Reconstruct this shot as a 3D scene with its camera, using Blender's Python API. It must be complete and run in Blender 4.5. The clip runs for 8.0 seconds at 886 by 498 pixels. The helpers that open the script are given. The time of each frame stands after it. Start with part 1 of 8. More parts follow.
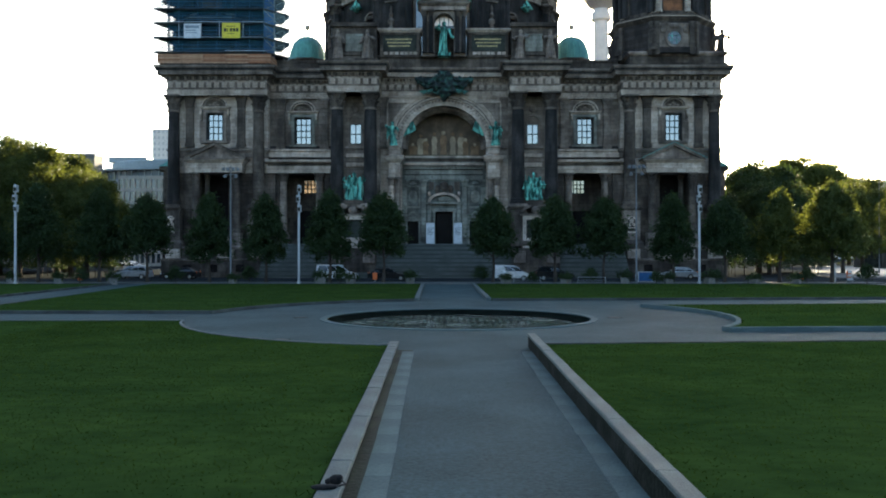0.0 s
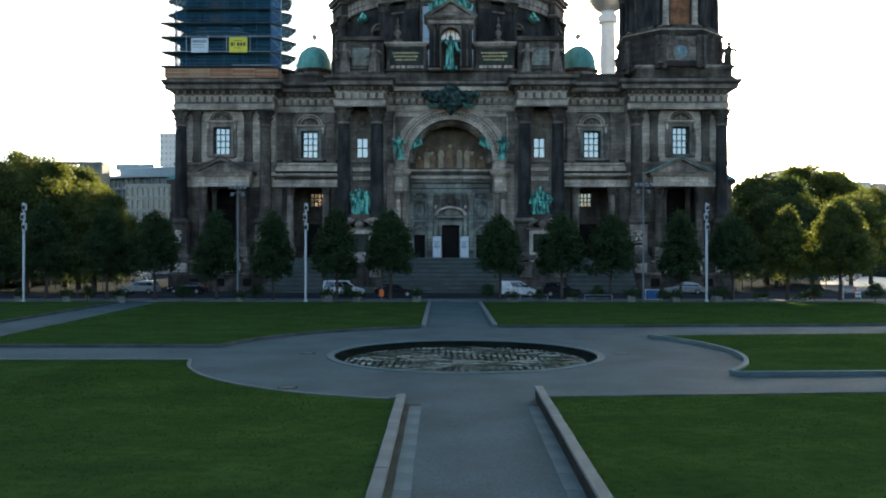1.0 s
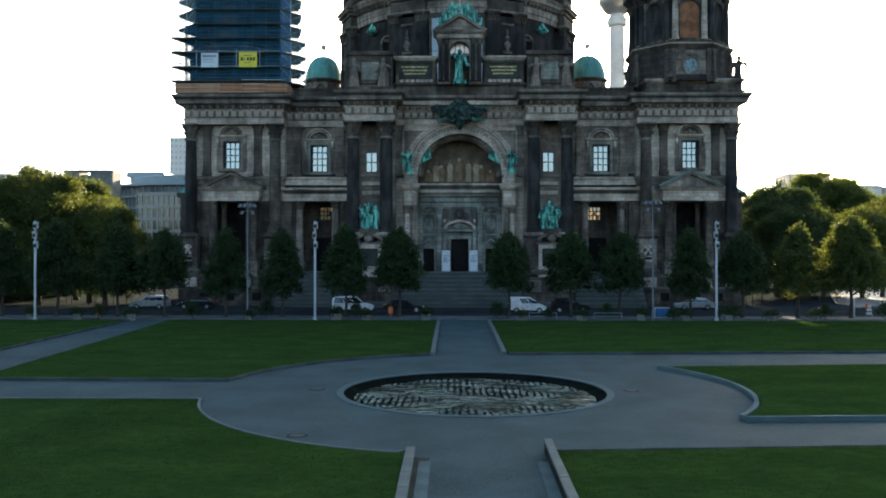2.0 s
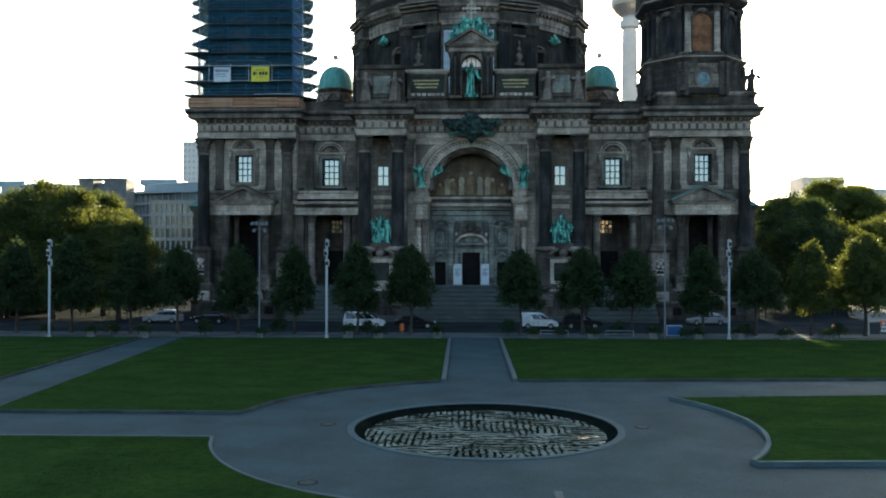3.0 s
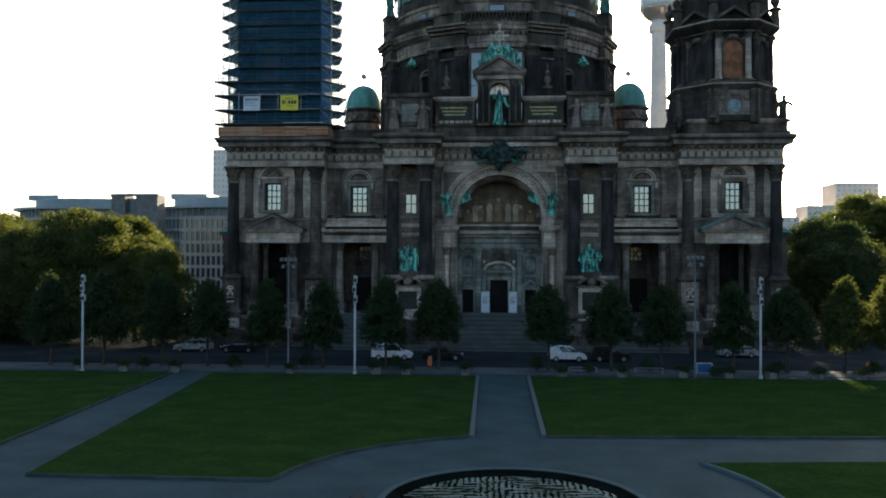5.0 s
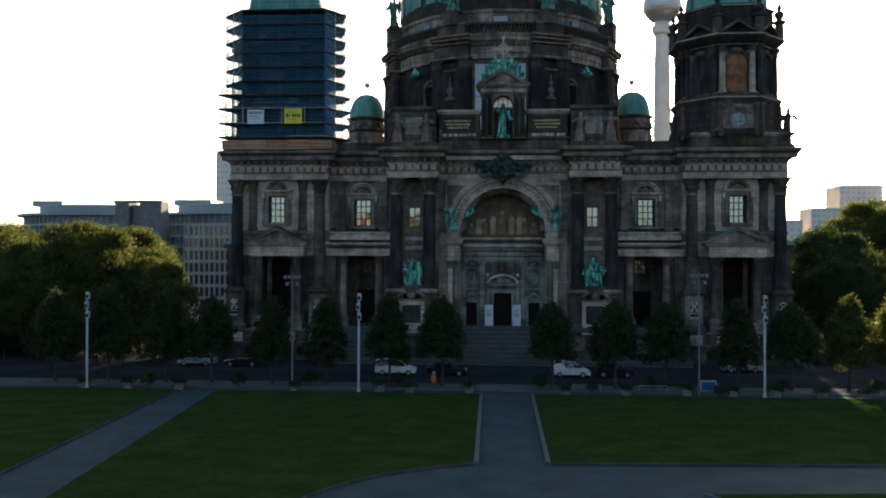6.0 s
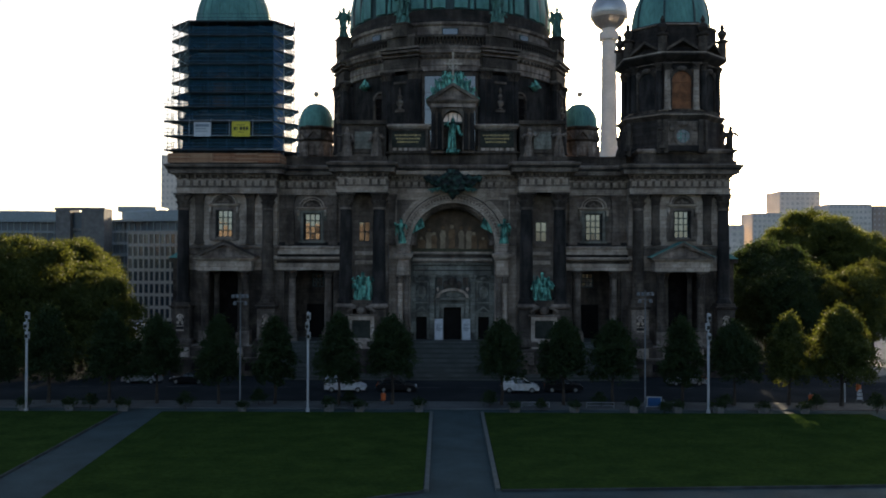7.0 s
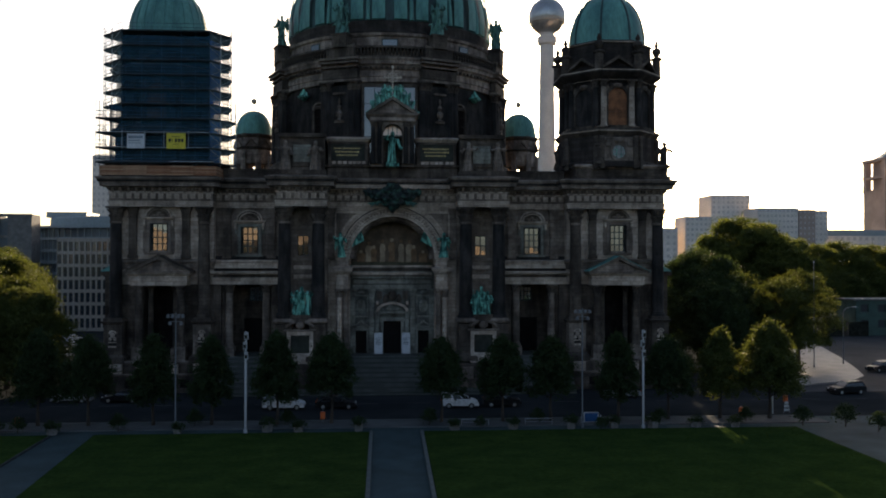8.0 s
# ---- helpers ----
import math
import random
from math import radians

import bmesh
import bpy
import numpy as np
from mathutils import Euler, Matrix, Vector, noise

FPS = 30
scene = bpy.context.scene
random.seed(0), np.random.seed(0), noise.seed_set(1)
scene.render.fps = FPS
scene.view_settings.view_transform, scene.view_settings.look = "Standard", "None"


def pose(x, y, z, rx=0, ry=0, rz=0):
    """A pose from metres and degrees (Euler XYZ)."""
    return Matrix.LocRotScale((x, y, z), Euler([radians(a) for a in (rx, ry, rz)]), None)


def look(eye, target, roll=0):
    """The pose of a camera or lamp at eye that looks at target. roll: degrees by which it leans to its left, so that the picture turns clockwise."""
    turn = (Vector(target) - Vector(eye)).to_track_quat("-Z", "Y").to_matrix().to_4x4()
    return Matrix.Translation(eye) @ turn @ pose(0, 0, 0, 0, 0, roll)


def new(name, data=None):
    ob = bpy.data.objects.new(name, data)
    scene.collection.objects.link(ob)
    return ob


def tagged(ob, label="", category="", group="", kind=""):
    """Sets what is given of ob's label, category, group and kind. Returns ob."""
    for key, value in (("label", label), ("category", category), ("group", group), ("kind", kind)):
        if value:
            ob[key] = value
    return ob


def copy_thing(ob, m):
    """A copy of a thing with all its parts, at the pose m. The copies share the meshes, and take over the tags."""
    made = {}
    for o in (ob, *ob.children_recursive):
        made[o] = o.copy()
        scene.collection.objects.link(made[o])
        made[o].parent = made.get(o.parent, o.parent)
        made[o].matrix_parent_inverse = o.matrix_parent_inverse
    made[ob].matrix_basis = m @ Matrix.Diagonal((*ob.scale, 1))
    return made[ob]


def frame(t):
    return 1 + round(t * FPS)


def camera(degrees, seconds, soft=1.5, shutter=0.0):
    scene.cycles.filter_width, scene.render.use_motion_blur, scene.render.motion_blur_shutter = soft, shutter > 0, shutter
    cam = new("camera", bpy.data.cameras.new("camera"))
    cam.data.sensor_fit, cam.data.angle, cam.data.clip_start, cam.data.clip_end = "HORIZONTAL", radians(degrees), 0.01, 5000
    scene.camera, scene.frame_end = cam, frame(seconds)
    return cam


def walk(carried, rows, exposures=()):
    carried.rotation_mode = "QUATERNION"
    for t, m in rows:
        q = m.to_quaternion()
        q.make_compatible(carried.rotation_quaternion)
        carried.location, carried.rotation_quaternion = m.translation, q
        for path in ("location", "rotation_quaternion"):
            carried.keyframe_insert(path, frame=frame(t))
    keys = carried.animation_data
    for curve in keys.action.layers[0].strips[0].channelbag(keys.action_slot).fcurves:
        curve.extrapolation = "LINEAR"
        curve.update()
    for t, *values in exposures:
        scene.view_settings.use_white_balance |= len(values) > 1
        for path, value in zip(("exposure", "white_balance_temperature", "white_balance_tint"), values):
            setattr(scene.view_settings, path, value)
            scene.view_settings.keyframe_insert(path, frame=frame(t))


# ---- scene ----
cam = camera(56.0, 8.0, soft=1.9)
METRES, EYE, TILT, LEAN, TURN = 14.2, 2.95, 0.3, 0.0, 0.0
ROWS = [
    (0.0, 0.0, 0.0, 0.0, 0.0, 0.0, -0.0),
    (0.5, -0.0005, -0.0008, 0.061, 0.2, 0.03, 0.01),
    (1.0, -0.0016, -0.0008, 0.1208, 0.44, 0.06, -0.01),
    (1.5, -0.0041, -0.0021, 0.1819, 0.72, 0.1, -0.02),
    (3.0, 0.0031, -0.0054, 0.3624, 1.89, 0.19, -0.04),
    (3.5, 0.002, -0.0055, 0.4239, 2.36, 0.23, -0.07),
    (4.0, 0.0, -0.0047, 0.485, 2.87, 0.26, -0.08),
    (4.5, -0.0011, -0.0047, 0.547, 3.4, 0.28, -0.11),
    (6.0, -0.0091, -0.008, 0.7413, 3.96, 0.23, -0.14),
    (6.5, -0.0105, -0.0107, 0.8009, 2.41, 0.3, -0.14),
    (7.0, -0.0128, -0.0132, 0.8651, 0.49, 0.32, -0.13),
    (7.5, -0.0146, -0.0165, 0.9301, -1.54, 0.3, -0.11),
    (8.0, -0.0148, -0.02, 0.9988, -3.66, 0.3, -0.09),
]
EXPOSURES = [(0.0, 2.92, 6300, 2), (2.0, 2.85, 6300, 0), (3.5, 2.66, 6300, -2), (4.5, 2.4, 6350, 1), (6.0, 2.02, 6500, 6), (7.0, 1.7, 6650, 10), (8.0, 1.38, 6700, 12)]
walk(cam, [(t, pose(0, 0, EYE, TILT, LEAN, TURN) @ pose(METRES * x, METRES * y, METRES * z, 90 + pitch, roll, yaw)) for t, x, y, z, yaw, pitch, roll in ROWS], EXPOSURES)

# ---- sky and sun: early sun low behind the cathedral ----
SUN_AZ, SUN_EL = 10.7, 12.3
world = bpy.data.worlds.new("morning_sky")
scene.world = world
world.use_nodes = True
wn, wl = world.node_tree.nodes, world.node_tree.links
sky = wn.new("ShaderNodeTexSky")
sky.sky_type, sky.sun_disc = "NISHITA", False
sky.sun_elevation, sky.sun_rotation = radians(SUN_EL), radians(SUN_AZ)
sky.air_density, sky.dust_density, sky.ozone_density = 0.7, 2.3, 0.9
wn["Background"].inputs["Strength"].default_value = 0.078
wl.new(sky.outputs[0], wn["Background"].inputs["Color"])
sun_dir = Vector((math.sin(radians(SUN_AZ)) * math.cos(radians(SUN_EL)), math.cos(radians(SUN_AZ)) * math.cos(radians(SUN_EL)), math.sin(radians(SUN_EL))))
sun = new("sun", bpy.data.lights.new("sun", "SUN"))
sun.data.energy, sun.data.angle, sun.data.color = 5.0, radians(0.5), (1.0, 0.80, 0.56)
sun.matrix_world = look(sun_dir * 300, (0, 0, 0))


# ---- materials ----
def material(name, color, rough=0.85, dark=0.5, scale=1.0, fine=8.0, bump=0.3, metal=0.0, stretch=(1, 1, 1), second=None, mix=(0.4, 0.65), spec=0.3):
    """Colour varied at two scales, with fine relief; second: another colour in large patches."""
    m = bpy.data.materials.new(name)
    m.use_nodes = True
    n, l = m.node_tree.nodes, m.node_tree.links
    b = n["Principled BSDF"]
    b.inputs["Roughness"].default_value, b.inputs["Metallic"].default_value = rough, metal
    b.inputs["Specular IOR Level"].default_value = spec
    co = n.new("ShaderNodeTexCoord")
    mp = n.new("ShaderNodeMapping")
    mp.inputs["Scale"].default_value = stretch
    l.new(co.outputs["Object"], mp.inputs[0])
    big, small = n.new("ShaderNodeTexNoise"), n.new("ShaderNodeTexNoise")
    for node, sc, det in ((big, scale, 5), (small, fine, 3)):
        node.inputs["Scale"].default_value, node.inputs["Detail"].default_value = sc, det
        l.new(mp.outputs[0], node.inputs["Vector"])
    ramp = n.new("ShaderNodeValToRGB")
    ramp.color_ramp.elements[0].position, ramp.color_ramp.elements[1].position = mix
    two = second or tuple(c * dark for c in color)
    ramp.color_ramp.elements[0].color, ramp.color_ramp.elements[1].color = (*two, 1), (*color, 1)
    l.new(big.outputs["Fac"], ramp.inputs[0])
    mul = n.new("ShaderNodeMix")
    mul.data_type, mul.blend_type = "RGBA", "MULTIPLY"
    mul.inputs["Factor"].default_value = 0.6
    grain = n.new("ShaderNodeValToRGB")
    grain.color_ramp.elements[0].position, grain.color_ramp.elements[1].position = 0.25, 0.6
    grain.color_ramp.elements[0].color = (0.45, 0.45, 0.45, 1)
    l.new(small.outputs["Fac"], grain.inputs[0])
    l.new(ramp.outputs[0], mul.inputs["A"])
    l.new(grain.outputs[0], mul.inputs["B"])
    l.new(mul.outputs["Result"], b.inputs["Base Color"])
    if bump:
        bp = n.new("ShaderNodeBump")
        bp.inputs["Strength"].default_value, bp.inputs["Distance"].default_value = bump, 0.05
        l.new(small.outputs["Fac"], bp.inputs["Height"])
        l.new(bp.outputs[0], b.inputs["Normal"])
    return m


def ashlar(name, color, soot, course=0.52, amount=(0.38, 0.62), streak=0.35):
    """Weathered sandstone in courses: blocks of uneven tone, soot in patches and running down in streaks."""
    m = material(name, color, 0.9, 0.6, 0.35, 5.0, 0.4, second=soot, mix=amount)
    n, l = m.node_tree.nodes, m.node_tree.links
    b = n["Principled BSDF"]
    old = b.inputs["Base Color"].links[0].from_socket
    co = n.new("ShaderNodeTexCoord")
    sep, comb = n.new("ShaderNodeSeparateXYZ"), n.new("ShaderNodeCombineXYZ")
    add = n.new("ShaderNodeMath")
    l.new(co.outputs["Object"], sep.inputs[0])
    l.new(sep.outputs[0], add.inputs[0])
    l.new(sep.outputs[1], add.inputs[1])
    l.new(add.outputs[0], comb.inputs[0])
    l.new(sep.outputs[2], comb.inputs[1])
    br = n.new("ShaderNodeTexBrick")
    br.inputs["Scale"].default_value = 1.0
    br.inputs["Brick Width"].default_value, br.inputs["Row Height"].default_value = course * 2.2, course
    br.inputs["Mortar Size"].default_value, br.inputs["Bias"].default_value = 0.018, -0.1
    br.inputs["Color1"].default_value, br.inputs["Color2"].default_value, br.inputs["Mortar"].default_value = (1, 1, 1, 1), (0.68, 0.65, 0.63, 1), (0.45, 0.42, 0.4, 1)
    l.new(comb.outputs[0], br.inputs["Vector"])
    mp, st = n.new("ShaderNodeMapping"), n.new("ShaderNodeTexNoise")
    mp.inputs["Scale"].default_value = (0.9, 0.9, 0.22)
    st.inputs["Scale"].default_value, st.inputs["Detail"].default_value = 1.4, 6
    l.new(co.outputs["Object"], mp.inputs[0])
    l.new(mp.outputs[0], st.inputs["Vector"])
    ramp = n.new("ShaderNodeValToRGB")
    ramp.color_ramp.elements[0].position, ramp.color_ramp.elements[1].position = 0.36, 0.6
    ramp.color_ramp.elements[0].color = (streak, streak, streak, 1)
    l.new(st.outputs["Fac"], ramp.inputs[0])
    last = old
    for other in (br.outputs["Color"], ramp.outputs[0]):
        mul = n.new("ShaderNodeMix")
        mul.data_type, mul.blend_type = "RGBA", "MULTIPLY"
        mul.inputs["Factor"].default_value = 1.0
        l.new(last, mul.inputs["A"])
        l.new(other, mul.inputs["B"])
        last = mul.outputs["Result"]
    l.new(last, b.inputs["Base Color"])
    return m


def leafy(name, color, second, trans=0.35):
    m = material(name, color, 0.65, scale=0.5, fine=3.0, bump=0, second=second, mix=(0.35, 0.65), spec=0.08)
    n, l = m.node_tree.nodes, m.node_tree.links
    b, out = n["Principled BSDF"], n["Material Output"]
    tr, mx = n.new("ShaderNodeBsdfTranslucent"), n.new("ShaderNodeMixShader")
    tint = n.new("ShaderNodeMix")
    tint.data_type, tint.blend_type = "RGBA", "MULTIPLY"
    tint.inputs["Factor"].default_value = 1.0
    tint.inputs["B"].default_value = (1.55, 1.35, 0.6, 1)
    l.new(b.inputs["Base Color"].links[0].from_socket, tint.inputs["A"])
    l.new(tint.outputs["Result"], tr.inputs[0])
    mx.inputs[0].default_value = trans
    l.new(b.outputs[0], mx.inputs[1])
    l.new(tr.outputs[0], mx.inputs[2])
    l.new(mx.outputs[0], out.inputs[0])
    return m


def netting(name, color, clear):
    m = material(name, color, 0.8, 0.6, 0.5, 6.0, 0)
    n, l = m.node_tree.nodes, m.node_tree.links
    tp, mx = n.new("ShaderNodeBsdfTransparent"), n.new("ShaderNodeMixShader")
    mx.inputs[0].default_value = clear
    l.new(n["Principled BSDF"].outputs[0], mx.inputs[1])
    l.new(tp.outputs[0], mx.inputs[2])
    l.new(mx.outputs[0], n["Material Output"].inputs[0])
    return m


def glassy(name, color, rough=0.03):
    m = bpy.data.materials.new(name)
    m.use_nodes = True
    b = m.node_tree.nodes["Principled BSDF"]
    b.inputs["Base Color"].default_value = (*color, 1)
    b.inputs["Roughness"].default_value = rough
    b.inputs["Specular IOR Level"].default_value = 1.0
    b.inputs["IOR"].default_value = 1.85
    return m


STONE = ashlar("weathered_sandstone", (0.298, 0.240, 0.197), (0.110, 0.088, 0.072), amount=(0.34, 0.58), streak=0.6)
STONE_PALE = ashlar("pale_sandstone", (0.63, 0.515, 0.42), (0.31, 0.25, 0.203), amount=(0.30, 0.56), streak=0.68)
STONE_DARK = ashlar("sooty_and_shade_sandstone", (0.155, 0.124, 0.099), (0.057, 0.045, 0.037), streak=0.5)
STONE_MID = ashlar("grey_portal_stone", (0.30, 0.302, 0.258), (0.165, 0.166, 0.144), amount=(0.36, 0.54), streak=0.6)
PORTAL_SHADE = ashlar("shade_portal_stone", (0.17, 0.178, 0.158), (0.09, 0.094, 0.084), amount=(0.36, 0.54), streak=0.55)
STONE_BLACK = ashlar("blackened_column_and_shade_stone", (0.060, 0.053, 0.050), (0.025, 0.0235, 0.023), course=1.6)
# Paled partly to imitate the flare that veils the upper drum.
STONE_BROWN = ashlar("brown_drum_stone", (0.50, 0.40, 0.335), (0.18, 0.142, 0.122), streak=0.5)
SOOT_BROWN = ashlar("soot_brown_tower_stone", (0.085, 0.068, 0.058), (0.032, 0.027, 0.025), streak=0.5)
GRANITE = material("granite", (0.108, 0.132, 0.129), 0.8, 0.7, 0.8, 30, 0.3)
STEP_DARK = material("dark_step_granite", (0.080, 0.088, 0.080), 0.9, 0.7, 0.4, 20, 0.2, spec=0.1)
STEP_STONE = material("step_granite", (0.110, 0.119, 0.108), 0.85, 0.7, 0.5, 20, 0.2, spec=0.15)
COPPER = material("green_copper_roof", (0.14, 0.36, 0.31), 0.55, 0.6, 0.4, 4.0, 0.2, second=(0.075, 0.21, 0.195), stretch=(1, 1, 0.25))
COPPER_DARK = material("dark_copper_roof", (0.045, 0.10, 0.095), 0.5, 0.6, 0.4, 4.0, 0.2, second=(0.03, 0.055, 0.055), stretch=(1, 1, 0.25))
PATINA = material("bright_patina", (0.21, 0.60, 0.48), 0.7, 0.35, 2.4, 9.0, 0.6, second=(0.018, 0.075, 0.062), mix=(0.42, 0.62), stretch=(1, 1, 0.35))
PATINA_DULL = material("dull_patina", (0.12, 0.30, 0.25), 0.7, 0.35, 2.4, 9.0, 0.6, second=(0.03, 0.08, 0.07), mix=(0.36, 0.68), stretch=(1, 1, 0.35))
BRONZE = material("dark_bronze", (0.030, 0.085, 0.066), 0.6, 0.5, 1.6, 6.0, 0.5, second=(0.007, 0.014, 0.013), mix=(0.48, 0.66))
GOLD = material("gilding", (0.44, 0.35, 0.17), 0.45, 0.7, 2.0, 10, 0.1, metal=0.9)
GLASS = glassy("window_glass", (0.02, 0.025, 0.03))
GLASS.node_tree.nodes["Principled BSDF"].inputs["IOR"].default_value = 2.0
GLASS_DULL = glassy("dull_window_glass", (0.02, 0.028, 0.03), 0.08)
GLASS_DULL.node_tree.nodes["Principled BSDF"].inputs["IOR"].default_value = 1.62
NICHE_PINK = material("pale_pink_lunette", (0.95, 0.74, 0.62), 0.4, 0.85, 1.5, 10, 0.2, metal=0.6)
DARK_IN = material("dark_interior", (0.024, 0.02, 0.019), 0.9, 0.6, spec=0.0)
FRAME_GREEN = material("window_frame_paint", (0.055, 0.085, 0.085), 0.6, 0.7, 2.0)
DOOR_WOOD = material("dark_door_wood", (0.017, 0.015, 0.014), 0.7, 0.6, 1.0, 12, 0.3, stretch=(1, 1, 0.2), spec=0.05)
LOUVRE = material("brown_louvre_wood", (0.30, 0.125, 0.055), 0.7, 0.5, 1.0, 8.0, 0.3)
MOSAIC_GOLD = material("mosaic_ground", (0.165, 0.118, 0.078), 0.7, 0.5, 0.8, 14, 0.3)
MOSAIC_PALE = material("mosaic_robe_pale", (0.44, 0.34, 0.23), 0.7, 0.6, 1.2, 14, 0.3)
MOSAIC_RED = material("mosaic_robe_brown", (0.25, 0.155, 0.085), 0.7, 0.6, 1.2, 14, 0.3)
PLANK = material("new_plank_wood", (0.58, 0.36, 0.22), 0.8, 0.6, 1.2, 10, 0.3, stretch=(0.25, 1, 1.5))
pn, pl_ = PLANK.node_tree.nodes, PLANK.node_tree.links
each, shade, both = pn.new("ShaderNodeObjectInfo"), pn.new("ShaderNodeValToRGB"), pn.new("ShaderNodeMix")
shade.color_ramp.elements[0].color, shade.color_ramp.elements[1].color = (0.62, 0.42, 0.34, 1), (1, 1, 1, 1)
both.data_type, both.blend_type = "RGBA", "MULTIPLY"
both.inputs["Factor"].default_value = 1.0
pl_.new(each.outputs["Random"], shade.inputs[0])
pl_.new(pn["Principled BSDF"].inputs["Base Color"].links[0].from_socket, both.inputs["A"])
pl_.new(shade.outputs[0], both.inputs["B"])
pl_.new(both.outputs["Result"], pn["Principled BSDF"].inputs["Base Color"])
DECK = material("scaffold_deck", (0.06, 0.075, 0.085), 0.8, 0.6)
STEEL = material("galvanised_steel", (0.42, 0.44, 0.45), 0.45, 0.7, 3.0, 20, 0.1, metal=0.6)
NET_BLUE = netting("blue_scaffold_net", (0.018, 0.10, 0.165), 0.42)
NET_STRIP = netting("bright_blue_tarpaulin", (0.01, 0.13, 0.42), 0.05)
NET_PALE = netting("pale_scaffold_net", (0.35, 0.5, 0.5), 0.72)
SIGN_YELLOW = material("yellow_sign", (0.72, 0.60, 0.06), 0.6, 0.85, 1.0, 6, 0.05)
SIGN_WHITE = material("white_board", (0.62, 0.64, 0.66), 0.6, 0.85, 1.0, 6, 0.05)
INK = material("dark_lettering", (0.035, 0.04, 0.03), 0.7)
ASPHALT = material("asphalt", (0.043, 0.048, 0.051), 0.9, 0.7, 0.15, 20, 0.3, spec=0.0)
GRAVEL = material("path_setts", (0.053, 0.087, 0.092), 0.92, 0.66, 0.35, 16, 0.5, mix=(0.32, 0.68), spec=0.15)
gn, gl_ = GRAVEL.node_tree.nodes, GRAVEL.node_tree.links
sett_co, sett, sett_tone, sett_mul = gn.new("ShaderNodeTexCoord"), gn.new("ShaderNodeTexVoronoi"), gn.new("ShaderNodeValToRGB"), gn.new("ShaderNodeMix")
sett.inputs["Scale"].default_value = 13.0
sett_tone.color_ramp.elements[0].color, sett_tone.color_ramp.elements[1].color = (0.8, 0.8, 0.8, 1), (1.12, 1.12, 1.12, 1)
sett_mul.data_type, sett_mul.blend_type = "RGBA", "MULTIPLY"
sett_mul.inputs["Factor"].default_value = 1.0
gl_.new(sett_co.outputs["Object"], sett.inputs["Vector"])
gl_.new(sett.outputs["Color"], sett_tone.inputs[0])
gl_.new(gn["Principled BSDF"].inputs["Base Color"].links[0].from_socket, sett_mul.inputs["A"])
gl_.new(sett_tone.outputs[0], sett_mul.inputs["B"])
gl_.new(sett_mul.outputs["Result"], gn["Principled BSDF"].inputs["Base Color"])
SLAB = material("pale_slab", (0.086, 0.130, 0.134), 0.85, 0.75, 0.6, 24, 0.3, spec=0.15)
PAVE = material("sidewalk_paving", (0.135, 0.145, 0.145), 0.9, 0.75, 0.4, 12, 0.3, spec=0.02)
# Paving copy with sunlight put in as a paler, warmer colour.
PAVE_SUNLIT = material("sunlit_corner_paving", (0.27, 0.25, 0.23), 0.55, 0.75, 0.4, 12, 0.3, spec=0.35)
TURF = material("lawn_soil_turf", (0.040, 0.070, 0.0175), 0.95, 0.6, 0.45, 3.0, 0.3, second=(0.022, 0.043, 0.0125), mix=(0.3, 0.72), stretch=(0.7, 1, 1), spec=0.0)
BLADES = leafy("grass_blades", (0.043, 0.075, 0.0175), (0.027, 0.050, 0.0125), 0.4)
BLADES.node_tree.nodes["Principled BSDF"].inputs["Specular IOR Level"].default_value = 0.0
# LEAF_SUN is paled for haze and sun; LEAF_ROW also colours shaded trees.
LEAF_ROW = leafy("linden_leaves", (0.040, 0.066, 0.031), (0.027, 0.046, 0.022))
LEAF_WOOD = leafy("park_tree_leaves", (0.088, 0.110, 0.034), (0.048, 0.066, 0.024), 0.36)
LEAF_SUN = leafy("sunlit_hazy_leaves", (0.115, 0.142, 0.044), (0.062, 0.082, 0.030), 0.46)
BARK = material("bark", (0.075, 0.06, 0.048), 0.95, 0.5, 2.0, 12, 0.6, stretch=(1, 1, 0.3))
PAINT_WHITE = material("white_car_paint", (0.74, 0.76, 0.78), 0.3, 0.92, 0.8, 3, 0, spec=0.5)
PAINT_SILVER = material("silver_car_paint", (0.42, 0.44, 0.46), 0.3, 0.9, 0.8, 3, 0, metal=0.4)
PAINT_BLACK = material("black_car_paint", (0.013, 0.014, 0.016), 0.4, 0.9, 0.8, 3, 0, spec=0.2)
CAR_GLASS = glassy("car_glass", (0.015, 0.018, 0.02), 0.05)
CAR_GLASS.node_tree.nodes["Principled BSDF"].inputs["IOR"].default_value = 1.4
RAIL_BLUE = material("painted_rail", (0.035, 0.085, 0.12), 0.6, 0.8, 2.0, 8, 0)
# Fill of far windows, paled to imitate haze in front of them.
FILL_PALE = material("haze_paled_window_fill", (0.66, 0.58, 0.51), 0.6, 0.8, 0.2, 2, 0)
RUBBER = material("tyre_rubber", (0.02, 0.02, 0.02), 0.8, 0.8)
MAST_GREY = material("dull_grey_mast", (0.16, 0.17, 0.18), 0.6, 0.8, 2.0, 10, 0.05)
BLACK_CLOTH = material("black_cloth", (0.008, 0.008, 0.009), 0.9, 0.7, 4.0, 30, 0.3)
KERB_DARK = material("dark_kerb_stone", (0.075, 0.085, 0.082), 0.9, 0.6, 0.8, 16, 0.3, spec=0.1)
LINE_WORN = material("worn_road_paint", (0.13, 0.135, 0.14), 0.9, 0.6, 1.0, 8, 0.1, spec=0.0)
# Asphalt lightened to stand in for haze and sun over the side street.
ASPHALT_PALE = material("haze_paled_asphalt", (0.085, 0.085, 0.085), 0.9, 0.75, 0.12, 16, 0.3, spec=0.03)
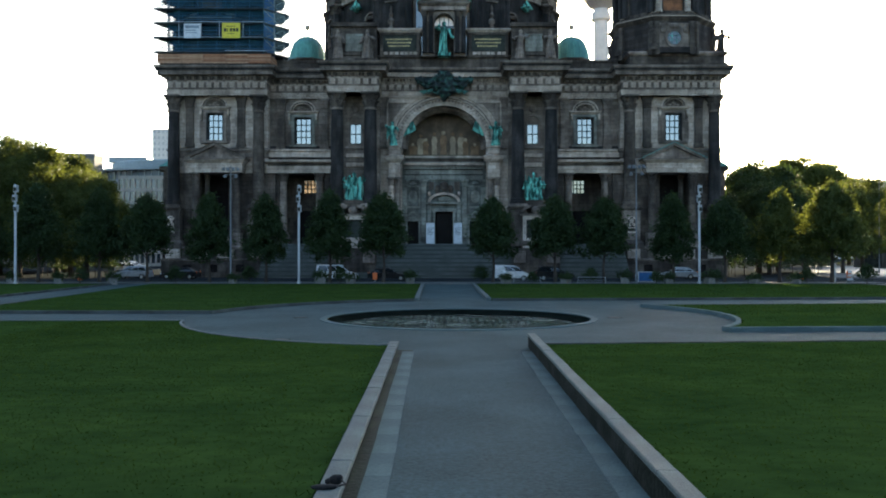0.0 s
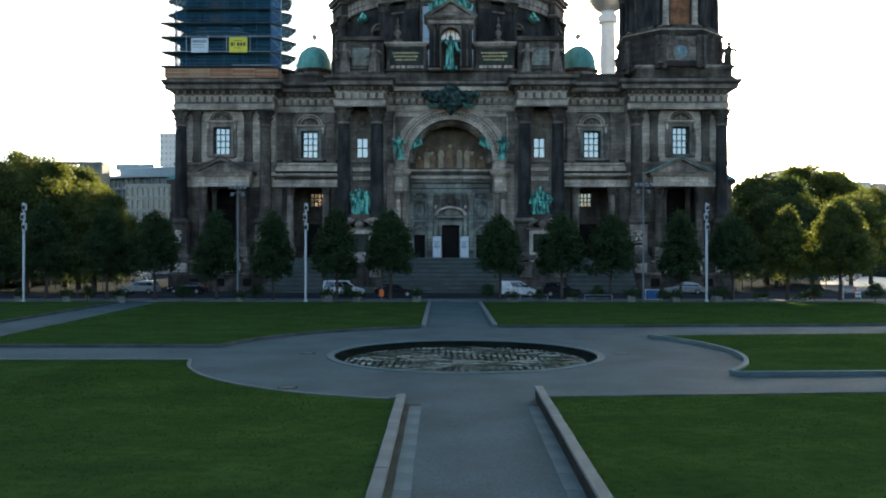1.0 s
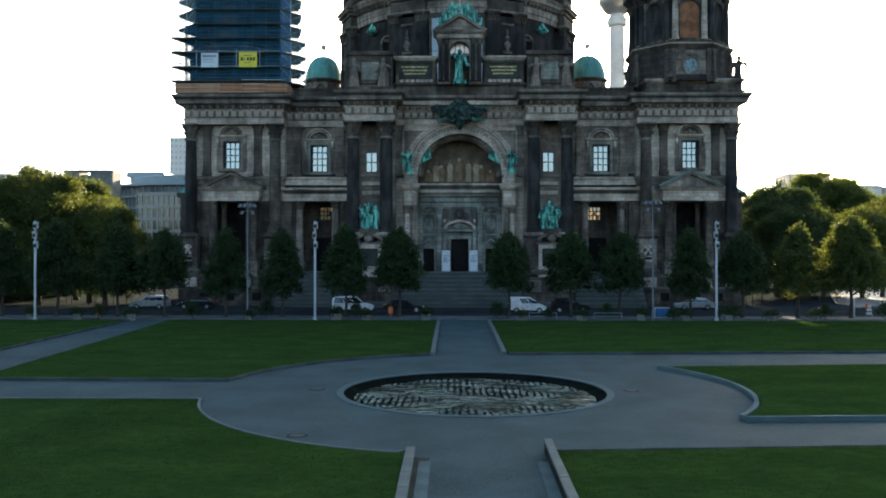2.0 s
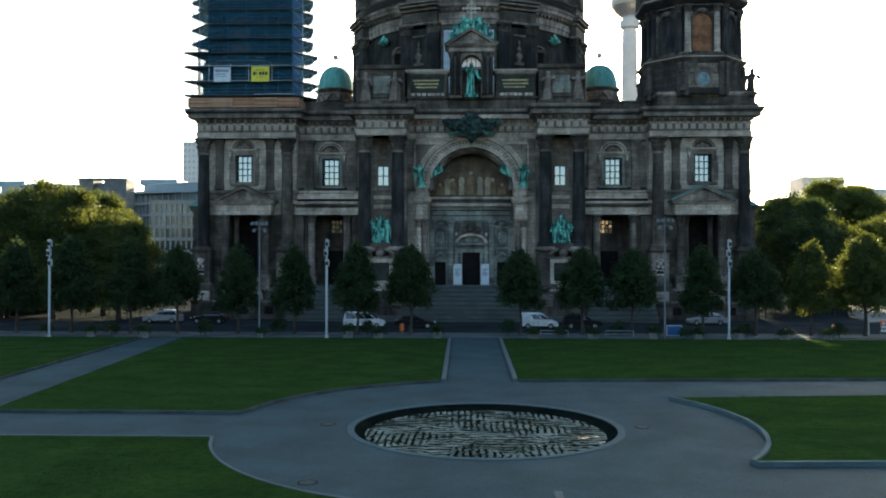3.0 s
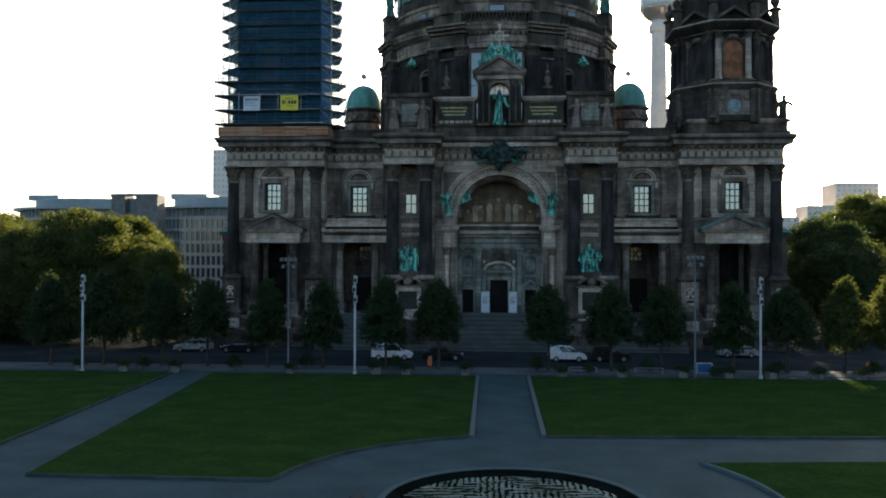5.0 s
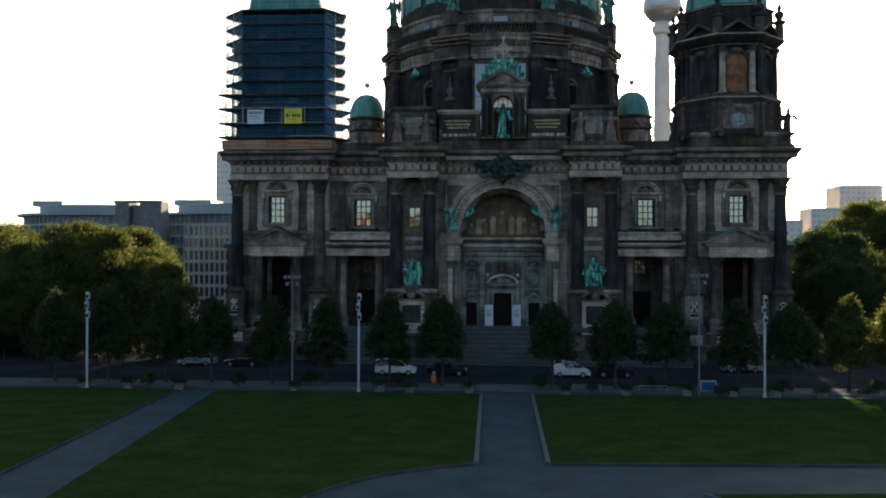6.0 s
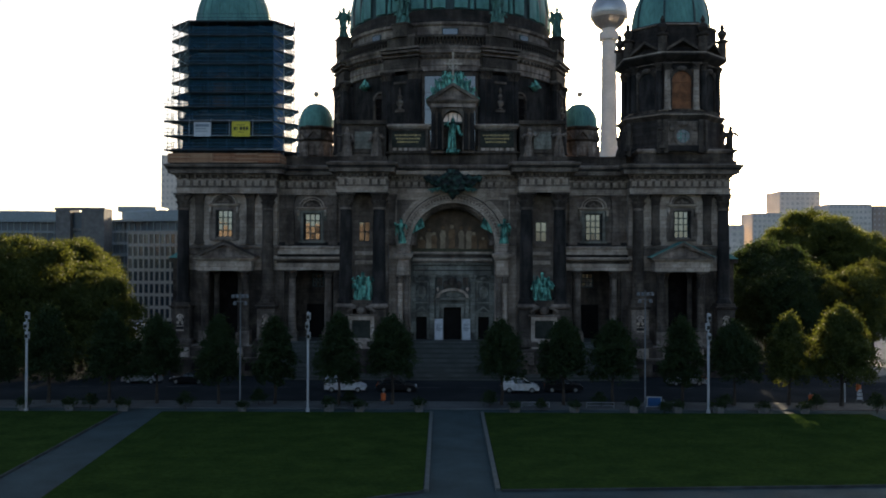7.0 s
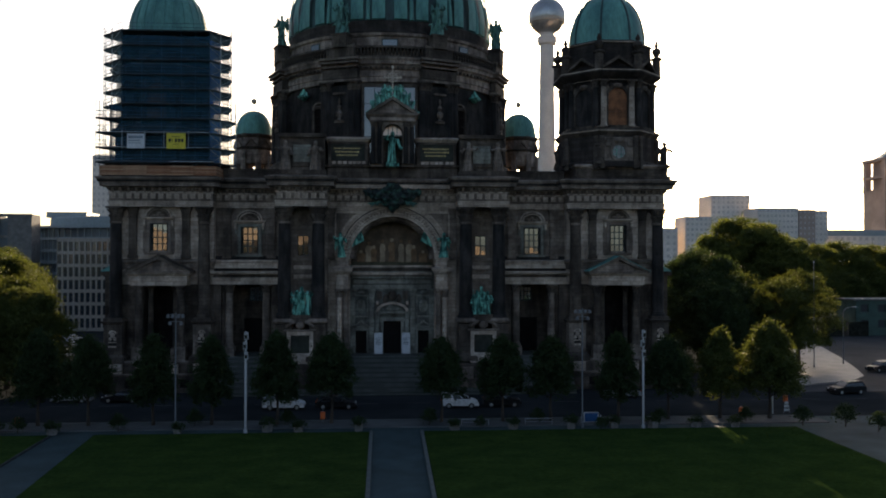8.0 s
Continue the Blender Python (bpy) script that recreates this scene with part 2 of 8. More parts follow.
DARK_MOTTLED = material("mottled_dark_wall", (0.030, 0.031, 0.026), 0.9, 0.5, 1.2, 10, 0.5, second=(0.014, 0.016, 0.012), spec=0.05)
POST_WHITE = material("white_post_paint", (0.44, 0.45, 0.46), 0.5, 0.85, 1.5, 8, 0.05)
ORANGE = material("orange_plastic", (0.75, 0.16, 0.04), 0.5, 0.85)
BLUE = material("blue_panel", (0.015, 0.09, 0.24), 0.5, 0.7, 1.0)
SITE_GREEN = material("site_cabin_green", (0.05, 0.10, 0.085), 0.6, 0.7, 0.6)
PLANTER = material("planter_concrete", (0.21, 0.205, 0.195), 0.9, 0.7)
PLASTER = material("cream_facade", (0.36, 0.33, 0.29), 0.9, 0.85, 0.1, 2, 0.1)
CURTAIN = material("grey_glass_facade", (0.07, 0.10, 0.125), 0.35, 0.8, 0.1, 2, 0, spec=0.6)
ROOF_METAL = material("grey_metal_roof", (0.29, 0.34, 0.355), 0.5, 0.8, 0.1, 3, 0)
# CONCRETE and BRICK_RED: far-building colours with distance haze painted in.
CONCRETE = material("haze_paled_concrete", (0.84, 0.74, 0.65), 0.9, 0.85, 0.08, 2, 0.1)
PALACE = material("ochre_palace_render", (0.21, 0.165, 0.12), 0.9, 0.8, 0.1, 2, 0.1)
BRICK_RED = material("haze_paled_brick", (0.50, 0.38, 0.32), 0.9, 0.8, 0.1, 2, 0.1)
PALE_GILT = material("weathered_gilding", (0.62, 0.52, 0.42), 0.5, 0.8, 2.0, 8, 0.05)
STEEL_BALL = material("faceted_steel", (0.55, 0.54, 0.53), 0.35, 0.85, 0.2, 1.0, 0.1, metal=0.7)
FAR_GLASS = glassy("far_window_glass", (0.03, 0.04, 0.05), 0.1)
FAR_GLASS.node_tree.nodes["Principled BSDF"].inputs["IOR"].default_value = 1.45


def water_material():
    """Shallow water with mirrored dark and pale bands painted in; long low ripples break up what it mirrors."""
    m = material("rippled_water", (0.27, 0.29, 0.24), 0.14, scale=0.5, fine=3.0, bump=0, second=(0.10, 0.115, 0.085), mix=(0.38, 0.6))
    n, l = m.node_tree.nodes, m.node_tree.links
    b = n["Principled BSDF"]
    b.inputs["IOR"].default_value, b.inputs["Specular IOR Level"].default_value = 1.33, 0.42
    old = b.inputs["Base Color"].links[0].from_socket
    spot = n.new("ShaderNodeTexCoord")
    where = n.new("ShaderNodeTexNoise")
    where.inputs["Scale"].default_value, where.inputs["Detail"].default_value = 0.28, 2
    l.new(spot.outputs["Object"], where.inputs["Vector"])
    ripple_bands = []
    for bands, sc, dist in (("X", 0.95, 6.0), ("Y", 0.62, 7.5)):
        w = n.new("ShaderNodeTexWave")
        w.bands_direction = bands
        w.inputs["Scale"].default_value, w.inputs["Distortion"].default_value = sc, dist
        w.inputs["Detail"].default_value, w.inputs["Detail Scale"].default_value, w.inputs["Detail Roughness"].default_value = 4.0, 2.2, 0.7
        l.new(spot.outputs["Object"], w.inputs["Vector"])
        ripple_bands.append(w)
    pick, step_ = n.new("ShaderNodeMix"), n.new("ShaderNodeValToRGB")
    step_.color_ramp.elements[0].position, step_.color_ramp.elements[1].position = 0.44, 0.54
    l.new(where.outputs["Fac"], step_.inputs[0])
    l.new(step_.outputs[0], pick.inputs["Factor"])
    l.new(ripple_bands[0].outputs["Fac"], pick.inputs[2])
    l.new(ripple_bands[1].outputs["Fac"], pick.inputs[3])
    # Dark bands of the mirrored front, multiplied into the base colour.
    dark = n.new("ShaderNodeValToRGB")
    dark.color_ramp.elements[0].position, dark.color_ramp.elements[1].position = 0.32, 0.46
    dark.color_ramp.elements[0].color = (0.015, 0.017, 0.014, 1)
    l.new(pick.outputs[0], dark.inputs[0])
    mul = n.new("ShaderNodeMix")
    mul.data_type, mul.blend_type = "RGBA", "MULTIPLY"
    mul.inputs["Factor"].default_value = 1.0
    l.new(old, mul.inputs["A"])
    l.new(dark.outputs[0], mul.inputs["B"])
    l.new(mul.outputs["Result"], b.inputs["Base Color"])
    # The same painted bands dim the gloss.
    gloss = n.new("ShaderNodeMath")
    gloss.operation = "MULTIPLY_ADD"
    gloss.inputs[1].default_value, gloss.inputs[2].default_value = 0.26, 0.0
    l.new(dark.outputs[0], gloss.inputs[0])
    l.new(gloss.outputs[0], b.inputs["Specular IOR Level"])
    co, mp = n.new("ShaderNodeTexCoord"), n.new("ShaderNodeMapping")
    mp.inputs["Scale"].default_value = (0.75, 1.1, 1)
    l.new(co.outputs["Object"], mp.inputs[0])
    total = None
    for sc, weight in ((0.9, 1.0), (2.4, 0.28)):
        w, ad = n.new("ShaderNodeTexNoise"), n.new("ShaderNodeMath")
        w.inputs["Scale"].default_value, w.inputs["Detail"].default_value = sc, 1
        l.new(mp.outputs[0], w.inputs["Vector"])
        ad.operation = "MULTIPLY_ADD"
        ad.inputs[1].default_value = weight
        l.new(w.outputs["Fac"], ad.inputs[0])
        if total:
            l.new(total, ad.inputs[2])
        else:
            ad.inputs[2].default_value = 0.0
        total = ad.outputs[0]
    bp = n.new("ShaderNodeBump")
    bp.inputs["Strength"].default_value, bp.inputs["Distance"].default_value = 1.0, 0.14
    l.new(total, bp.inputs["Height"])
    l.new(bp.outputs[0], b.inputs["Normal"])
    return m


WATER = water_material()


# ---- building blocks ----
class Geo:
    """Collects vertices and faces of one mesh."""

    def __init__(self):
        self.v, self.f = [], []

    def add(self, verts, faces):
        k = len(self.v)
        self.v += [tuple(p) for p in verts]
        self.f += [tuple(i + k for i in f) for f in faces]
        return self

    def box(self, x0, x1, y0, y1, z0, z1):
        p = [(x, y, z) for z in (z0, z1) for y in (y0, y1) for x in (x0, x1)]
        return self.add(p, [(0, 2, 3, 1), (4, 5, 7, 6), (0, 1, 5, 4), (2, 6, 7, 3), (0, 4, 6, 2), (1, 3, 7, 5)])

    def block(self, cx, cy, cz, sx, sy, sz, turn=0.0, c=0.0):
        """A box about a centre, turned about z, with its upright edges cut by c."""
        hx, hy = sx / 2, sy / 2
        ring = [(-hx, -hy), (hx, -hy), (hx, hy), (-hx, hy)] if not c else [(-hx + c, -hy), (hx - c, -hy), (hx, -hy + c), (hx, hy - c), (hx - c, hy), (-hx + c, hy), (-hx, hy - c), (-hx, -hy + c)]
        ca, sa = math.cos(turn), math.sin(turn)
        ring = [(cx + a * ca - b * sa, cy + a * sa + b * ca) for a, b in ring]
        return self.prism(ring, cz - sz / 2, cz + sz / 2)

    def prism(self, ring, z0, z1):
        n = len(ring)
        p = [(x, y, z0) for x, y in ring] + [(x, y, z1) for x, y in ring]
        return self.add(p, [tuple(range(n))[::-1], tuple(range(n, 2 * n))] + [(i, (i + 1) % n, n + (i + 1) % n, n + i) for i in range(n)])

    def slab_y(self, ring, y0, y1):
        """A plate whose outline (x, z) lies upright, from y0 to y1."""
        n = len(ring)
        p = [(x, y0, z) for x, z in ring] + [(x, y1, z) for x, z in ring]
        return self.add(p, [tuple(range(n)), tuple(range(n, 2 * n))[::-1]] + [(i, n + i, n + (i + 1) % n, (i + 1) % n) for i in range(n)])

    def band_y(self, outer, inner, y0, y1):
        """A curved or straight band between two upright outlines of as many points, from y0 to y1."""
        n = len(outer)
        p = [(x, y, z) for y in (y0, y1) for line in (outer, inner) for x, z in line]
        f = []
        for i in range(n - 1):
            a, b, c, d = i, i + 1, n + i, n + i + 1
            A, B, C, D = a + 2 * n, b + 2 * n, c + 2 * n, d + 2 * n
            f += [(a, b, d, c), (A, C, D, B), (a, A, B, b), (c, d, D, C)]
        f += [(0, n, 3 * n, 2 * n), (n - 1, 3 * n - 1, 4 * n - 1, 2 * n - 1)]
        return self.add(p, f)

    def lathe(self, cx, cy, profile, n=16, rot=0.0, a0=0.0, a1=None, caps=True):
        """Turns (radius, z) about an upright axis; a0 to a1 in degrees for a part of the turn."""
        whole = a1 is None
        span = 360.0 if whole else a1 - a0
        m = n if whole else n + 1
        p = []
        for r, z in profile:
            for i in range(m):
                a = radians(a0 + rot + span * i / n)
                p.append((cx + r * math.cos(a), cy + r * math.sin(a), z))
        f = []
        for j in range(len(profile) - 1):
            for i in range(n):
                k = (i + 1) % m
                f.append((j * m + i, j * m + k, (j + 1) * m + k, (j + 1) * m + i))
        if whole and caps:
            f += [tuple(range(m))[::-1], tuple((len(profile) - 1) * m + i for i in range(m))]
        return self.add(p, f)

    def ball(self, cx, cy, cz, rx, ry=None, rz=None, n=8, m=6):
        ry, rz = ry or rx, rz or rx
        p = [(cx + rx * math.cos(2 * math.pi * i / n) * math.sin(math.pi * j / m), cy + ry * math.sin(2 * math.pi * i / n) * math.sin(math.pi * j / m), cz - rz * math.cos(math.pi * j / m)) for j in range(1, m) for i in range(n)]
        f = [(j * n + i, j * n + (i + 1) % n, (j + 1) * n + (i + 1) % n, (j + 1) * n + i) for j in range(m - 2) for i in range(n)]
        k = len(p)
        p += [(cx, cy, cz - rz), (cx, cy, cz + rz)]
        f += [(k, (i + 1) % n, i) for i in range(n)] + [(k + 1, (m - 2) * n + i, (m - 2) * n + (i + 1) % n) for i in range(n)]
        return self.add(p, f)

    def tube(self, a, b, r0, r1=None, n=6):
        a, b = Vector(a), Vector(b)
        r1 = r0 if r1 is None else r1
        q = (b - a).to_track_quat("Z", "Y")
        p = []
        for c, r in ((a, r0), (b, r1)):
            p += [tuple(c + q @ Vector((r * math.cos(2 * math.pi * i / n), r * math.sin(2 * math.pi * i / n), 0))) for i in range(n)]
        return self.add(p, [tuple(range(n))[::-1], tuple(range(n, 2 * n))] + [(i, (i + 1) % n, n + (i + 1) % n, n + i) for i in range(n)])

    def mould(self, x0, x1, yf, yb, profile):
        """A moulding (outward, z) carried round the two sides and the front of a block that faces -y."""
        p, k = [], len(profile)
        for o, z in profile:
            p += [(x0 - o, yb, z), (x0 - o, yf - o, z), (x1 + o, yf - o, z), (x1 + o, yb, z)]
        f = [(j * 4 + i, j * 4 + i + 1, j * 4 + i + 5, j * 4 + i + 4) for j in range(k - 1) for i in range(3)]
        f += [(0, 1, 2, 3), tuple((k - 1) * 4 + i for i in (3, 2, 1, 0)), tuple(j * 4 for j in range(k))[::-1], tuple(j * 4 + 3 for j in range(k))]
        return self.add(p, f)


def arc(cx, cz, r, a0, a1, n=24, rz=None):
    return [(cx + r * math.cos(radians(a0 + (a1 - a0) * i / n)), cz + (rz or r) * math.sin(radians(a0 + (a1 - a0) * i / n))) for i in range(n + 1)]


def mesh_of(name, g, mat, smooth=35):
    me = bpy.data.meshes.new(name)
    me.from_pydata(g.v, [], g.f)
    bm = bmesh.new()
    bm.from_mesh(me)
    bmesh.ops.recalc_face_normals(bm, faces=bm.faces)
    bm.to_mesh(me)
    bm.free()
    me.materials.append(mat)
    if smooth:
        me.shade_smooth()
        me.set_sharp_from_angle(angle=radians(smooth))
    return me


def part(name, g, mat, parent=None, label="", smooth=35):
    ob = new(name, mesh_of(name, g, mat, smooth))
    ob.parent = parent
    return tagged(ob, label)


def thing(name, label, category, group="", at=(0, 0, 0), kind=""):
    ob = new(name)
    ob.empty_display_size = 0.3
    ob.matrix_basis = Matrix.Translation(at)
    return tagged(ob, label, category, group, kind)


def solid(name, g, mat, label, category, group="", kind="", smooth=35):
    return tagged(part(name, g, mat, None, "", smooth), label, category, group, kind)


def many(name, me, parent, poses, inv=None):
    """Alike pieces: objects of their own on one mesh."""
    for m in poses:
        ob = new(name, me)
        ob.parent = parent
        ob.matrix_basis = m
        if inv:
            ob.matrix_parent_inverse = inv

# ---- ground, plaza, lawns, road ----
GZ = -0.18
FX, FY = 0.8, 39.4
WX, WY = 0.75, 40.35
g = Geo()
for a0, sx in ((90, -3000), (-90, 3000)):
    half = [(WX + 6.5 * math.cos(radians(a0 + a)), WY + 6.5 * math.sin(radians(a0 + a)), GZ - 0.06) for a in range(0, 181, 5)]
    far = (3000, -3000) if sx < 0 else (-3000, 3000)
    ring = half + [(WX, far[1], GZ - 0.06), (sx, far[1], GZ - 0.06), (sx, far[0], GZ - 0.06), (WX, far[0], GZ - 0.06)]
    g.add(ring, [tuple(range(len(ring)))])
solid("ground", g, ASPHALT, "wide dark asphalt ground of the city round the square", "ground", kind="structure")
g = Geo()
for a0, sx in ((90, -130), (-90, 130)):
    half = [(WX + 6.4 * math.cos(radians(a0 + a)), WY + 6.4 * math.sin(radians(a0 + a)), GZ) for a in range(0, 181, 5)]
    far = (88.4, -50.6) if sx < 0 else (-50.6, 88.4)
    ring = half + [(WX, far[1], GZ), (sx, far[1], GZ), (sx, far[0], GZ), (WX, far[0], GZ)]
    g.add(ring, [tuple(range(len(ring)))])
solid("pavement_plaza", g, GRAVEL, "blue-grey fine paving of the square round the fountain", "pavement", kind="structure")


def lawn(name, ring, label):
    """A raised turf bed with a thin stone edging."""
    top = [(x, y) for x, y in ring]
    cx, cy = sum(p[0] for p in top) / len(top), sum(p[1] for p in top) / len(top)
    bed = solid(name, Geo().prism(top, GZ - 0.02, GZ + 0.14), TURF, label, "lawn", "lawns of the square", kind="structure", smooth=0)
    return bed


def polar(a, r):
    return (FX + r * math.cos(radians(a)), FY + r * math.sin(radians(a)))


def edging(ring, w=0.14, h=0.19):
    """A low kerb along an open line, on its left side."""
    e = Geo()
    pts = [Vector((x, y)) for x, y in ring]
    nor = []
    for i in range(len(pts)):
        d = (pts[min(i + 1, len(pts) - 1)] - pts[max(i - 1, 0)]).normalized()
        nor.append(Vector((-d.y, d.x)))
    sec = [(0, GZ - 0.02), (0, GZ + h - 0.015), (0.015, GZ + h), (w - 0.015, GZ + h), (w, GZ + h - 0.015), (w, GZ - 0.02)]
    for p, q in zip(pts, nor):
        e.v += [(p.x + q.x * o, p.y + q.y * o, z) for o, z in sec]
    k = len(sec)
    for i in range(len(pts) - 1):
        e.f += [(i * k + j, i * k + j + 1, (i + 1) * k + j + 1, (i + 1) * k + j) for j in range(k - 1)]
    e.f += [tuple(range(k)), tuple((len(pts) - 1) * k + j for j in range(k))[::-1]]
    return e


def diag_right(y):
    return -25.3 - (y - 43.6) * 0.0885


def diag_left(y):
    return -31.4 - (y - 54.2) * 0.054


near_left = [(-1.35, -30), (-1.72, 27.3)] + [polar(a, 12.6) for a in range(258, 190, -4)] + [(-11.7, 37.05), (-110, 36.3), (-110, -30)]
near_right = [(2.2, -30), (110, -30), (110, 37.0), (14.9, 28.4), (3.0, 27.4)]
far_left = [(-1.95, 54.7), (-1.95, 82.4), (diag_right(82.4), 82.4), (diag_right(43.4), 43.4)] + [(-11.95, 43.3)] + [polar(a, 13.3 + 2.0 * (163 - a) / 62) for a in range(160, 101, -4)]
far_right = [(3.25, 55.0), (41.5, 57.4), (41.2, 82.4), (3.2, 82.4)]
island = [polar(a, 12.2 + 2.0 * (a + 29) / 69) for a in range(-29, 41, 4)] + [(11.7, 48.4), (110, 58.5), (110, 38.6), (11.4, 33.35)]
west = [(diag_left(43.3), 43.3), (diag_left(82.4), 82.4), (-110, 82.4), (-110, 43.0)]
for nm, ring, text in (("lawn_near_left", near_left, "dark green mown lawn west of the gravel path"), ("lawn_near_right", near_right, "mown lawn beside the low stone wall"), ("lawn_far_left", far_left, "shaded mown lawn between fountain and street"), ("lawn_far_right", far_right, "mown lawn with one sunlit patch by the street"), ("lawn_island", island, "lawn tongue with a pale curved kerb"), ("lawn_west", west, "shaded lawn beyond the slanting path")):
    lawn(nm, ring, text)
kerbs = [[(-1.95, 54.75)] + [polar(a, 13.3 + 2.0 * (163 - a) / 62) for a in range(102, 162, 3)] + [(-11.95, 43.25), (-25.3, 43.25)], [(-110, 36.35), (-11.75, 37.1)] + [polar(a, 12.65) for a in range(191, 259, 3)] + [(-1.72, 27.35)],
         [(110, 37.05), (14.9, 28.45), (3.05, 27.45)][::-1], [(110, 38.55), (11.35, 33.3)] + [polar(a, 12.15 + 2.0 * (a + 29) / 69) for a in range(-29, 41, 3)] + [(11.65, 48.45)], [(41.5, 57.35), (3.25, 54.95)], [(diag_left(82.4), 82.4), (diag_left(43.3), 43.3)], [(diag_right(43.4), 43.4), (diag_right(54.5), 54.5), (diag_right(55.5), 55.5)]]
for i, line in enumerate(kerbs):
    solid("kerb_edging", edging(line, 0.22 if i == 3 else 0.13, 0.2 if i == 3 else 0.17), SLAB if i == 3 else GRANITE if i == 1 else KERB_DARK, "narrow granite edging round a lawn", "kerb", "lawn edgings", kind="structure")


def coping_wall(x0, y0, x1, y1, height, width=0.30, body=0.0):
    """A low wall of granite blocks beside the path, each block a piece of its own."""
    wall = thing("path_wall", "low pale granite block wall along the gravel path", "low wall", "low walls beside the path", ((x0 + x1) / 2, (y0 + y1) / 2, GZ))
    n = max(3, int(abs(y1 - y0) / 1.55))
    rng = random.Random(int(x0 * 10 + y0))
    b = Geo()
    hw, L = width / 2, abs(y1 - y0) / n - 0.014
    c = 0.02
    if body:
        g = Geo()
        g.v = [(x0 - (x0 + x1) / 2 + q, y0 - (y0 + y1) / 2, z) for q, z in ((-hw + 0.03, -0.05), (hw - 0.03, -0.05), (hw - 0.03, body), (-hw + 0.03, body))] + [(x1 - (x0 + x1) / 2 + q, y1 - (y0 + y1) / 2 - 0.05, z) for q, z in ((-hw + 0.03, -0.05), (hw - 0.03, -0.05), (hw - 0.03, body), (-hw + 0.03, body))]
        g.f = [(0, 1, 2, 3), (7, 6, 5, 4), (0, 4, 5, 1), (1, 5, 6, 2), (2, 6, 7, 3), (3, 7, 4, 0)]
        part("wall_body", g, DARK_MOTTLED, wall, "dark mottled wall below the pale coping", 0)
    sec = [(-hw, body), (-hw, height - c), (-hw + c, height), (hw - c, height), (hw, height - c), (hw, body)]
    b.v = [(x, y, z) for y in (-L / 2, L / 2) for x, z in sec]
    b.f = [(j, j + 1, 6 + j + 1, 6 + j) for j in range(5)] + [(0, 1, 2, 3, 4, 5), (11, 10, 9, 8, 7, 6), (0, 5, 11, 6)]
    me = mesh_of("block", b, GRANITE, 0)
    for i in range(n):
        k = (i + 0.5) / n
        ob = new("block", me)
        ob.parent = wall
        ob.matrix_basis = pose(x0 + (x1 - x0) * k + rng.uniform(-0.005, 0.005) - (x0 + x1) / 2, y0 + (y1 - y0) * k - (y0 + y1) / 2, rng.uniform(-0.008, 0.005), 0, rng.uniform(-0.3, 0.3), -math.degrees(math.atan2(x1 - x0, y1 - y0)))
    return wall


coping_wall(-1.13, -12, -1.62, 27.6, 0.22, 0.31, 0.14)
coping_wall(2.54, -12, 2.945, 27.8, 0.46, 0.28, 0.39)
coping_wall(-1.72, 54.7, -2.0, 82.4, 0.22, 0.32)
coping_wall(3.02, 55.0, 3.0, 82.4, 0.22, 0.32)
for x0, x1, drift in ((-0.95, -0.58, -0.34), (2.12, 2.50, 0.34)):
    strip = tagged(new("slab_strip"), "pale stone slab strip along the path edge", "paving strip", "slab strips of the path", "structure")
    rng = random.Random(5)
    me = mesh_of("slab", Geo().block(0, 0, 0, x1 - x0, 1.338, 0.05, 0, 0.008), SLAB, 0)
    for i in range(30):
        y = -14.0 + 1.35 * (i + 0.5)
        ob = new("slab", me)
        ob.parent = strip
        ob.matrix_basis = pose((x0 + x1) / 2 + drift * max(0, y) / 26 + rng.uniform(-0.008, 0.008), y, GZ - 0.01 + rng.uniform(0, 0.006), 0, 0, -2.2 * drift * (y > 0))
for x0, x1 in ((-1.5, -0.96),):
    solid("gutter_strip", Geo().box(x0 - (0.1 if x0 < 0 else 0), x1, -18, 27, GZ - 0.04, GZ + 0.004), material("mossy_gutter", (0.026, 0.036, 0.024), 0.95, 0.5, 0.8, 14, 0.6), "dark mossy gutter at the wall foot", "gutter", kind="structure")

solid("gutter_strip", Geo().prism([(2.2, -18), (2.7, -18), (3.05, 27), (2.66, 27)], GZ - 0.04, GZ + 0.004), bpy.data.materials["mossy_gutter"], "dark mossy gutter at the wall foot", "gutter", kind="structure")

# grass: short blades joined, sown on the near lawns
rng = np.random.default_rng(3)


def in_ring(px, py, ring):
    inside = np.zeros(len(px), bool)
    for (ax, ay), (bx, by) in zip(ring, ring[1:] + ring[:1]):
        cross = ((ay > py) != (by > py)) & (px < (bx - ax) * (py - ay) / ((by - ay) if by != ay else 1e-9) + ax)
        inside ^= cross
    return inside


bv, bf = [], []
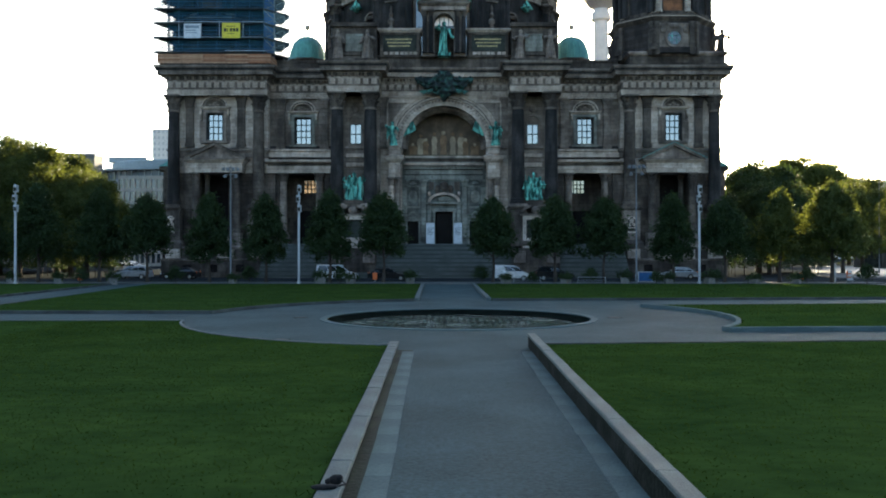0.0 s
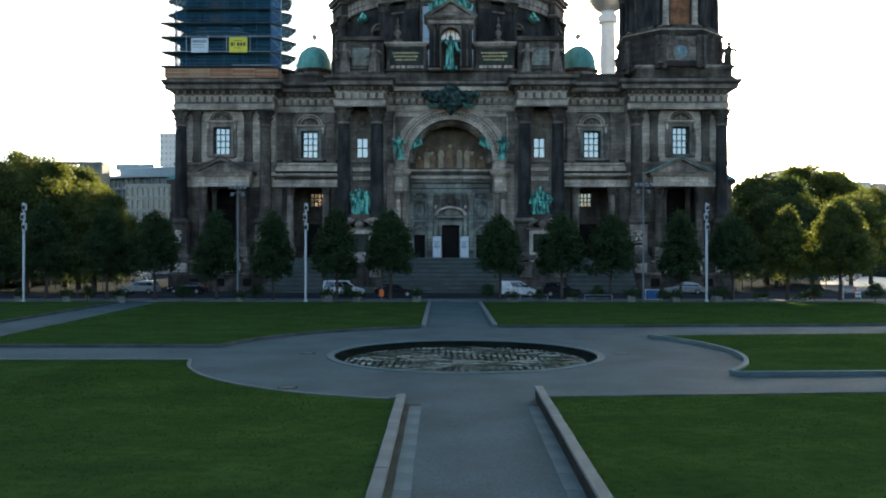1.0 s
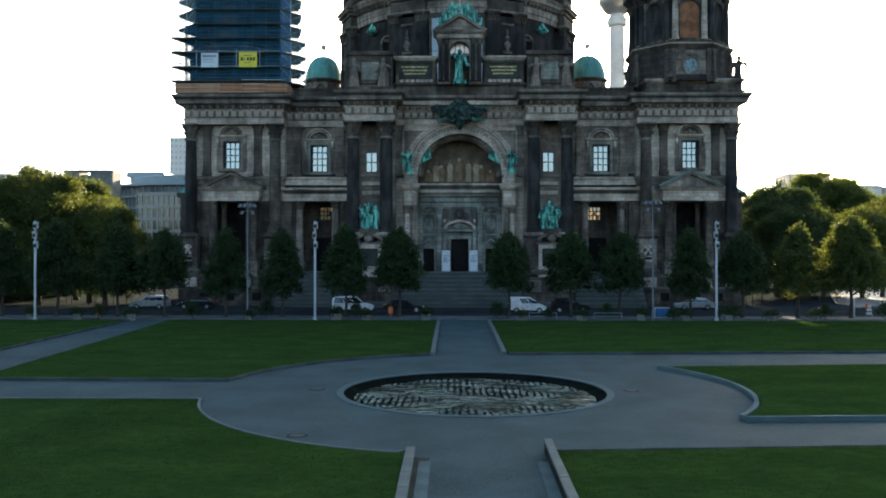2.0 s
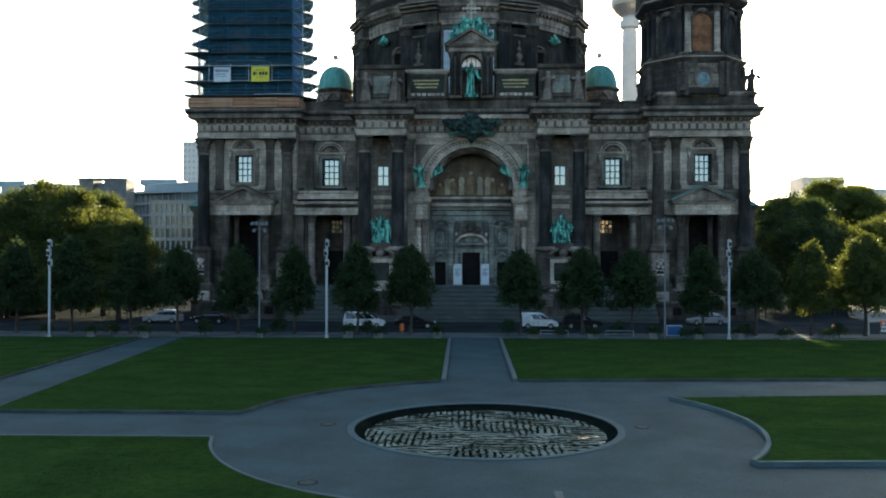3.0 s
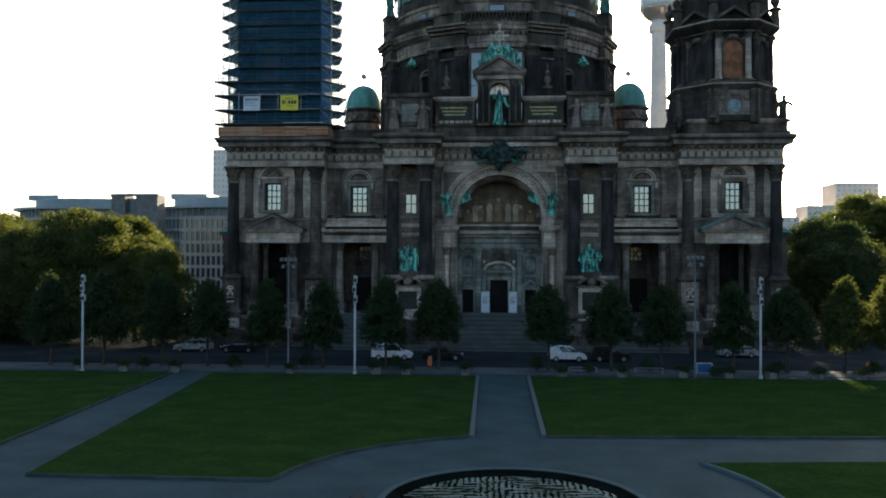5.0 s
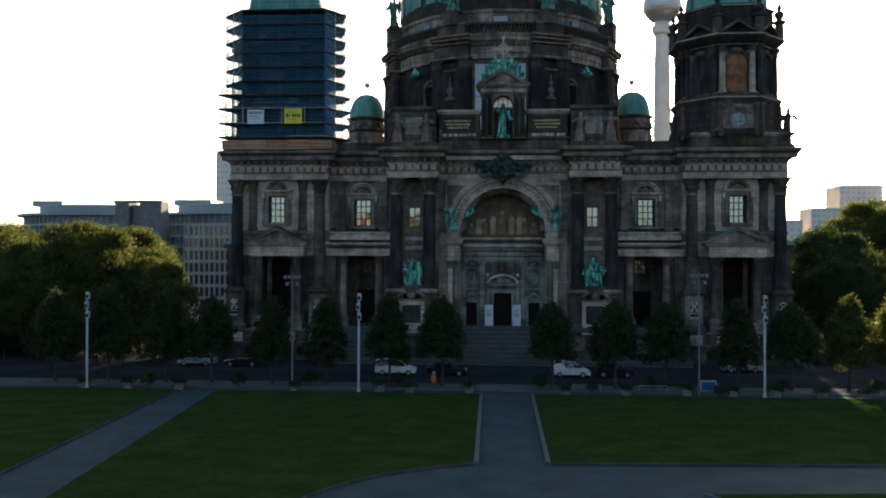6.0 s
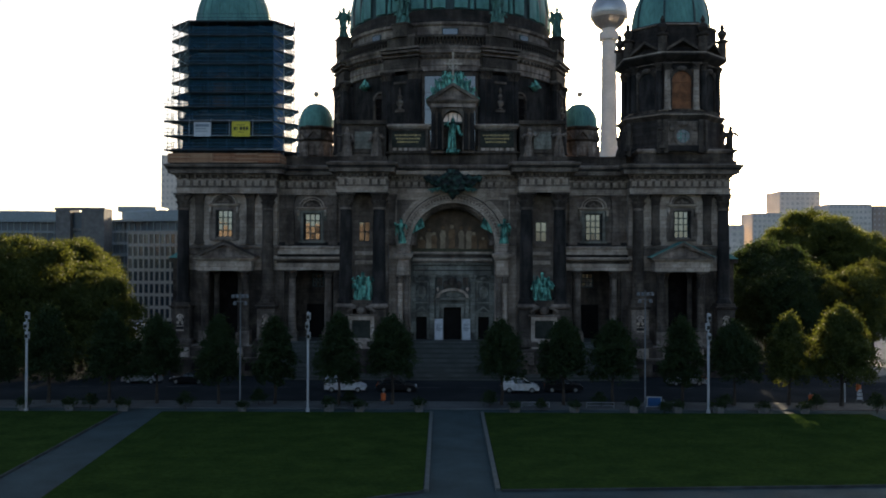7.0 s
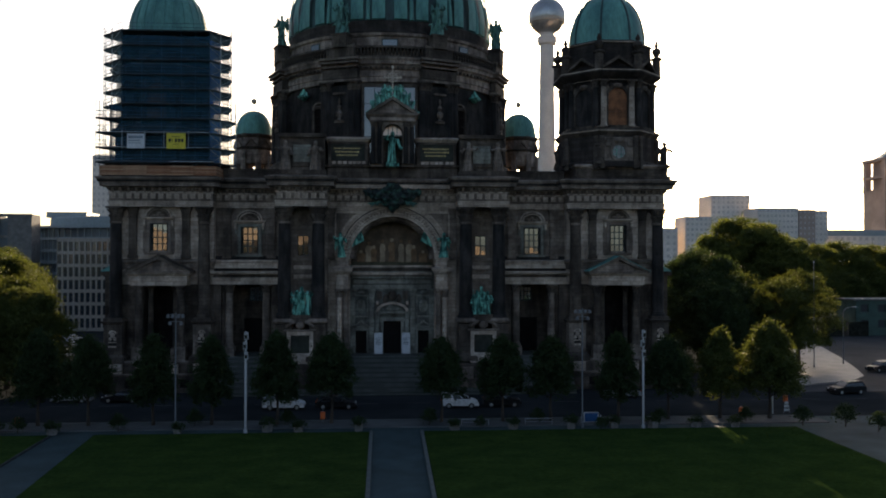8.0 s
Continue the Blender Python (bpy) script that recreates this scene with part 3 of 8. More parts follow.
for ring, x0, x1, y0, y1, count in ((near_left, -16, -1.4, 8, 37, 52000), (near_right, 2.4, 22, 8, 31, 52000), (near_left, -32, -12, 14, 37, 14000), (island, 11, 34, 33, 50, 14000), (far_left, -26, -2, 43, 82, 22000), (far_right, 3, 41, 55, 82, 22000)):
    px, py = rng.uniform(x0, x1, count), rng.uniform(y0, y1, count)
    keep = in_ring(px, py, ring)
    px, py = px[keep], py[keep]
    h = rng.uniform(0.012, 0.03, len(px)) * (1 + 0.4 * (py > 40))
    a, ln = rng.uniform(0, 6.28, len(px)), rng.uniform(-0.03, 0.03, (2, len(px)))
    w = 0.009 + 0.0007 * py
    k = len(bv) and sum(len(q) for q in bv)
    z = np.full(len(px), GZ + 0.138)
    bv.append(np.stack([np.stack([px - w * np.cos(a), py - w * np.sin(a), z], 1), np.stack([px + w * np.cos(a), py + w * np.sin(a), z], 1), np.stack([px + ln[0], py + ln[1], z + h], 1)], 1).reshape(-1, 3))
    bf.append(np.arange(len(px) * 3).reshape(-1, 3) + (k or 0))
me = bpy.data.meshes.new("grass")
me.from_pydata(np.concatenate(bv).tolist(), [], np.concatenate(bf).tolist())
me.materials.append(BLADES)
tagged(new("grass", me), "short green grass blades of the mown lawns", "grass", kind="stuff")

# street: promenade strip, pale sidewalk, road with far kerb
solid("pavement_sidewalk", Geo().box(-150, 46, 84.7, 88.5, GZ - 0.04, GZ + 0.10), PAVE, "pale paved sidewalk along the street under the trees", "sidewalk", kind="structure")
solid("road", Geo().box(-200, 220, 88.5, 104.6, GZ - 0.05, GZ - 0.03), ASPHALT, "dark asphalt street in front of the cathedral", "road", kind="structure")
solid("road_kerb", Geo().box(-150, 46, 88.5, 88.75, GZ - 0.05, GZ + 0.12), GRANITE, "granite kerb of the street", "kerb", kind="structure")
side = [(50.5, 106.5), (57.5, 110.3), (61.5, 112.0), (66.0, 114.5), (69.3, 118.0), (72.5, 125.5), (78.0, 140.0), (98.0, 200.0), (88.0, 200.0), (62.0, 140.0), (52.0, 116.0)]
solid("pavement_corner", Geo().prism(side, GZ - 0.04, GZ + 0.12), PAVE_SUNLIT, "street corner sidewalk, coloured paler for the sunlight on it", "sidewalk", kind="structure", smooth=0)
solid("road_side_street", Geo().prism([(50.6, 104.7), (150, 104.7), (175, 205), (98.1, 205), (78.1, 140), (72.6, 125.4), (69.4, 117.9), (66.1, 114.4), (61.5, 111.9), (57.5, 110.2)], GZ - 0.058, GZ - 0.034), ASPHALT_PALE, "side street asphalt, coloured paler for haze and sunlight", "road", kind="structure", smooth=0)
lines = Geo()
for i in range(24):
    lines.box(-70 + i * 6, -67.4 + i * 6, 99.2, 99.32, GZ - 0.03, GZ - 0.024)
solid("road_marking", lines, LINE_WORN, "broken worn centre line of the street", "road marking", kind="structure")

# ---- fountain ----
fount = thing("fountain", "round granite fountain basin with rippled shallow water", "fountain", at=(WX, WY, GZ))
seg = 36
me = None
for i in range(seg):
    pg = Geo().lathe(0, 0, [(6.3, -0.3), (6.3, 0.03), (6.32, 0.045), (6.62, 0.045), (6.64, 0.03), (6.64, -0.1)], 3, 0, 0.05, 360 / seg - 0.05)
    if me is None:
        me = mesh_of("rim_stone", pg, SLAB, 30)
    ob = new("rim_stone", me)
    ob.parent = fount
    ob.matrix_basis = pose(0, 0, 0, 0, 0, i * 360 / seg)
basin_mat = material("dark_basin_wall", (0.010, 0.013, 0.011), 0.7, 0.6, 0.7, 6, 0.3, spec=0.0)
part("basin", Geo().lathe(0, 0, [(6.31, 0.0), (6.2, -0.1), (5.5, -0.42), (0.01, -0.5)], 72, caps=False), basin_mat, fount, "dark sloping basin wall")
part("water", Geo().lathe(0, 0, [(0.01, -0.27), (2, -0.27), (4, -0.27), (5.8, -0.27)], 72, caps=False), WATER, fount, "rippled water, its reflections painted as dark and pale bands")
for a in (20, 140, 260):
    part("nozzle", Geo().lathe(2.2 * math.cos(radians(a)), 2.2 * math.sin(radians(a)), [(0.05, -0.5), (0.05, -0.24), (0.03, -0.21)], 8), BRONZE, fount)
for x, y in ((-6.95, 40.7), (8.35, 40.6), (-5.9, 30.2)):
    mh = thing("manhole_cover", "round dark iron cover set in the paving", "manhole cover", "iron covers", (x, y, GZ))
    part("lid", Geo().lathe(0, 0, [(0.30, 0.0), (0.30, 0.012), (0.28, 0.016)], 20), INK, mh)
    part("collar", Geo().lathe(0, 0, [(0.38, -0.01), (0.38, 0.008), (0.31, 0.008), (0.31, -0.01)], 20), ASPHALT, mh)

# ---- the cathedral ----
X0 = 0.15
SILL = 4.2
dom = thing("cathedral", "soot-stained sandstone cathedral with green copper domes", "cathedral", at=(X0, 112, GZ))
DOM_INV = Matrix.Translation((-X0, -112, -GZ))


def dpart(name, g, mat, parent=None, label="", smooth=35):
    """A part of the cathedral, built in place."""
    ob = part(name, g, mat, parent or dom, label, smooth)
    if parent is None:
        ob.matrix_parent_inverse = DOM_INV
    return ob


def span(side, u0, u1):
    """x from and to, for a stretch u0 to u1 away from the axis on one side."""
    return (X0 + u0, X0 + u1) if side > 0 else (X0 - u1, X0 - u0)


def column(x, y, z0, z1, r, mat, cap_mat, name="column", cap=1.9, turns=16):
    """Shaft with a moulded base and a leafy capital of its own."""
    base = 0.9 * r
    shaft = [(r * 1.28, z0), (r * 1.28, z0 + base * 0.35), (r * 1.12, z0 + base * 0.6), (r * 1.15, z0 + base * 0.8), (r, z0 + base)]
    for k in range(6):
        q = k / 5
        shaft.append((r * (1 - 0.13 * q * q), z0 + base + (z1 - cap - z0 - base) * q))
    col = dpart(name, Geo().lathe(x, y, shaft, turns), mat)
    zc = z1 - cap
    rings = [(0.98, 0.0, 0.0), (0.98, 0.06, 0.0), (0.9, 0.08, 0.0), (1.02, 0.30, 0.10), (1.16, 0.44, 0.20), (0.98, 0.47, 0.02), (1.08, 0.66, 0.12), (1.34, 0.82, 0.18), (1.12, 0.85, 0.03), (1.2, 0.88, 0.0)]
    g = Geo().lathe(x, y, [(r * a, zc + cap * b) for a, b, c in rings], 32)
    for k in range(len(g.v)):
        dx_, dy_, zz = g.v[k][0] - x, g.v[k][1] - y, g.v[k][2]
        q = (zz - zc) / cap
        amount = np.interp(q, [b for a, b, c in rings], [c for a, b, c in rings])
        wave = 1 + amount * math.cos(8 * math.atan2(dy_, dx_) + (math.pi if q > 0.5 else 0))
        g.v[k] = (x + dx_ * wave, y + dy_ * wave, zz)
    dpart("capital", g, cap_mat, col)
    part("abacus", Geo().block(x, y, z1 - 0.12, r * 2.75, r * 2.75, 0.24, 0, r * 0.2), cap_mat, col, smooth=0)
    if r > 0.7:
        dpart("neck_ring", Geo().lathe(x, y, [(r * 0.9, z1 - cap - 0.3), (r * 1.04, z1 - cap - 0.26), (r * 1.04, z1 - cap - 0.04), (r * 0.9, z1 - cap)], turns), STONE, col)
    return col


def pilaster(x0, x1, yf, yb, z0, z1, mat, cap=1.5):
    p = dpart("pilaster", Geo().box(x0, x1, yf, yb, z0, z1 - cap).box(x0 - 0.1, x1 + 0.1, yf - 0.1, yb, z0, z0 + 0.5), mat)
    g = Geo().mould(x0, x1, yf, yb, [(0.02, z1 - cap), (0.08, z1 - cap + 0.1), (0.02, z1 - cap + 0.2), (0.06, z1 - cap * 0.5), (0.2, z1 - 0.25), (0.24, z1 - 0.24), (0.24, z1)])
    k = 3
    for i in range(k):
        xx = x0 + (x1 - x0) * (i + 0.5) / k
        g.block(xx, yf - 0.1, z1 - cap * 0.62, (x1 - x0) / k * 0.6, 0.16, cap * 0.5)
    dpart("capital", g, mat, p)
    return p


ENT = [(0.0, 23.7), (0.0, 23.95), (0.06, 23.96), (0.06, 24.22), (0.16, 24.3), (0.16, 24.42), (0.0, 24.45), (0.0, 25.72), (0.14, 25.8), (0.3, 26.1), (0.34, 26.18), (0.95, 26.28), (0.98, 26.72), (1.1, 26.8), (1.2, 27.1), (1.32, 27.25), (1.34, 27.42), (0.2, 27.62)]


def entablature(x0, x1, yf, yb, mat, mould_mat):
    """Architrave, frieze with brackets and panels, and overhanging cornice."""
    e = dpart("entablature", Geo().mould(x0, x1, yf, yb, ENT), mat, smooth=20)
    n = max(3, round((x1 - x0) / 1.02))
    pitch = (x1 - x0) / n
    dpart("frieze_ground", Geo().box(x0 + 0.1, x1 - 0.1, yf - 0.03, yf + 0.1, 24.5, 25.68), STONE, e, smooth=0)
    br = Geo()
    br.add([(s, y, z) for s in (-0.14, 0.14) for y, z in ((yf + 0.02, 25.5), (yf - 0.2, 25.56), (yf - 0.5, 25.95), (yf - 0.55, 26.25), (yf + 0.02, 26.25))], [(0, 1, 2, 3, 4), (9, 8, 7, 6, 5)] + [(j, 5 + j, 5 + (j + 1) % 5, (j + 1) % 5) for j in range(5)])
    mb = mesh_of("bracket", br, mat, 0)
    mp_ = mesh_of("frieze_panel", Geo().box(-pitch * 0.31, pitch * 0.31, yf - 0.16, yf + 0.05, 24.72, 25.38).box(-pitch * 0.19, pitch * 0.19, yf - 0.21, yf - 0.1, 24.82, 25.28), STONE_PALE, 0)
    dpart("frieze_band", Geo().mould(x0, x1, yf, yb, [(0.05, 25.4), (0.12, 25.46), (0.12, 25.58), (0.02, 25.64)]), STONE_PALE, e, smooth=20)
    many("bracket", mb, e, [Matrix.Translation((x0 + pitch * (i + 0.5), 0, 0)) for i in range(n)])
    many("frieze_panel", mp_, e, [Matrix.Translation((x0 + pitch * (i + 0.5), 0, 0)) for i in range(n)])
    dn = Geo()
    m = int((x1 - x0) / 0.42)
    for i in range(m):
        xc = x0 + (i + 0.5) * (x1 - x0) / m
        dn.box(xc - 0.12, xc + 0.12, yf - 0.30, yf, 25.82, 26.1)
    tagged(dpart("dentil_course", dn, mould_mat, e, smooth=0), kind="stuff")
    dpart("cornice_edge", Geo().mould(x0, x1, yf, yb, [(1.22, 27.08), (1.27, 27.12), (1.345, 27.24), (1.36, 27.44), (0.3, 27.66)]), STONE, e, smooth=20)
    # Black band paints the shadow line under the cornice edge.
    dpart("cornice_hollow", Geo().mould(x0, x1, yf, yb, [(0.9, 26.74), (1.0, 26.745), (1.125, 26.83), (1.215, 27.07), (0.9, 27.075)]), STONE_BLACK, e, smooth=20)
    dpart("architrave", Geo().mould(x0, x1, yf, yb, [(0.015, 23.7), (0.015, 23.95), (0.075, 23.96), (0.075, 24.22), (0.175, 24.3), (0.175, 24.43), (0.01, 24.46)]), STONE_PALE, e, smooth=20)
    return e


def window(x, z0, z1, half, y, cols, rows, seed=0, tilt=0.0):
    """A deep window: frame with bars, and each pane set a little askew."""
    win = dpart("window", Geo().box(x - half - 0.12, x - half, y - 0.05, y + 0.1, z0 - 0.12, z1 + 0.12).box(x + half, x + half + 0.12, y - 0.05, y + 0.1, z0 - 0.12, z1 + 0.12).box(x - half, x + half, y - 0.05, y + 0.1, z1, z1 + 0.12).box(x - half, x + half, y - 0.05, y + 0.1, z0 - 0.12, z0), FRAME_GREEN, smooth=0)
    bars = Geo()
    for i in range(1, cols):
        xx = x - half + 2 * half * i / cols
        bars.box(xx - 0.065, xx + 0.065, y - 0.03, y + 0.06, z0, z1)
    for j in range(1, rows):
        zz = z0 + (z1 - z0) * j / rows
        bars.box(x - half, x + half, y - 0.032, y + 0.058, zz - 0.06, zz + 0.06)
    dpart("muntin_grid", bars, FRAME_GREEN, win, smooth=0)
    rng = random.Random(seed + int(x * 7))
    lean, swing = tilt + rng.gauss(0, 0.12), rng.gauss(0, 0.5)
    pw, ph = 2 * half / cols, (z1 - z0) / rows
    me = mesh_of("pane", Geo().box(-pw / 2, pw / 2, 0.0, 0.012, -ph / 2, ph / 2), GLASS, 0)
    for i in range(cols):
        for j in range(rows):
            ob = new("pane", me)
            ob.parent = win
            ob.matrix_basis = pose(x - half + pw * (i + 0.5), y + 0.03, z0 + ph * (j + 0.5), lean + rng.gauss(0, 0.16), 0, swing + rng.gauss(0, 0.3))
    return win


def wall_with_hole(x0, x1, yf, yb, z0, z1, hx0, hx1, hz0, hz1):
    """One wall slab with an opening through it."""
    ring = [(x0, z0), (x1, z0), (x1, z1), (x0, z1)]
    hole = [(hx0, hz0), (hx1, hz0), (hx1, hz1), (hx0, hz1)]
    g = Geo()
    g.v = [(x, y, z) for y in (yf, yb) for x, z in ring + hole]
    for k in range(4):
        n = (k + 1) % 4
        g.f += [(k, n, 4 + n, 4 + k), (8 + n, 8 + k, 12 + k, 12 + n), (k, 8 + k, 8 + n, n), (4 + k, 4 + n, 12 + n, 12 + k)]
    return g


def surround(x, z0, z1, half, yf, mat, ground):
    """Eared frame, side consoles, sill and a rounded hood over a window."""
    g = Geo()
    g.box(x - half - 0.55, x - half - 0.12, yf - 0.22, yf + 0.1, z0 - 0.3, z1 + 0.45).box(x + half + 0.12, x + half + 0.55, yf - 0.22, yf + 0.1, z0 - 0.3, z1 + 0.45)
    g.box(x - half - 0.12, x + half + 0.12, yf - 0.2, yf + 0.1, z1 + 0.12, z1 + 0.45)
    g.box(x - half - 0.8, x + half + 0.8, yf - 0.42, yf + 0.1, z0 - 0.5, z0 - 0.25)
    for s in (-1, 1):
        g.block(x + s * (half + 0.78), yf - 0.15, z1 + 0.1, 0.34, 0.5, 0.9)
        g.block(x + s * (half + 0.78), yf - 0.1, z1 - 0.6, 0.26, 0.34, 0.6)
    fr = dpart("window_surround", g, mat, smooth=0)
    if ground:
        dpart("surround_ground", wall_with_hole(x - half - ground, x + half + ground, yf - 0.05, yf + 0.03, z0 - 0.55, z1 + 1.1, x - half - 0.1, x + half + 0.1, z0 - 0.1, z1 + 0.1), STONE, fr, smooth=0)
    for e0, e1, f0, f1 in ((x - half - 0.16, x - half - 0.02, z0 - 0.2, z1 + 0.14), (x + half + 0.02, x + half + 0.16, z0 - 0.2, z1 + 0.14), (x - half - 0.02, x + half + 0.02, z1 + 0.02, z1 + 0.14)):
        # Black strips stand in for the shade of the window reveal.
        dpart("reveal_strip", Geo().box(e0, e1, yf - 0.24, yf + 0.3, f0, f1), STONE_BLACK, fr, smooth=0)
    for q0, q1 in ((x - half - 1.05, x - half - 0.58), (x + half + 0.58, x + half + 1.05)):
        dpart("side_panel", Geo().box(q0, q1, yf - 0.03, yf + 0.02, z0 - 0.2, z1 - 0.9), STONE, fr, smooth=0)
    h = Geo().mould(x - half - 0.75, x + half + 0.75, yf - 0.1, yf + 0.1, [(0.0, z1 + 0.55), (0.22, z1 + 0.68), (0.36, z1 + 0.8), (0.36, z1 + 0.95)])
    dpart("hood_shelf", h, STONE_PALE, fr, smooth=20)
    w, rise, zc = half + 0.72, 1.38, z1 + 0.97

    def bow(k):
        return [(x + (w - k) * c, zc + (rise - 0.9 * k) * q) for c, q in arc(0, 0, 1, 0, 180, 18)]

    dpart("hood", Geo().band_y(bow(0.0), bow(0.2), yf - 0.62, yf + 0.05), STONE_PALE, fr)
    # Shade between the two hood bands, put in as a black band.
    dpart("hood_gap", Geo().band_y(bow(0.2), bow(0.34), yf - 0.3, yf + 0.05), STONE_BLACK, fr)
    dpart("hood", Geo().band_y(bow(0.34), bow(0.5), yf - 0.45, yf + 0.05), STONE_PALE if ground == 0 else STONE, fr)
    tymp = Geo().slab_y(bow(0.5), yf - 0.1, yf + 0.06)
    # Darker field imitates the shadow below the hood.
    dpart("hood_field", tymp, STONE_DARK, fr, smooth=0)
    rel = Geo().ball(x, yf - 0.12, zc + 0.36, 0.3, 0.14, 0.3, 8, 6)
    for s in (-1, 1):
        rel.ball(x + s * 0.5, yf - 0.1, zc + 0.24, 0.3, 0.12, 0.15, 8, 5)
    dpart("hood_relief", rel, STONE, fr)
    for s in (-1, 1):
        dpart("console", Geo().block(x + s * (half + 0.82), yf - 0.2, z1 + 0.3, 0.3, 0.55, 0.55, 0, 0.05).ball(x + s * (half + 0.82), yf - 0.35, z1 - 0.05, 0.16, 0.2, 0.26, 8, 6), STONE_PALE, fr)
    return fr


def pediment(x, yf, yb, z0, z1, half, mat, roof_mat):
    g = Geo()
    g.band_y([(x - half, z0), (x, z1), (x + half, z0)], [(x - half + 0.75, z0), (x, z1 - 0.42), (x + half - 0.75, z0)], yf - 0.45, yb)
    p = dpart("pediment", g.box(x - half, x + half, yf - 0.42, yb, z0 - 0.2, z0), mat, smooth=0)
    dpart("tympanum", Geo().slab_y([(x - half + 0.6, z0), (x + half - 0.6, z0), (x, z1 - 0.36)], yf + 0.05, yf + 0.4), STONE_BROWN, p, smooth=0)
    dpart("pediment_roof", Geo().band_y([(x - half - 0.12, z0 + 0.02), (x, z1 + 0.1), (x + half + 0.12, z0 + 0.02)], [(x - half, z0 + 0.004), (x, z1 + 0.004), (x + half, z0 + 0.004)], yf - 0.55, yb + 0.4), roof_mat, p, smooth=0)
    return p


# bodies behind the front
core = Geo().box(X0 - 23.2, X0 + 23.2, 116.2, 176, GZ, 27.4)
for s in (-1, 1):
    a, b = span(s, 23.2, 36.2)
    core.box(a, b, 115.0, 126, GZ, 27.4)
    a, b = span(s, 23.2, 34.0)
    core.box(a, b, 126, 172, GZ, 25.5)
dpart("nave_body", core, STONE_DARK, smooth=0)
dpart("roof_terrace", Geo().box(X0 - 22, X0 + 22, 112.5, 176, 27.4, 27.75), COPPER_DARK, smooth=0)

# broad steps
N_STEP = 24
for i in range(N_STEP):
    z = GZ + (SILL - GZ) * (i + 1) / N_STEP
    y = 104.8 + 5.0 * i / N_STEP
    # Every third step is darker, imitating the shade lines of the risers.
    dpart("step", Geo().box(X0 - 23.5, X0 + 23.5, y, 109.9, z - (SILL - GZ) / N_STEP, z), STEP_DARK if i % 3 == 1 else STEP_STONE, smooth=0)
dpart("terrace", Geo().box(X0 - 23.5, X0 + 23.5, 109.9, 116.2, GZ, SILL), STEP_STONE, smooth=0)

for s in (-1, 1):
    # corner pavilions
    a, b = span(s, 23.4, 36.3)
    wx = X0 + s * 30.4
    dpart("pavilion_wall", wall_with_hole(a, b, 110.5, 114.9, 13.6, 23.9, wx - 1.05, wx + 1.05, 18.0, 21.5), STONE_PALE, smooth=0)
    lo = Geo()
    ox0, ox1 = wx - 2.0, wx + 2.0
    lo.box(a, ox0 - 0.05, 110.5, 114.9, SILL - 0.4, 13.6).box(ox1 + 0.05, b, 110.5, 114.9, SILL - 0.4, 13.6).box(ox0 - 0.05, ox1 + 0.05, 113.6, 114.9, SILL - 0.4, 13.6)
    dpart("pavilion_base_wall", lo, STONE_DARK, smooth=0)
    # Near-black sheet stands in for the deep shade inside the porch.
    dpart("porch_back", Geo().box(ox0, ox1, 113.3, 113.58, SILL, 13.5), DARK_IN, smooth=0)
    window(wx, 18.05, 21.45, 1.0, 110.95, 3, 4, seed=s)
    surround(wx, 18.05, 21.45, 1.0, 110.5, STONE, 0.95)
    entablature(a - 0.1, b + 0.1, 109.3, 115, STONE, STONE_DARK)
    for u, hw in ((26.9, 0.5), (33.7, 0.5)):
        x = X0 + s * u
        pilaster(x - hw, x + hw, 110.15, 110.55, 17.0, 23.7, STONE_DARK)
    for u in (24.45, 35.65):
        x = X0 + s * u
        column(x, 109.75, 9.35, 23.7, 0.78, STONE_BLACK if u > 30 else STONE_DARK, STONE_DARK)
        ped = dpart("pedestal", Geo().block(x, 109.75, 6.6, 2.3, 2.3, 4.2, 0, 0.05), STONE if abs(u - 24.45) < 1 else STONE_DARK, smooth=0)
        dpart("pedestal_cap", Geo().mould(x - 1.15, x + 1.15, 108.6, 110.6, [(0.0, 8.55), (0.25, 8.75), (0.3, 8.95), (0.05, 9.0), (0.0, 9.36)]), STONE_DARK, ped, smooth=20)
        dpart("pedestal_foot", Geo().mould(x - 1.15, x + 1.15, 108.6, 110.6, [(0.4, 3.6), (0.4, 4.3), (0.2, 4.5), (0.02, 4.7)]), STONE_DARK, ped, smooth=20)
        nb = Geo().band_y(arc(x, 7.35, 0.48, 0, 180, 10), [(x + 0.3 * c, 7.35 + 0.3 * q) for c, q in arc(0, 0, 1, 0, 180, 10)], 108.5, 108.62)
        nb.box(x - 0.48, x + 0.48, 108.5, 108.62, 5.6, 5.8).box(x - 0.5, x + 0.5, 108.46, 108.62, 6.2, 6.34)
        nb.ball(x, 108.55, 7.2, 0.3, 0.12, 0.36, 8, 6).ball(x - 0.28, 108.56, 6.7, 0.22, 0.1, 0.25, 6, 4).ball(x + 0.28, 108.56, 6.7, 0.22, 0.1, 0.25, 6, 4)
        dpart("pedestal_relief", nb, STONE_PALE, ped)
        # A flat black plate stands in for the shaded niche hollow.
        dpart("pedestal_niche", Geo().slab_y([(x + 0.46, 5.85)] + arc(x, 7.35, 0.46, 0, 180, 12) + [(x - 0.46, 5.85)], 108.565, 108.62), STONE_BLACK, ped, smooth=0)
    # middle cornice and porch of the pavilion
    g = Geo().mould(a, b, 110.45, 114, [(0.0, 15.6), (0.12, 15.7), (0.2, 16.3), (0.4, 16.5), (0.45, 16.75), (0.05, 16.95)])
    dpart("string_course", g, STONE, smooth=20)
    px = X0 + s * 29.9
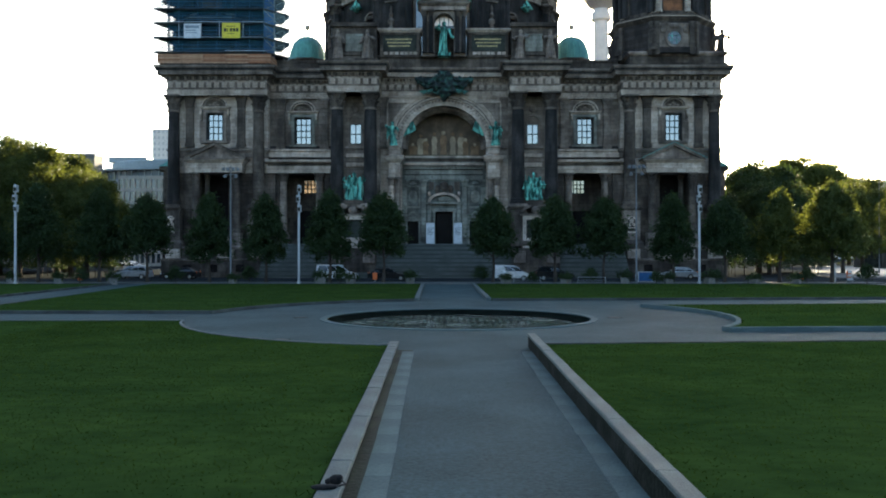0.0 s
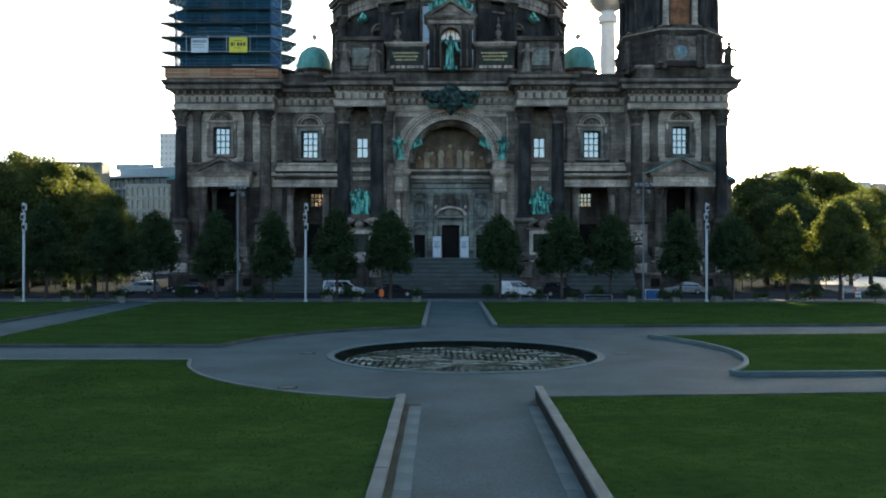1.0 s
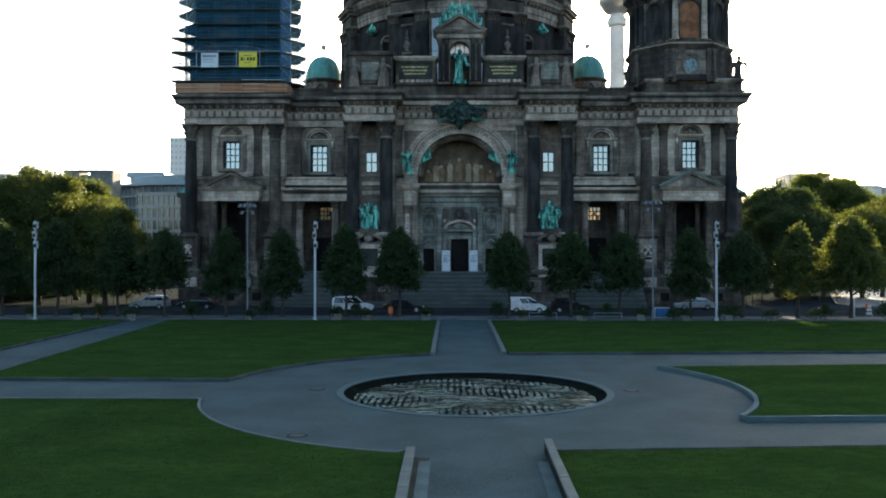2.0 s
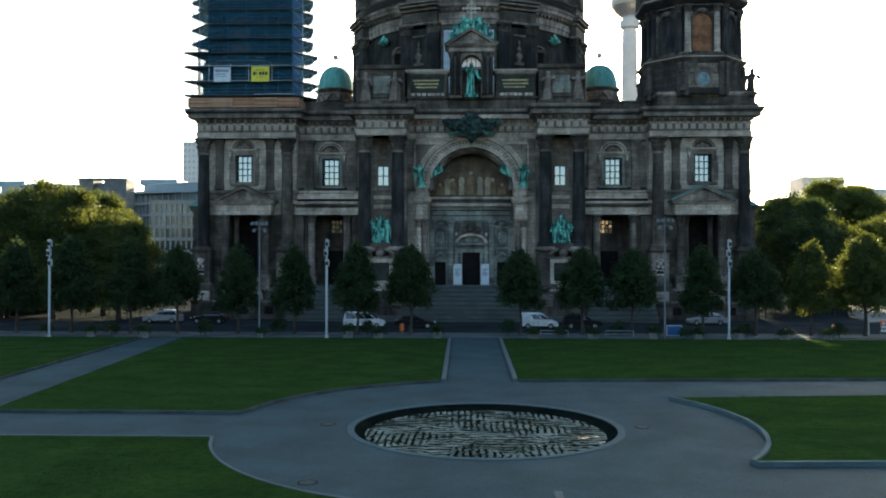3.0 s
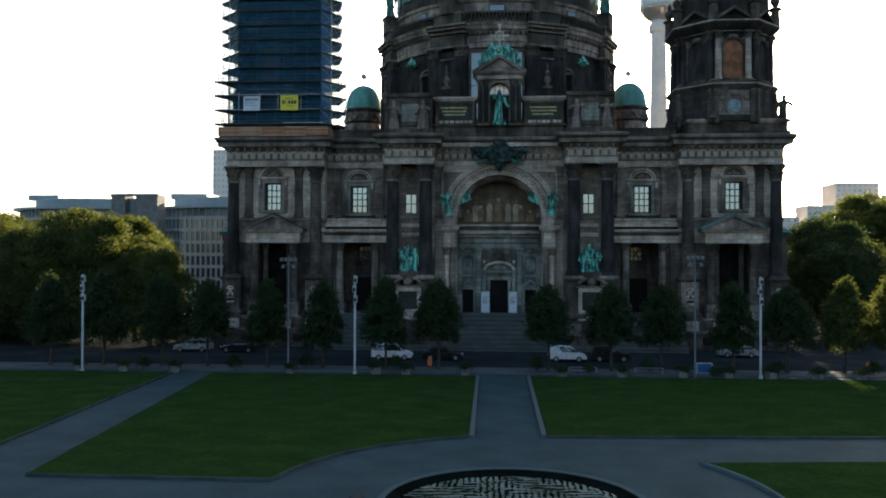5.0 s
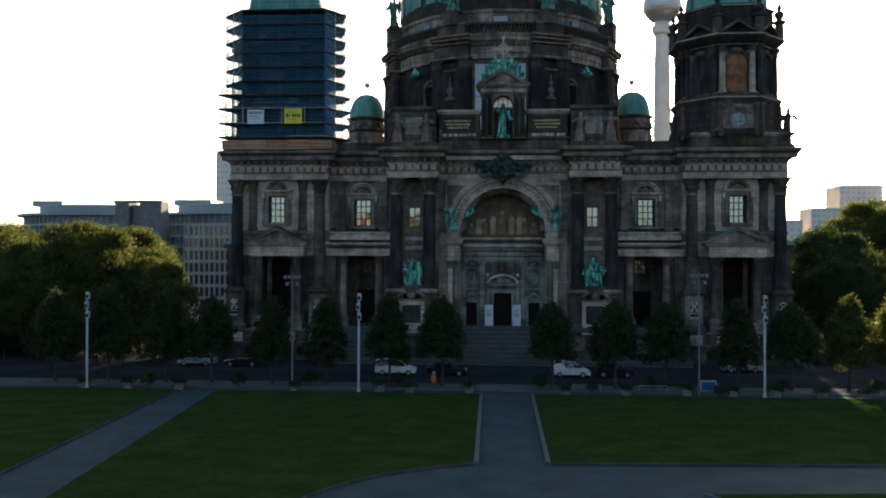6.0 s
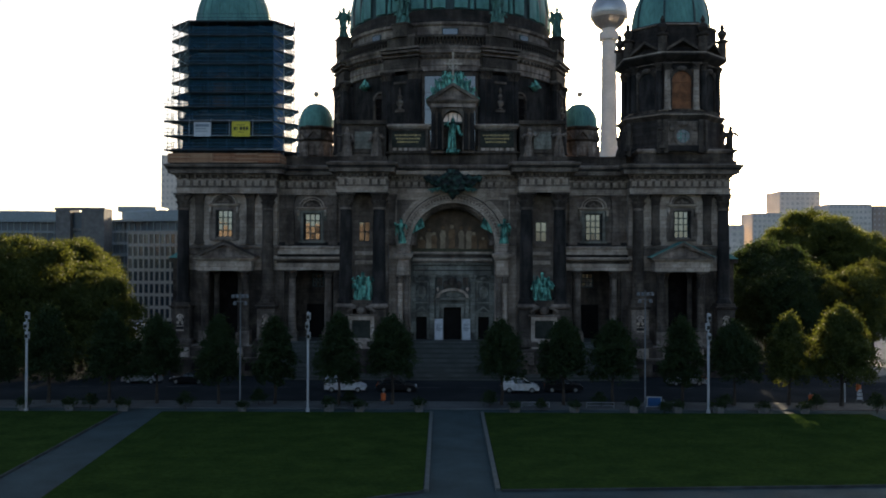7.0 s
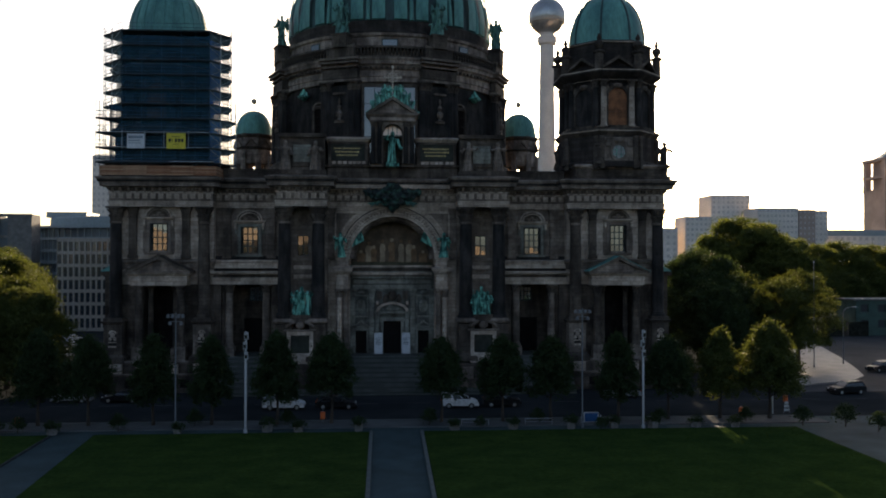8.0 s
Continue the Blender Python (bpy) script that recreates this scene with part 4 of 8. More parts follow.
    dpart("porch_entablature", Geo().mould(px - 3.55, px + 3.55, 108.5, 111, [(0.0, 13.5), (0.0, 13.85), (0.06, 13.87), (0.06, 14.2), (0.0, 14.25), (0.0, 14.75), (0.25, 14.9), (0.4, 15.05), (0.42, 15.15)]), STONE_PALE, smooth=20)
    pediment(px, 108.4, 110.6, 15.35, 17.35, 4.1, STONE, COPPER if s > 0 else STONE_DARK)
    for u in (27.25, 32.55):
        column(X0 + s * u, 109.2, 5.6, 13.5, 0.5, STONE_DARK, STONE_DARK, "porch_column", 1.1, 14)
        dpart("column_plinth", Geo().block(X0 + s * u, 109.2, 4.7, 1.4, 1.4, 1.9, 0, 0.04), STONE, smooth=0)
    for u in (28.35, 31.5):
        column(X0 + s * u, 110.9, 5.2, 13.4, 0.36, STONE_DARK, STONE_DARK, "inner_column", 0.9, 12)
        dpart("column_plinth", Geo().block(X0 + s * u, 110.9, 4.5, 1.0, 1.0, 1.5), STONE, smooth=0)
    # foot of the pavilion
    foot = Geo().box(a - 0.5, b + 0.5, 108.2, 116, GZ, 2.2).box(a - 0.3, b + 0.3, 108.4, 116, 2.2, 3.75)
    pl_foot = dpart("plinth", foot, STONE_DARK, smooth=0)
    dpart("plinth_cap", Geo().mould(a - 0.3, b + 0.3, 108.4, 115, [(0.0, 3.45), (0.16, 3.55), (0.2, 3.75), (0.0, 3.85)]), STONE, pl_foot, smooth=20)
    dpart("plinth_cap", Geo().mould(a - 0.5, b + 0.5, 108.2, 115, [(0.0, 1.95), (0.1, 2.0), (0.12, 2.2), (-0.1, 2.26)]), STONE, pl_foot, smooth=20)
    for u in (26.5, 30.0, 33.4):
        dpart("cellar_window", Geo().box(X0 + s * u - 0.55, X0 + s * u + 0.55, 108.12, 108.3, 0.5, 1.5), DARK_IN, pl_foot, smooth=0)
    for u, w in ((24.6, 1.6), (28.4, 2.2), (31.5, 2.0), (35.2, 1.8)):
        dpart("plinth_block", Geo().block(X0 + s * u, 108.1, 2.9, w, 0.5, 1.2, 0, 0.04), STONE_PALE, smooth=0)
    # side porch beyond the pavilion
    c, d = span(s, 36.3, 39.6)
    sp = dpart("side_porch", Geo().box(c, d, 117.5, 132, GZ, 15.2), STONE_DARK, smooth=0)
    e0, e1 = (c, d + 0.5) if s > 0 else (c - 0.5, d)
    hip = Geo().add([(e0, 117.0, 15.2), (e1, 117.0, 15.2), (e1, 132.5, 15.2), (e0, 132.5, 15.2), (X0 + s * 36.4, 119.0, 17.9), (X0 + s * 36.4, 130.5, 17.9)], [(0, 1, 2, 3), (0, 1, 4), (1, 2, 5, 4), (2, 3, 5), (3, 0, 4, 5)])
    dpart("hip_roof", hip, COPPER, sp, smooth=0)
    dpart("side_cornice", Geo().box(e0, e1, 117.2, 132.3, 14.6, 15.19), STONE_DARK, sp, smooth=0)

    # wings
    a, b = span(s, 14.9, 23.4)
    wx = X0 + s * 18.95
    dpart("wing_wall", wall_with_hole(a, b, 112.0, 116.2, 13.6, 23.9, wx - 1.05, wx + 1.05, 17.7, 21.15), STONE, smooth=0)
    window(wx, 17.75, 21.1, 1.0, 112.4, 3, 4, seed=s + 4)
    surround(wx, 17.75, 21.1, 1.0, 112.0, STONE_MID, 0.0)
    entablature(a, b, 111.6, 116, STONE, STONE_DARK)
    for u, hw in ((16.1, 0.5), (21.9, 0.5)):
        x = X0 + s * u
        pilaster(x - hw, x + hw, 111.7, 112.05, 17.0, 23.7, STONE)
    dpart("wing_architrave", Geo().mould(a, b, 110.2, 113, [(0.0, 13.6), (0.0, 13.95), (0.1, 13.97), (0.1, 14.35), (0.16, 14.4), (0.16, 14.5), (0.02, 14.52)]), STONE_PALE, smooth=20)
    # Recessed frieze, parapet foot and dado get dark stone in place of shade.
    dpart("wing_frieze", Geo().mould(a, b, 110.3, 113, [(0.0, 14.52), (0.0, 14.86)]), STONE_DARK, smooth=0)
    dpart("wing_cornice", Geo().mould(a, b, 110.2, 113, [(0.1, 14.86), (0.25, 14.95), (0.5, 15.02), (0.55, 15.3), (0.2, 15.36)]), STONE_PALE, smooth=20)
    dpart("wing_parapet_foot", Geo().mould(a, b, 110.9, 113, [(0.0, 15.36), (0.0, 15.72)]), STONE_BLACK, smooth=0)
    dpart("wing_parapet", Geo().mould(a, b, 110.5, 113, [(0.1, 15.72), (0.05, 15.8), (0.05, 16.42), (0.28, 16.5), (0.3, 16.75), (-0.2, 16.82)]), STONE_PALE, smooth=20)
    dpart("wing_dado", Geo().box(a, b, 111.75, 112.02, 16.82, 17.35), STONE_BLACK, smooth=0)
    w0, w1 = wx - 2.0, wx + 2.3
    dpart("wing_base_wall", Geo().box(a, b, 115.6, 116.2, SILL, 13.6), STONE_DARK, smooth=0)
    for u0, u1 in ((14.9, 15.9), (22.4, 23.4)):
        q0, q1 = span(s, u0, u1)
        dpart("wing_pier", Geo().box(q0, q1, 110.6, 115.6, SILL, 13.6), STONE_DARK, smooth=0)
    for u in (16.55, 21.35):
        column(X0 + s * u, 110.7, 5.4, 13.6, 0.52, STONE, STONE_DARK, "wing_column", 1.1, 14)
        dpart("column_plinth", Geo().block(X0 + s * u, 110.7, 4.75, 1.5, 1.4, 1.3, 0, 0.04), STONE, smooth=0)
    for u in (15.75, 22.15):
        column(X0 + s * u, 111.3, 5.4, 13.6, 0.36, STONE_DARK, STONE_DARK, "inner_column", 1.0, 12)
    window(X0 + s * 18.4, 11.3, 13.0, 0.95, 115.4, 4, 3, seed=s + 9, tilt=0.6)
    dpart("porch_door", Geo().box(X0 + s * 18.9 - 1.3, X0 + s * 18.9 + 1.3, 115.35, 115.6, SILL, 8.8), DOOR_WOOD, smooth=0)
    dpart("parapet", Geo().box(a, b, 112.2, 112.9, 27.55, 28.7).box(a, b, 112.05, 113.05, 28.7, 28.95), STONE_DARK, smooth=0)

    # paired columns beside the portal
    a, b = span(s, 8.5, 14.9)
    cx = X0 + s * 11.7
    dpart("bay_wall", wall_with_hole(a, b, 110.0, 116.2, SILL, 23.9, cx - 0.72, cx + 0.72, 17.4, 20.0), STONE, smooth=0)
    window(cx, 17.5, 19.95, 0.66, 110.3, 2, 2, seed=s + 2)
    fr = Geo().box(cx - 1.1, cx - 0.8, 109.8, 110.1, 17.1, 20.3).box(cx + 0.8, cx + 1.1, 109.8, 110.1, 17.1, 20.3).box(cx - 1.3, cx + 1.3, 109.7, 110.1, 16.8, 17.1)
    fr.band_y(arc(cx, 20.35, 1.05, 0, 180, 12), arc(cx, 20.35, 0.75, 0, 180, 12), 109.75, 110.1).ball(cx, 109.9, 22.0, 0.55, 0.2, 0.5)
    dpart("window_surround", fr, STONE)
    dpart("bay_band", Geo().box(cx - 1.2, cx + 1.2, 109.7, 110.05, 15.6, 16.1), STONE_PALE, smooth=0)
    dpart("bay_band", Geo().box(cx - 1.2, cx + 1.2, 109.75, 110.05, 14.4, 14.9), STONE_PALE, smooth=0)
    entablature(a + 0.05, b + 0.05, 106.8, 112, STONE, STONE_DARK)
    for u in (9.55, 13.85):
        x = X0 + s * u
        column(x, 107.75, 9.35, 23.7, 0.86, STONE_BLACK, STONE_DARK)
        ped = dpart("pedestal", Geo().block(x, 107.9, 6.3, 2.1, 2.6, 4.6, 0, 0.05), STONE_DARK, smooth=0)
        dpart("pedestal_cap", Geo().mould(x - 1.05, x + 1.05, 106.6, 110.0, [(0.0, 8.7), (0.2, 8.9), (0.24, 9.05), (0.0, 9.36)]), STONE, ped, smooth=20)
        dpart("pedestal_foot", Geo().mould(x - 1.05, x + 1.05, 106.6, 110.0, [(0.35, 3.9), (0.35, 4.5), (0.1, 4.8), (0.02, 4.85)]), STONE_DARK, ped, smooth=20)
    aed = dpart("aedicule", wall_with_hole(cx - 1.65, cx + 1.65, 106.3, 110, 3.64, 8.0, cx - 1.2, cx + 1.2, 4.95, 7.25), STONE_PALE, smooth=0)
    dpart("dark_tablet", Geo().box(cx - 1.2, cx + 1.2, 106.6, 107.0, 4.95, 7.25), INK, aed)
    sg = Geo()
    for q0, q1 in ((20, 70), (110, 160)):
        sg.band_y([(cx + 2.0 * c, 7.9 + 1.3 * z) for c, z in arc(0, 0, 1, q0, q1, 8)], [(cx + 1.75 * c, 7.9 + 1.0 * z) for c, z in arc(0, 0, 1, q0, q1, 8)], 106.0, 107.2)
    sg.ball(cx, 106.5, 8.5, 0.6, 0.4, 0.5).box(cx - 2.0, cx + 2.0, 106.05, 107.4, 7.78, 8.0)
    dpart("broken_pediment", sg, STONE, aed)
    dpart("stair_cheek", Geo().box(a + 0.2, b - 0.2, 105.6, 107.2, GZ, 3.3).box(a + 0.1, b - 0.1, 105.5, 107.3, 3.3, 3.62), STONE_DARK, smooth=0)
    dpart("statue_ledge", Geo().block(cx, 108.0, 9.2, 2.7, 2.2, 1.2, 0, 0.1), STONE_DARK)
    for u in (9.55, 13.85):
        dpart("plinth_block", Geo().block(X0 + s * u, 105.5, 2.5, 1.5, 0.5, 1.5, 0, 0.05), STONE, smooth=0)

# ---- portal ----
RA, ZA = 5.65, 17.0
oa = arc(X0, ZA, RA, 0, 180, 32)
spandrel = Geo()
for s in (-1, 1):
    half_arc = [p for p in oa if (p[0] - X0) * s >= -1e-6]
    if s > 0:
        ring = half_arc + [(X0, 23.9), (X0 + 8.5, 23.9), (X0 + 8.5, ZA)]
    else:
        ring = half_arc + [(X0 - 8.5, ZA), (X0 - 8.5, 23.9), (X0, 23.9)]
    spandrel.slab_y(ring, 111.0, 115.6)
    a, b = span(s, RA, 8.5)
    spandrel.box(a, b, 111.0, 114.6, SILL, ZA)
dpart("portal_wall", spandrel, STONE_PALE, smooth=0)
av = Geo()
for r0, r1, yy in ((5.6, 5.95, 110.55), (6.0, 6.55, 110.75), (6.6, 6.85, 110.5), (7.35, 7.6, 110.8)):
    av.band_y(arc(X0, ZA, r1, 0, 180, 36), arc(X0, ZA, r0, 0, 180, 36), yy, 111.1)
avp = dpart("archivolt", av, STONE_PALE)
# Black rings paint the shade between the arch mouldings.
for r0, r1 in ((5.95, 6.0), (6.55, 6.62), (6.86, 7.0)):
    dpart("archivolt_gap", Geo().band_y(arc(X0, ZA, r1, 0, 180, 36), arc(X0, ZA, r0, 0, 180, 36), 110.9, 111.1), STONE_BLACK, avp)
for s in (-1, 1):
    line = [(q[0], q[1]) for q in arc(X0, ZA, 7.72, 12 if s > 0 else 168, 58 if s > 0 else 122, 12)]
    corner = [(X0 + s * 7.62, line[0][1]), (X0 + s * 7.62, 23.25), (line[-1][0], 23.25)]
    ring = line + corner[::-1]
    mid = (sum(p[0] for p in ring) / len(ring), sum(p[1] for p in ring) / len(ring))
    inner = [(p[0] + (mid[0] - p[0]) * 0.12, p[1] + (mid[1] - p[1]) * 0.12) for p in ring]
    sp_ = dpart("spandrel_panel", Geo().slab_y(inner, 110.93, 111.02), STONE, smooth=0)
    dpart("spandrel_border", Geo().band_y(ring + ring[:1], inner + inner[:1], 110.82, 111.02), STONE_PALE, sp_, smooth=0)
bl = Geo()
for i in range(44):
    a = math.pi * (i + 0.5) / 44
    bl.ball(X0 + 6.28 * math.cos(a), 110.72, ZA + 6.28 * math.sin(a), 0.14, 0.1, 0.14, 6, 4)
tagged(dpart("rosette_band", bl, STONE, avp), kind="stuff")
reveal = Geo()
for r0, y0, r1, y1 in ((5.66, 111.02, 5.5, 111.3), (5.5, 111.3, 5.46, 111.5), (5.36, 111.5, 4.98, 112.5), (4.98, 112.5, 4.94, 112.8)):
    fr_, bk_ = arc(X0, ZA, r0, 0, 180, 40), arc(X0, ZA, r1, 0, 180, 40)
    rim_ = arc(X0, ZA, 5.68, 0, 180, 40)
    pts = [(x, y0, z) for x, z in fr_] + [(x, y1, z) for x, z in bk_] + [(x, y1, z) for x, z in rim_] + [(x, y0, z) for x, z in rim_]
    reveal.add(pts, [(k * 41 + i, k * 41 + i + 1, ((k + 1) % 4) * 41 + i + 1, ((k + 1) % 4) * 41 + i) for k in range(4) for i in range(40)])
dpart("arch_reveal", reveal, STONE_BROWN, None, "reddish brown splayed reveal of the arch", 30)
coffer = Geo()
for i in range(11):
    a0, a1 = 180 * (i + 0.12) / 11, 180 * (i + 0.88) / 11
    coffer.band_y(arc(X0, ZA, RA - 0.01, a0, a1, 3), arc(X0, ZA, RA - 0.2, a0, a1, 3), 111.5, 112.9).band_y(arc(X0, ZA, RA - 0.01, a0, a1, 3), arc(X0, ZA, RA - 0.2, a0, a1, 3), 113.2, 114.6)
tagged(dpart("arch_coffer", coffer, STONE_DARK, smooth=0), kind="stuff")
for s in (-1, 1):
    x = X0 + s * 8.1
    pilaster(x - 0.45, x + 0.45, 110.7, 111.05, 16.9, 23.7, STONE)
entablature(X0 - 8.5, X0 + 8.5, 110.8, 116, STONE_PALE, STONE)
lun = dpart("mosaic_lunette", Geo().slab_y([(X0 + 5.6, ZA - 0.9)] + arc(X0, ZA, 5.6, 0, 180, 30) + [(X0 - 5.6, ZA - 0.9)], 114.8, 115.3), MOSAIC_GOLD, None, "faded gold and brown mosaic lunette", smooth=0)
dpart("mosaic_ground_strip", Geo().box(X0 - 5.5, X0 + 5.5, 114.77, 114.81, ZA - 0.9, ZA - 0.45), material("mosaic_meadow", (0.10, 0.095, 0.055), 0.7, 0.5, 1.5, 14, 0.3), lun, smooth=0)
for i, (xx, h, w, mm) in enumerate(((-4.3, 1.5, 1.1, MOSAIC_RED), (-3.2, 2.7, 1.0, MOSAIC_PALE), (-2.55, 2.2, 0.8, MOSAIC_RED), (-1.35, 3.0, 0.75, MOSAIC_PALE), (-0.1, 3.2, 0.9, MOSAIC_RED), (1.2, 3.0, 0.75, MOSAIC_PALE), (2.35, 2.9, 1.0, MOSAIC_PALE), (2.95, 2.2, 0.8, MOSAIC_RED), (4.2, 1.5, 1.2, MOSAIC_RED))):
    left, right = X0 + xx - w / 2, X0 + xx + w / 2
    z = ZA - 0.5
    ring = [(left, z), (right, z), (right - 0.06 * w, z + h * 0.45), (right + 0.1 * w, z + h * 0.62), (right - 0.16 * w, z + h * 0.84), (left + 0.2 * w, z + h * 0.86), (left - 0.06 * w, z + h * 0.66), (left + 0.1 * w, z + h * 0.4)]
    dpart("mosaic_field", Geo().slab_y(ring, 114.79 - 0.004 * i, 114.81), mm, lun, smooth=0)
    part("mosaic_disc", Geo().slab_y(arc(X0 + xx, z + h * 0.96, 0.17 * (0.6 + 0.14 * h) * 1.6, 0, 340, 11), 114.785 - 0.004 * i, 114.806), MOSAIC_PALE if mm is MOSAIC_RED else MOSAIC_RED, lun, smooth=0)
dx = 1.18


def screen_pier(*b_):
    # Darker stone stands in for the shade of the recessed portal.
    dpart("portal_pier", Geo().box(*b_), PORTAL_SHADE, smooth=0)


screen_pier(X0 - RA, X0 - 4.95, 112.6, 114, SILL, 16.1)
screen_pier(X0 + 4.95, X0 + RA, 112.6, 114, SILL, 16.1)
screen_pier(X0 - 3.45, X0 - dx, 112.6, 114, SILL, 16.1)
screen_pier(X0 + dx, X0 + 3.45, 112.6, 114, SILL, 16.1)
screen_pier(X0 - dx, X0 + dx, 112.6, 114, 8.6, 16.1)
for s in (-1, 1):
    a, b = span(s, 3.45, 4.95)
    screen_pier(a, b, 112.6, 114, 7.3, 16.1)
dpart("portal_entablature", Geo().mould(X0 - RA + 0.6, X0 + RA - 0.6, 112.6, 113.4, [(0.2, 12.9), (0.2, 13.45), (0.14, 13.5), (0.14, 14.3), (0.35, 14.35), (0.35, 14.55), (0.3, 14.75), (0.52, 14.8), (0.56, 15.2), (0.3, 15.25), (0.3, 15.75), (0.5, 15.8), (0.52, 16.1)]), STONE_MID, smooth=20)
dn = Geo()
for i in range(26):
    dn.box(X0 - 5.5 + i * 0.43, X0 - 5.5 + i * 0.43 + 0.24, 112.1, 112.5, 14.55, 14.75)
tagged(dpart("dentil_course", dn, STONE, smooth=0), kind="stuff")
# Dark boxes stand in for shaded grooves between the pale bands.
for z0, z1, yf_, mm in ((14.84, 15.17, 112.0, STONE_PALE), (15.84, 16.08, 112.05, STONE_PALE), (15.3, 15.7, 112.27, STONE_DARK), (13.52, 13.62, 112.38, STONE_BLACK), (14.2, 14.3, 112.4, STONE_BLACK)):
    dpart("portal_moulding", Geo().box(X0 - 5.3, X0 + 5.3, yf_, yf_ + 0.2, z0, z1), mm, smooth=0)
main = dpart("main_door", Geo().box(X0 - dx, X0 + dx, 113.0, 113.2, SILL, 8.6), DOOR_WOOD, None, "tall dark wooden double door")
for i in (-1, 1):
    for z0, z1 in ((4.6, 5.6), (5.8, 7.0), (7.2, 8.2)):
        dpart("door_panel", Geo().box(X0 + i * 0.6 - 0.42, X0 + i * 0.6 + 0.42, 112.94, 113.01, z0, z1), DOOR_WOOD, main, smooth=0)
for s in (-1, 1):
    a, b = span(s, 3.45, 4.95)
    dpart("side_door", Geo().box(a, b, 113.0, 113.2, SILL, 7.3), DOOR_WOOD, smooth=0)
    pc = (a + b) / 2
    sc = Geo().box(a - 0.25, a, 112.4, 112.7, SILL, 7.6).box(b, b + 0.25, 112.4, 112.7, SILL, 7.6).box(a - 0.3, b + 0.3, 112.35, 112.7, 7.3, 7.65)
    sc.band_y([(pc - 1.1, 7.9), (pc, 8.7), (pc + 1.1, 7.9)], [(pc - 0.8, 7.9), (pc, 8.45), (pc + 0.8, 7.9)], 112.25, 112.65).box(pc - 1.15, pc + 1.15, 112.25, 112.65, 7.7, 7.9)
    sc.box(pc - 0.95, pc + 0.95, 112.48, 112.62, 9.1, 9.3).box(pc - 0.95, pc + 0.95, 112.48, 112.62, 11.9, 12.1).box(pc - 0.95, pc - 0.8, 112.48, 112.62, 9.3, 11.9).box(pc + 0.8, pc + 0.95, 112.48, 112.62, 9.3, 11.9)
    sc.ball(pc, 112.6, 10.6, 0.6, 0.12, 0.9, 10, 8).ball(pc, 112.58, 12.45, 0.5, 0.15, 0.25)
    dpart("side_door_frame", sc, STONE_MID)
    for u in (2.75, 5.3):
        x = X0 + s * u
        pilaster(x - 0.32, x + 0.32, 112.25, 112.65, SILL + 0.9, 12.9, STONE_MID, 1.0)
    # broad piers that carry the arch
    x = X0 + s * 6.55
    dpart("impost_block", Geo().mould(x - 0.75, x + 0.75, 109.7, 111.2, [(0.0, 13.0), (0.0, 13.5), (0.06, 13.52), (0.06, 13.9), (0.0, 13.95), (0.0, 14.9), (0.25, 15.1), (0.5, 15.4), (0.6, 15.8), (0.0, 15.95), (0.0, 16.9), (0.15, 17.0), (0.15, 17.15)]), STONE_PALE, smooth=20)
    for k in (-0.42, 0.42):
        column(x + k, 110.1, 6.0, 13.0, 0.4, STONE_PALE if k * s > 0 else STONE, STONE, "portal_column", 1.1, 14)
    dpart("portal_pedestal", Geo().block(x, 110.2, 5.1, 1.9, 1.5, 1.8, 0, 0.05), STONE, smooth=0)
    # dark quarter of the bay behind
    bd = thing("notice_board", "tall white notice board beside the cathedral door", "notice board", "boards at the door", (X0 + s * 1.85, 111.9, SILL))
    part("panel", Geo().box(-0.55, 0.55, -0.03, 0.03, 0.12, 2.85), SIGN_WHITE, bd)
    part("foot", Geo().box(-0.6, 0.6, -0.25, 0.25, 0.0, 0.12), STEEL, bd)
    tx = Geo()
    for k in range(5):
        tx.box(-0.4, 0.4 - 0.13 * (k % 3), -0.036, -0.028, 2.1 - k * 0.2, 2.18 - k * 0.2)
    part("lettering", tx, material("grey_print", (0.25, 0.27, 0.3), 0.7), bd, "grey bars of unreadable print", 0)
frame_ = dpart("door_surround", Geo().box(X0 - dx - 0.35, X0 - dx, 112.3, 112.7, SILL, 8.9).box(X0 + dx, X0 + dx + 0.35, 112.3, 112.7, SILL, 8.9).box(X0 - dx - 0.5, X0 + dx + 0.5, 112.2, 112.7, 8.6, 9.0), STONE_MID, smooth=0)
for s in (-1, 1):
    a, b = span(s, 1.75, 2.25)
    dpart("door_pilaster", Geo().box(a, b, 112.15, 112.7, SILL, 9.6), STONE_MID, frame_, smooth=0)
    dpart("hood_finial", Geo().ball(X0 + s * 2.0, 112.2, 11.0, 0.22, 0.2, 0.3), STONE_PALE, frame_)
    dpart("upper_panel", Geo().box(X0 + s * 1.75 - 0.35, X0 + s * 1.75 + 0.35, 112.48, 112.62, 11.5, 12.6), STONE_DARK, frame_, smooth=0)
    dpart("door_relief", Geo().ball(X0 + s * 0.9, 112.5, 11.6, 0.35, 0.2, 0.6), STONE_DARK, frame_)
dpart("door_lintel", Geo().box(X0 - 2.4, X0 + 2.4, 111.95, 112.7, 9.6, 9.9), STONE_MID, frame_, smooth=0)
dpart("door_hood", Geo().band_y([(X0 + 2.2 * c, 9.9 + 1.25 * z) for c, z in arc(0, 0, 1, 0, 180, 16)], [(X0 + 1.8 * c, 9.9 + 0.95 * z) for c, z in arc(0, 0, 1, 0, 180, 16)], 111.95, 112.65), STONE_PALE, frame_)
dpart("hood_relief", Geo().ball(X0, 112.5, 10.3, 0.9, 0.2, 0.45, 10, 6), STONE_MID, frame_)
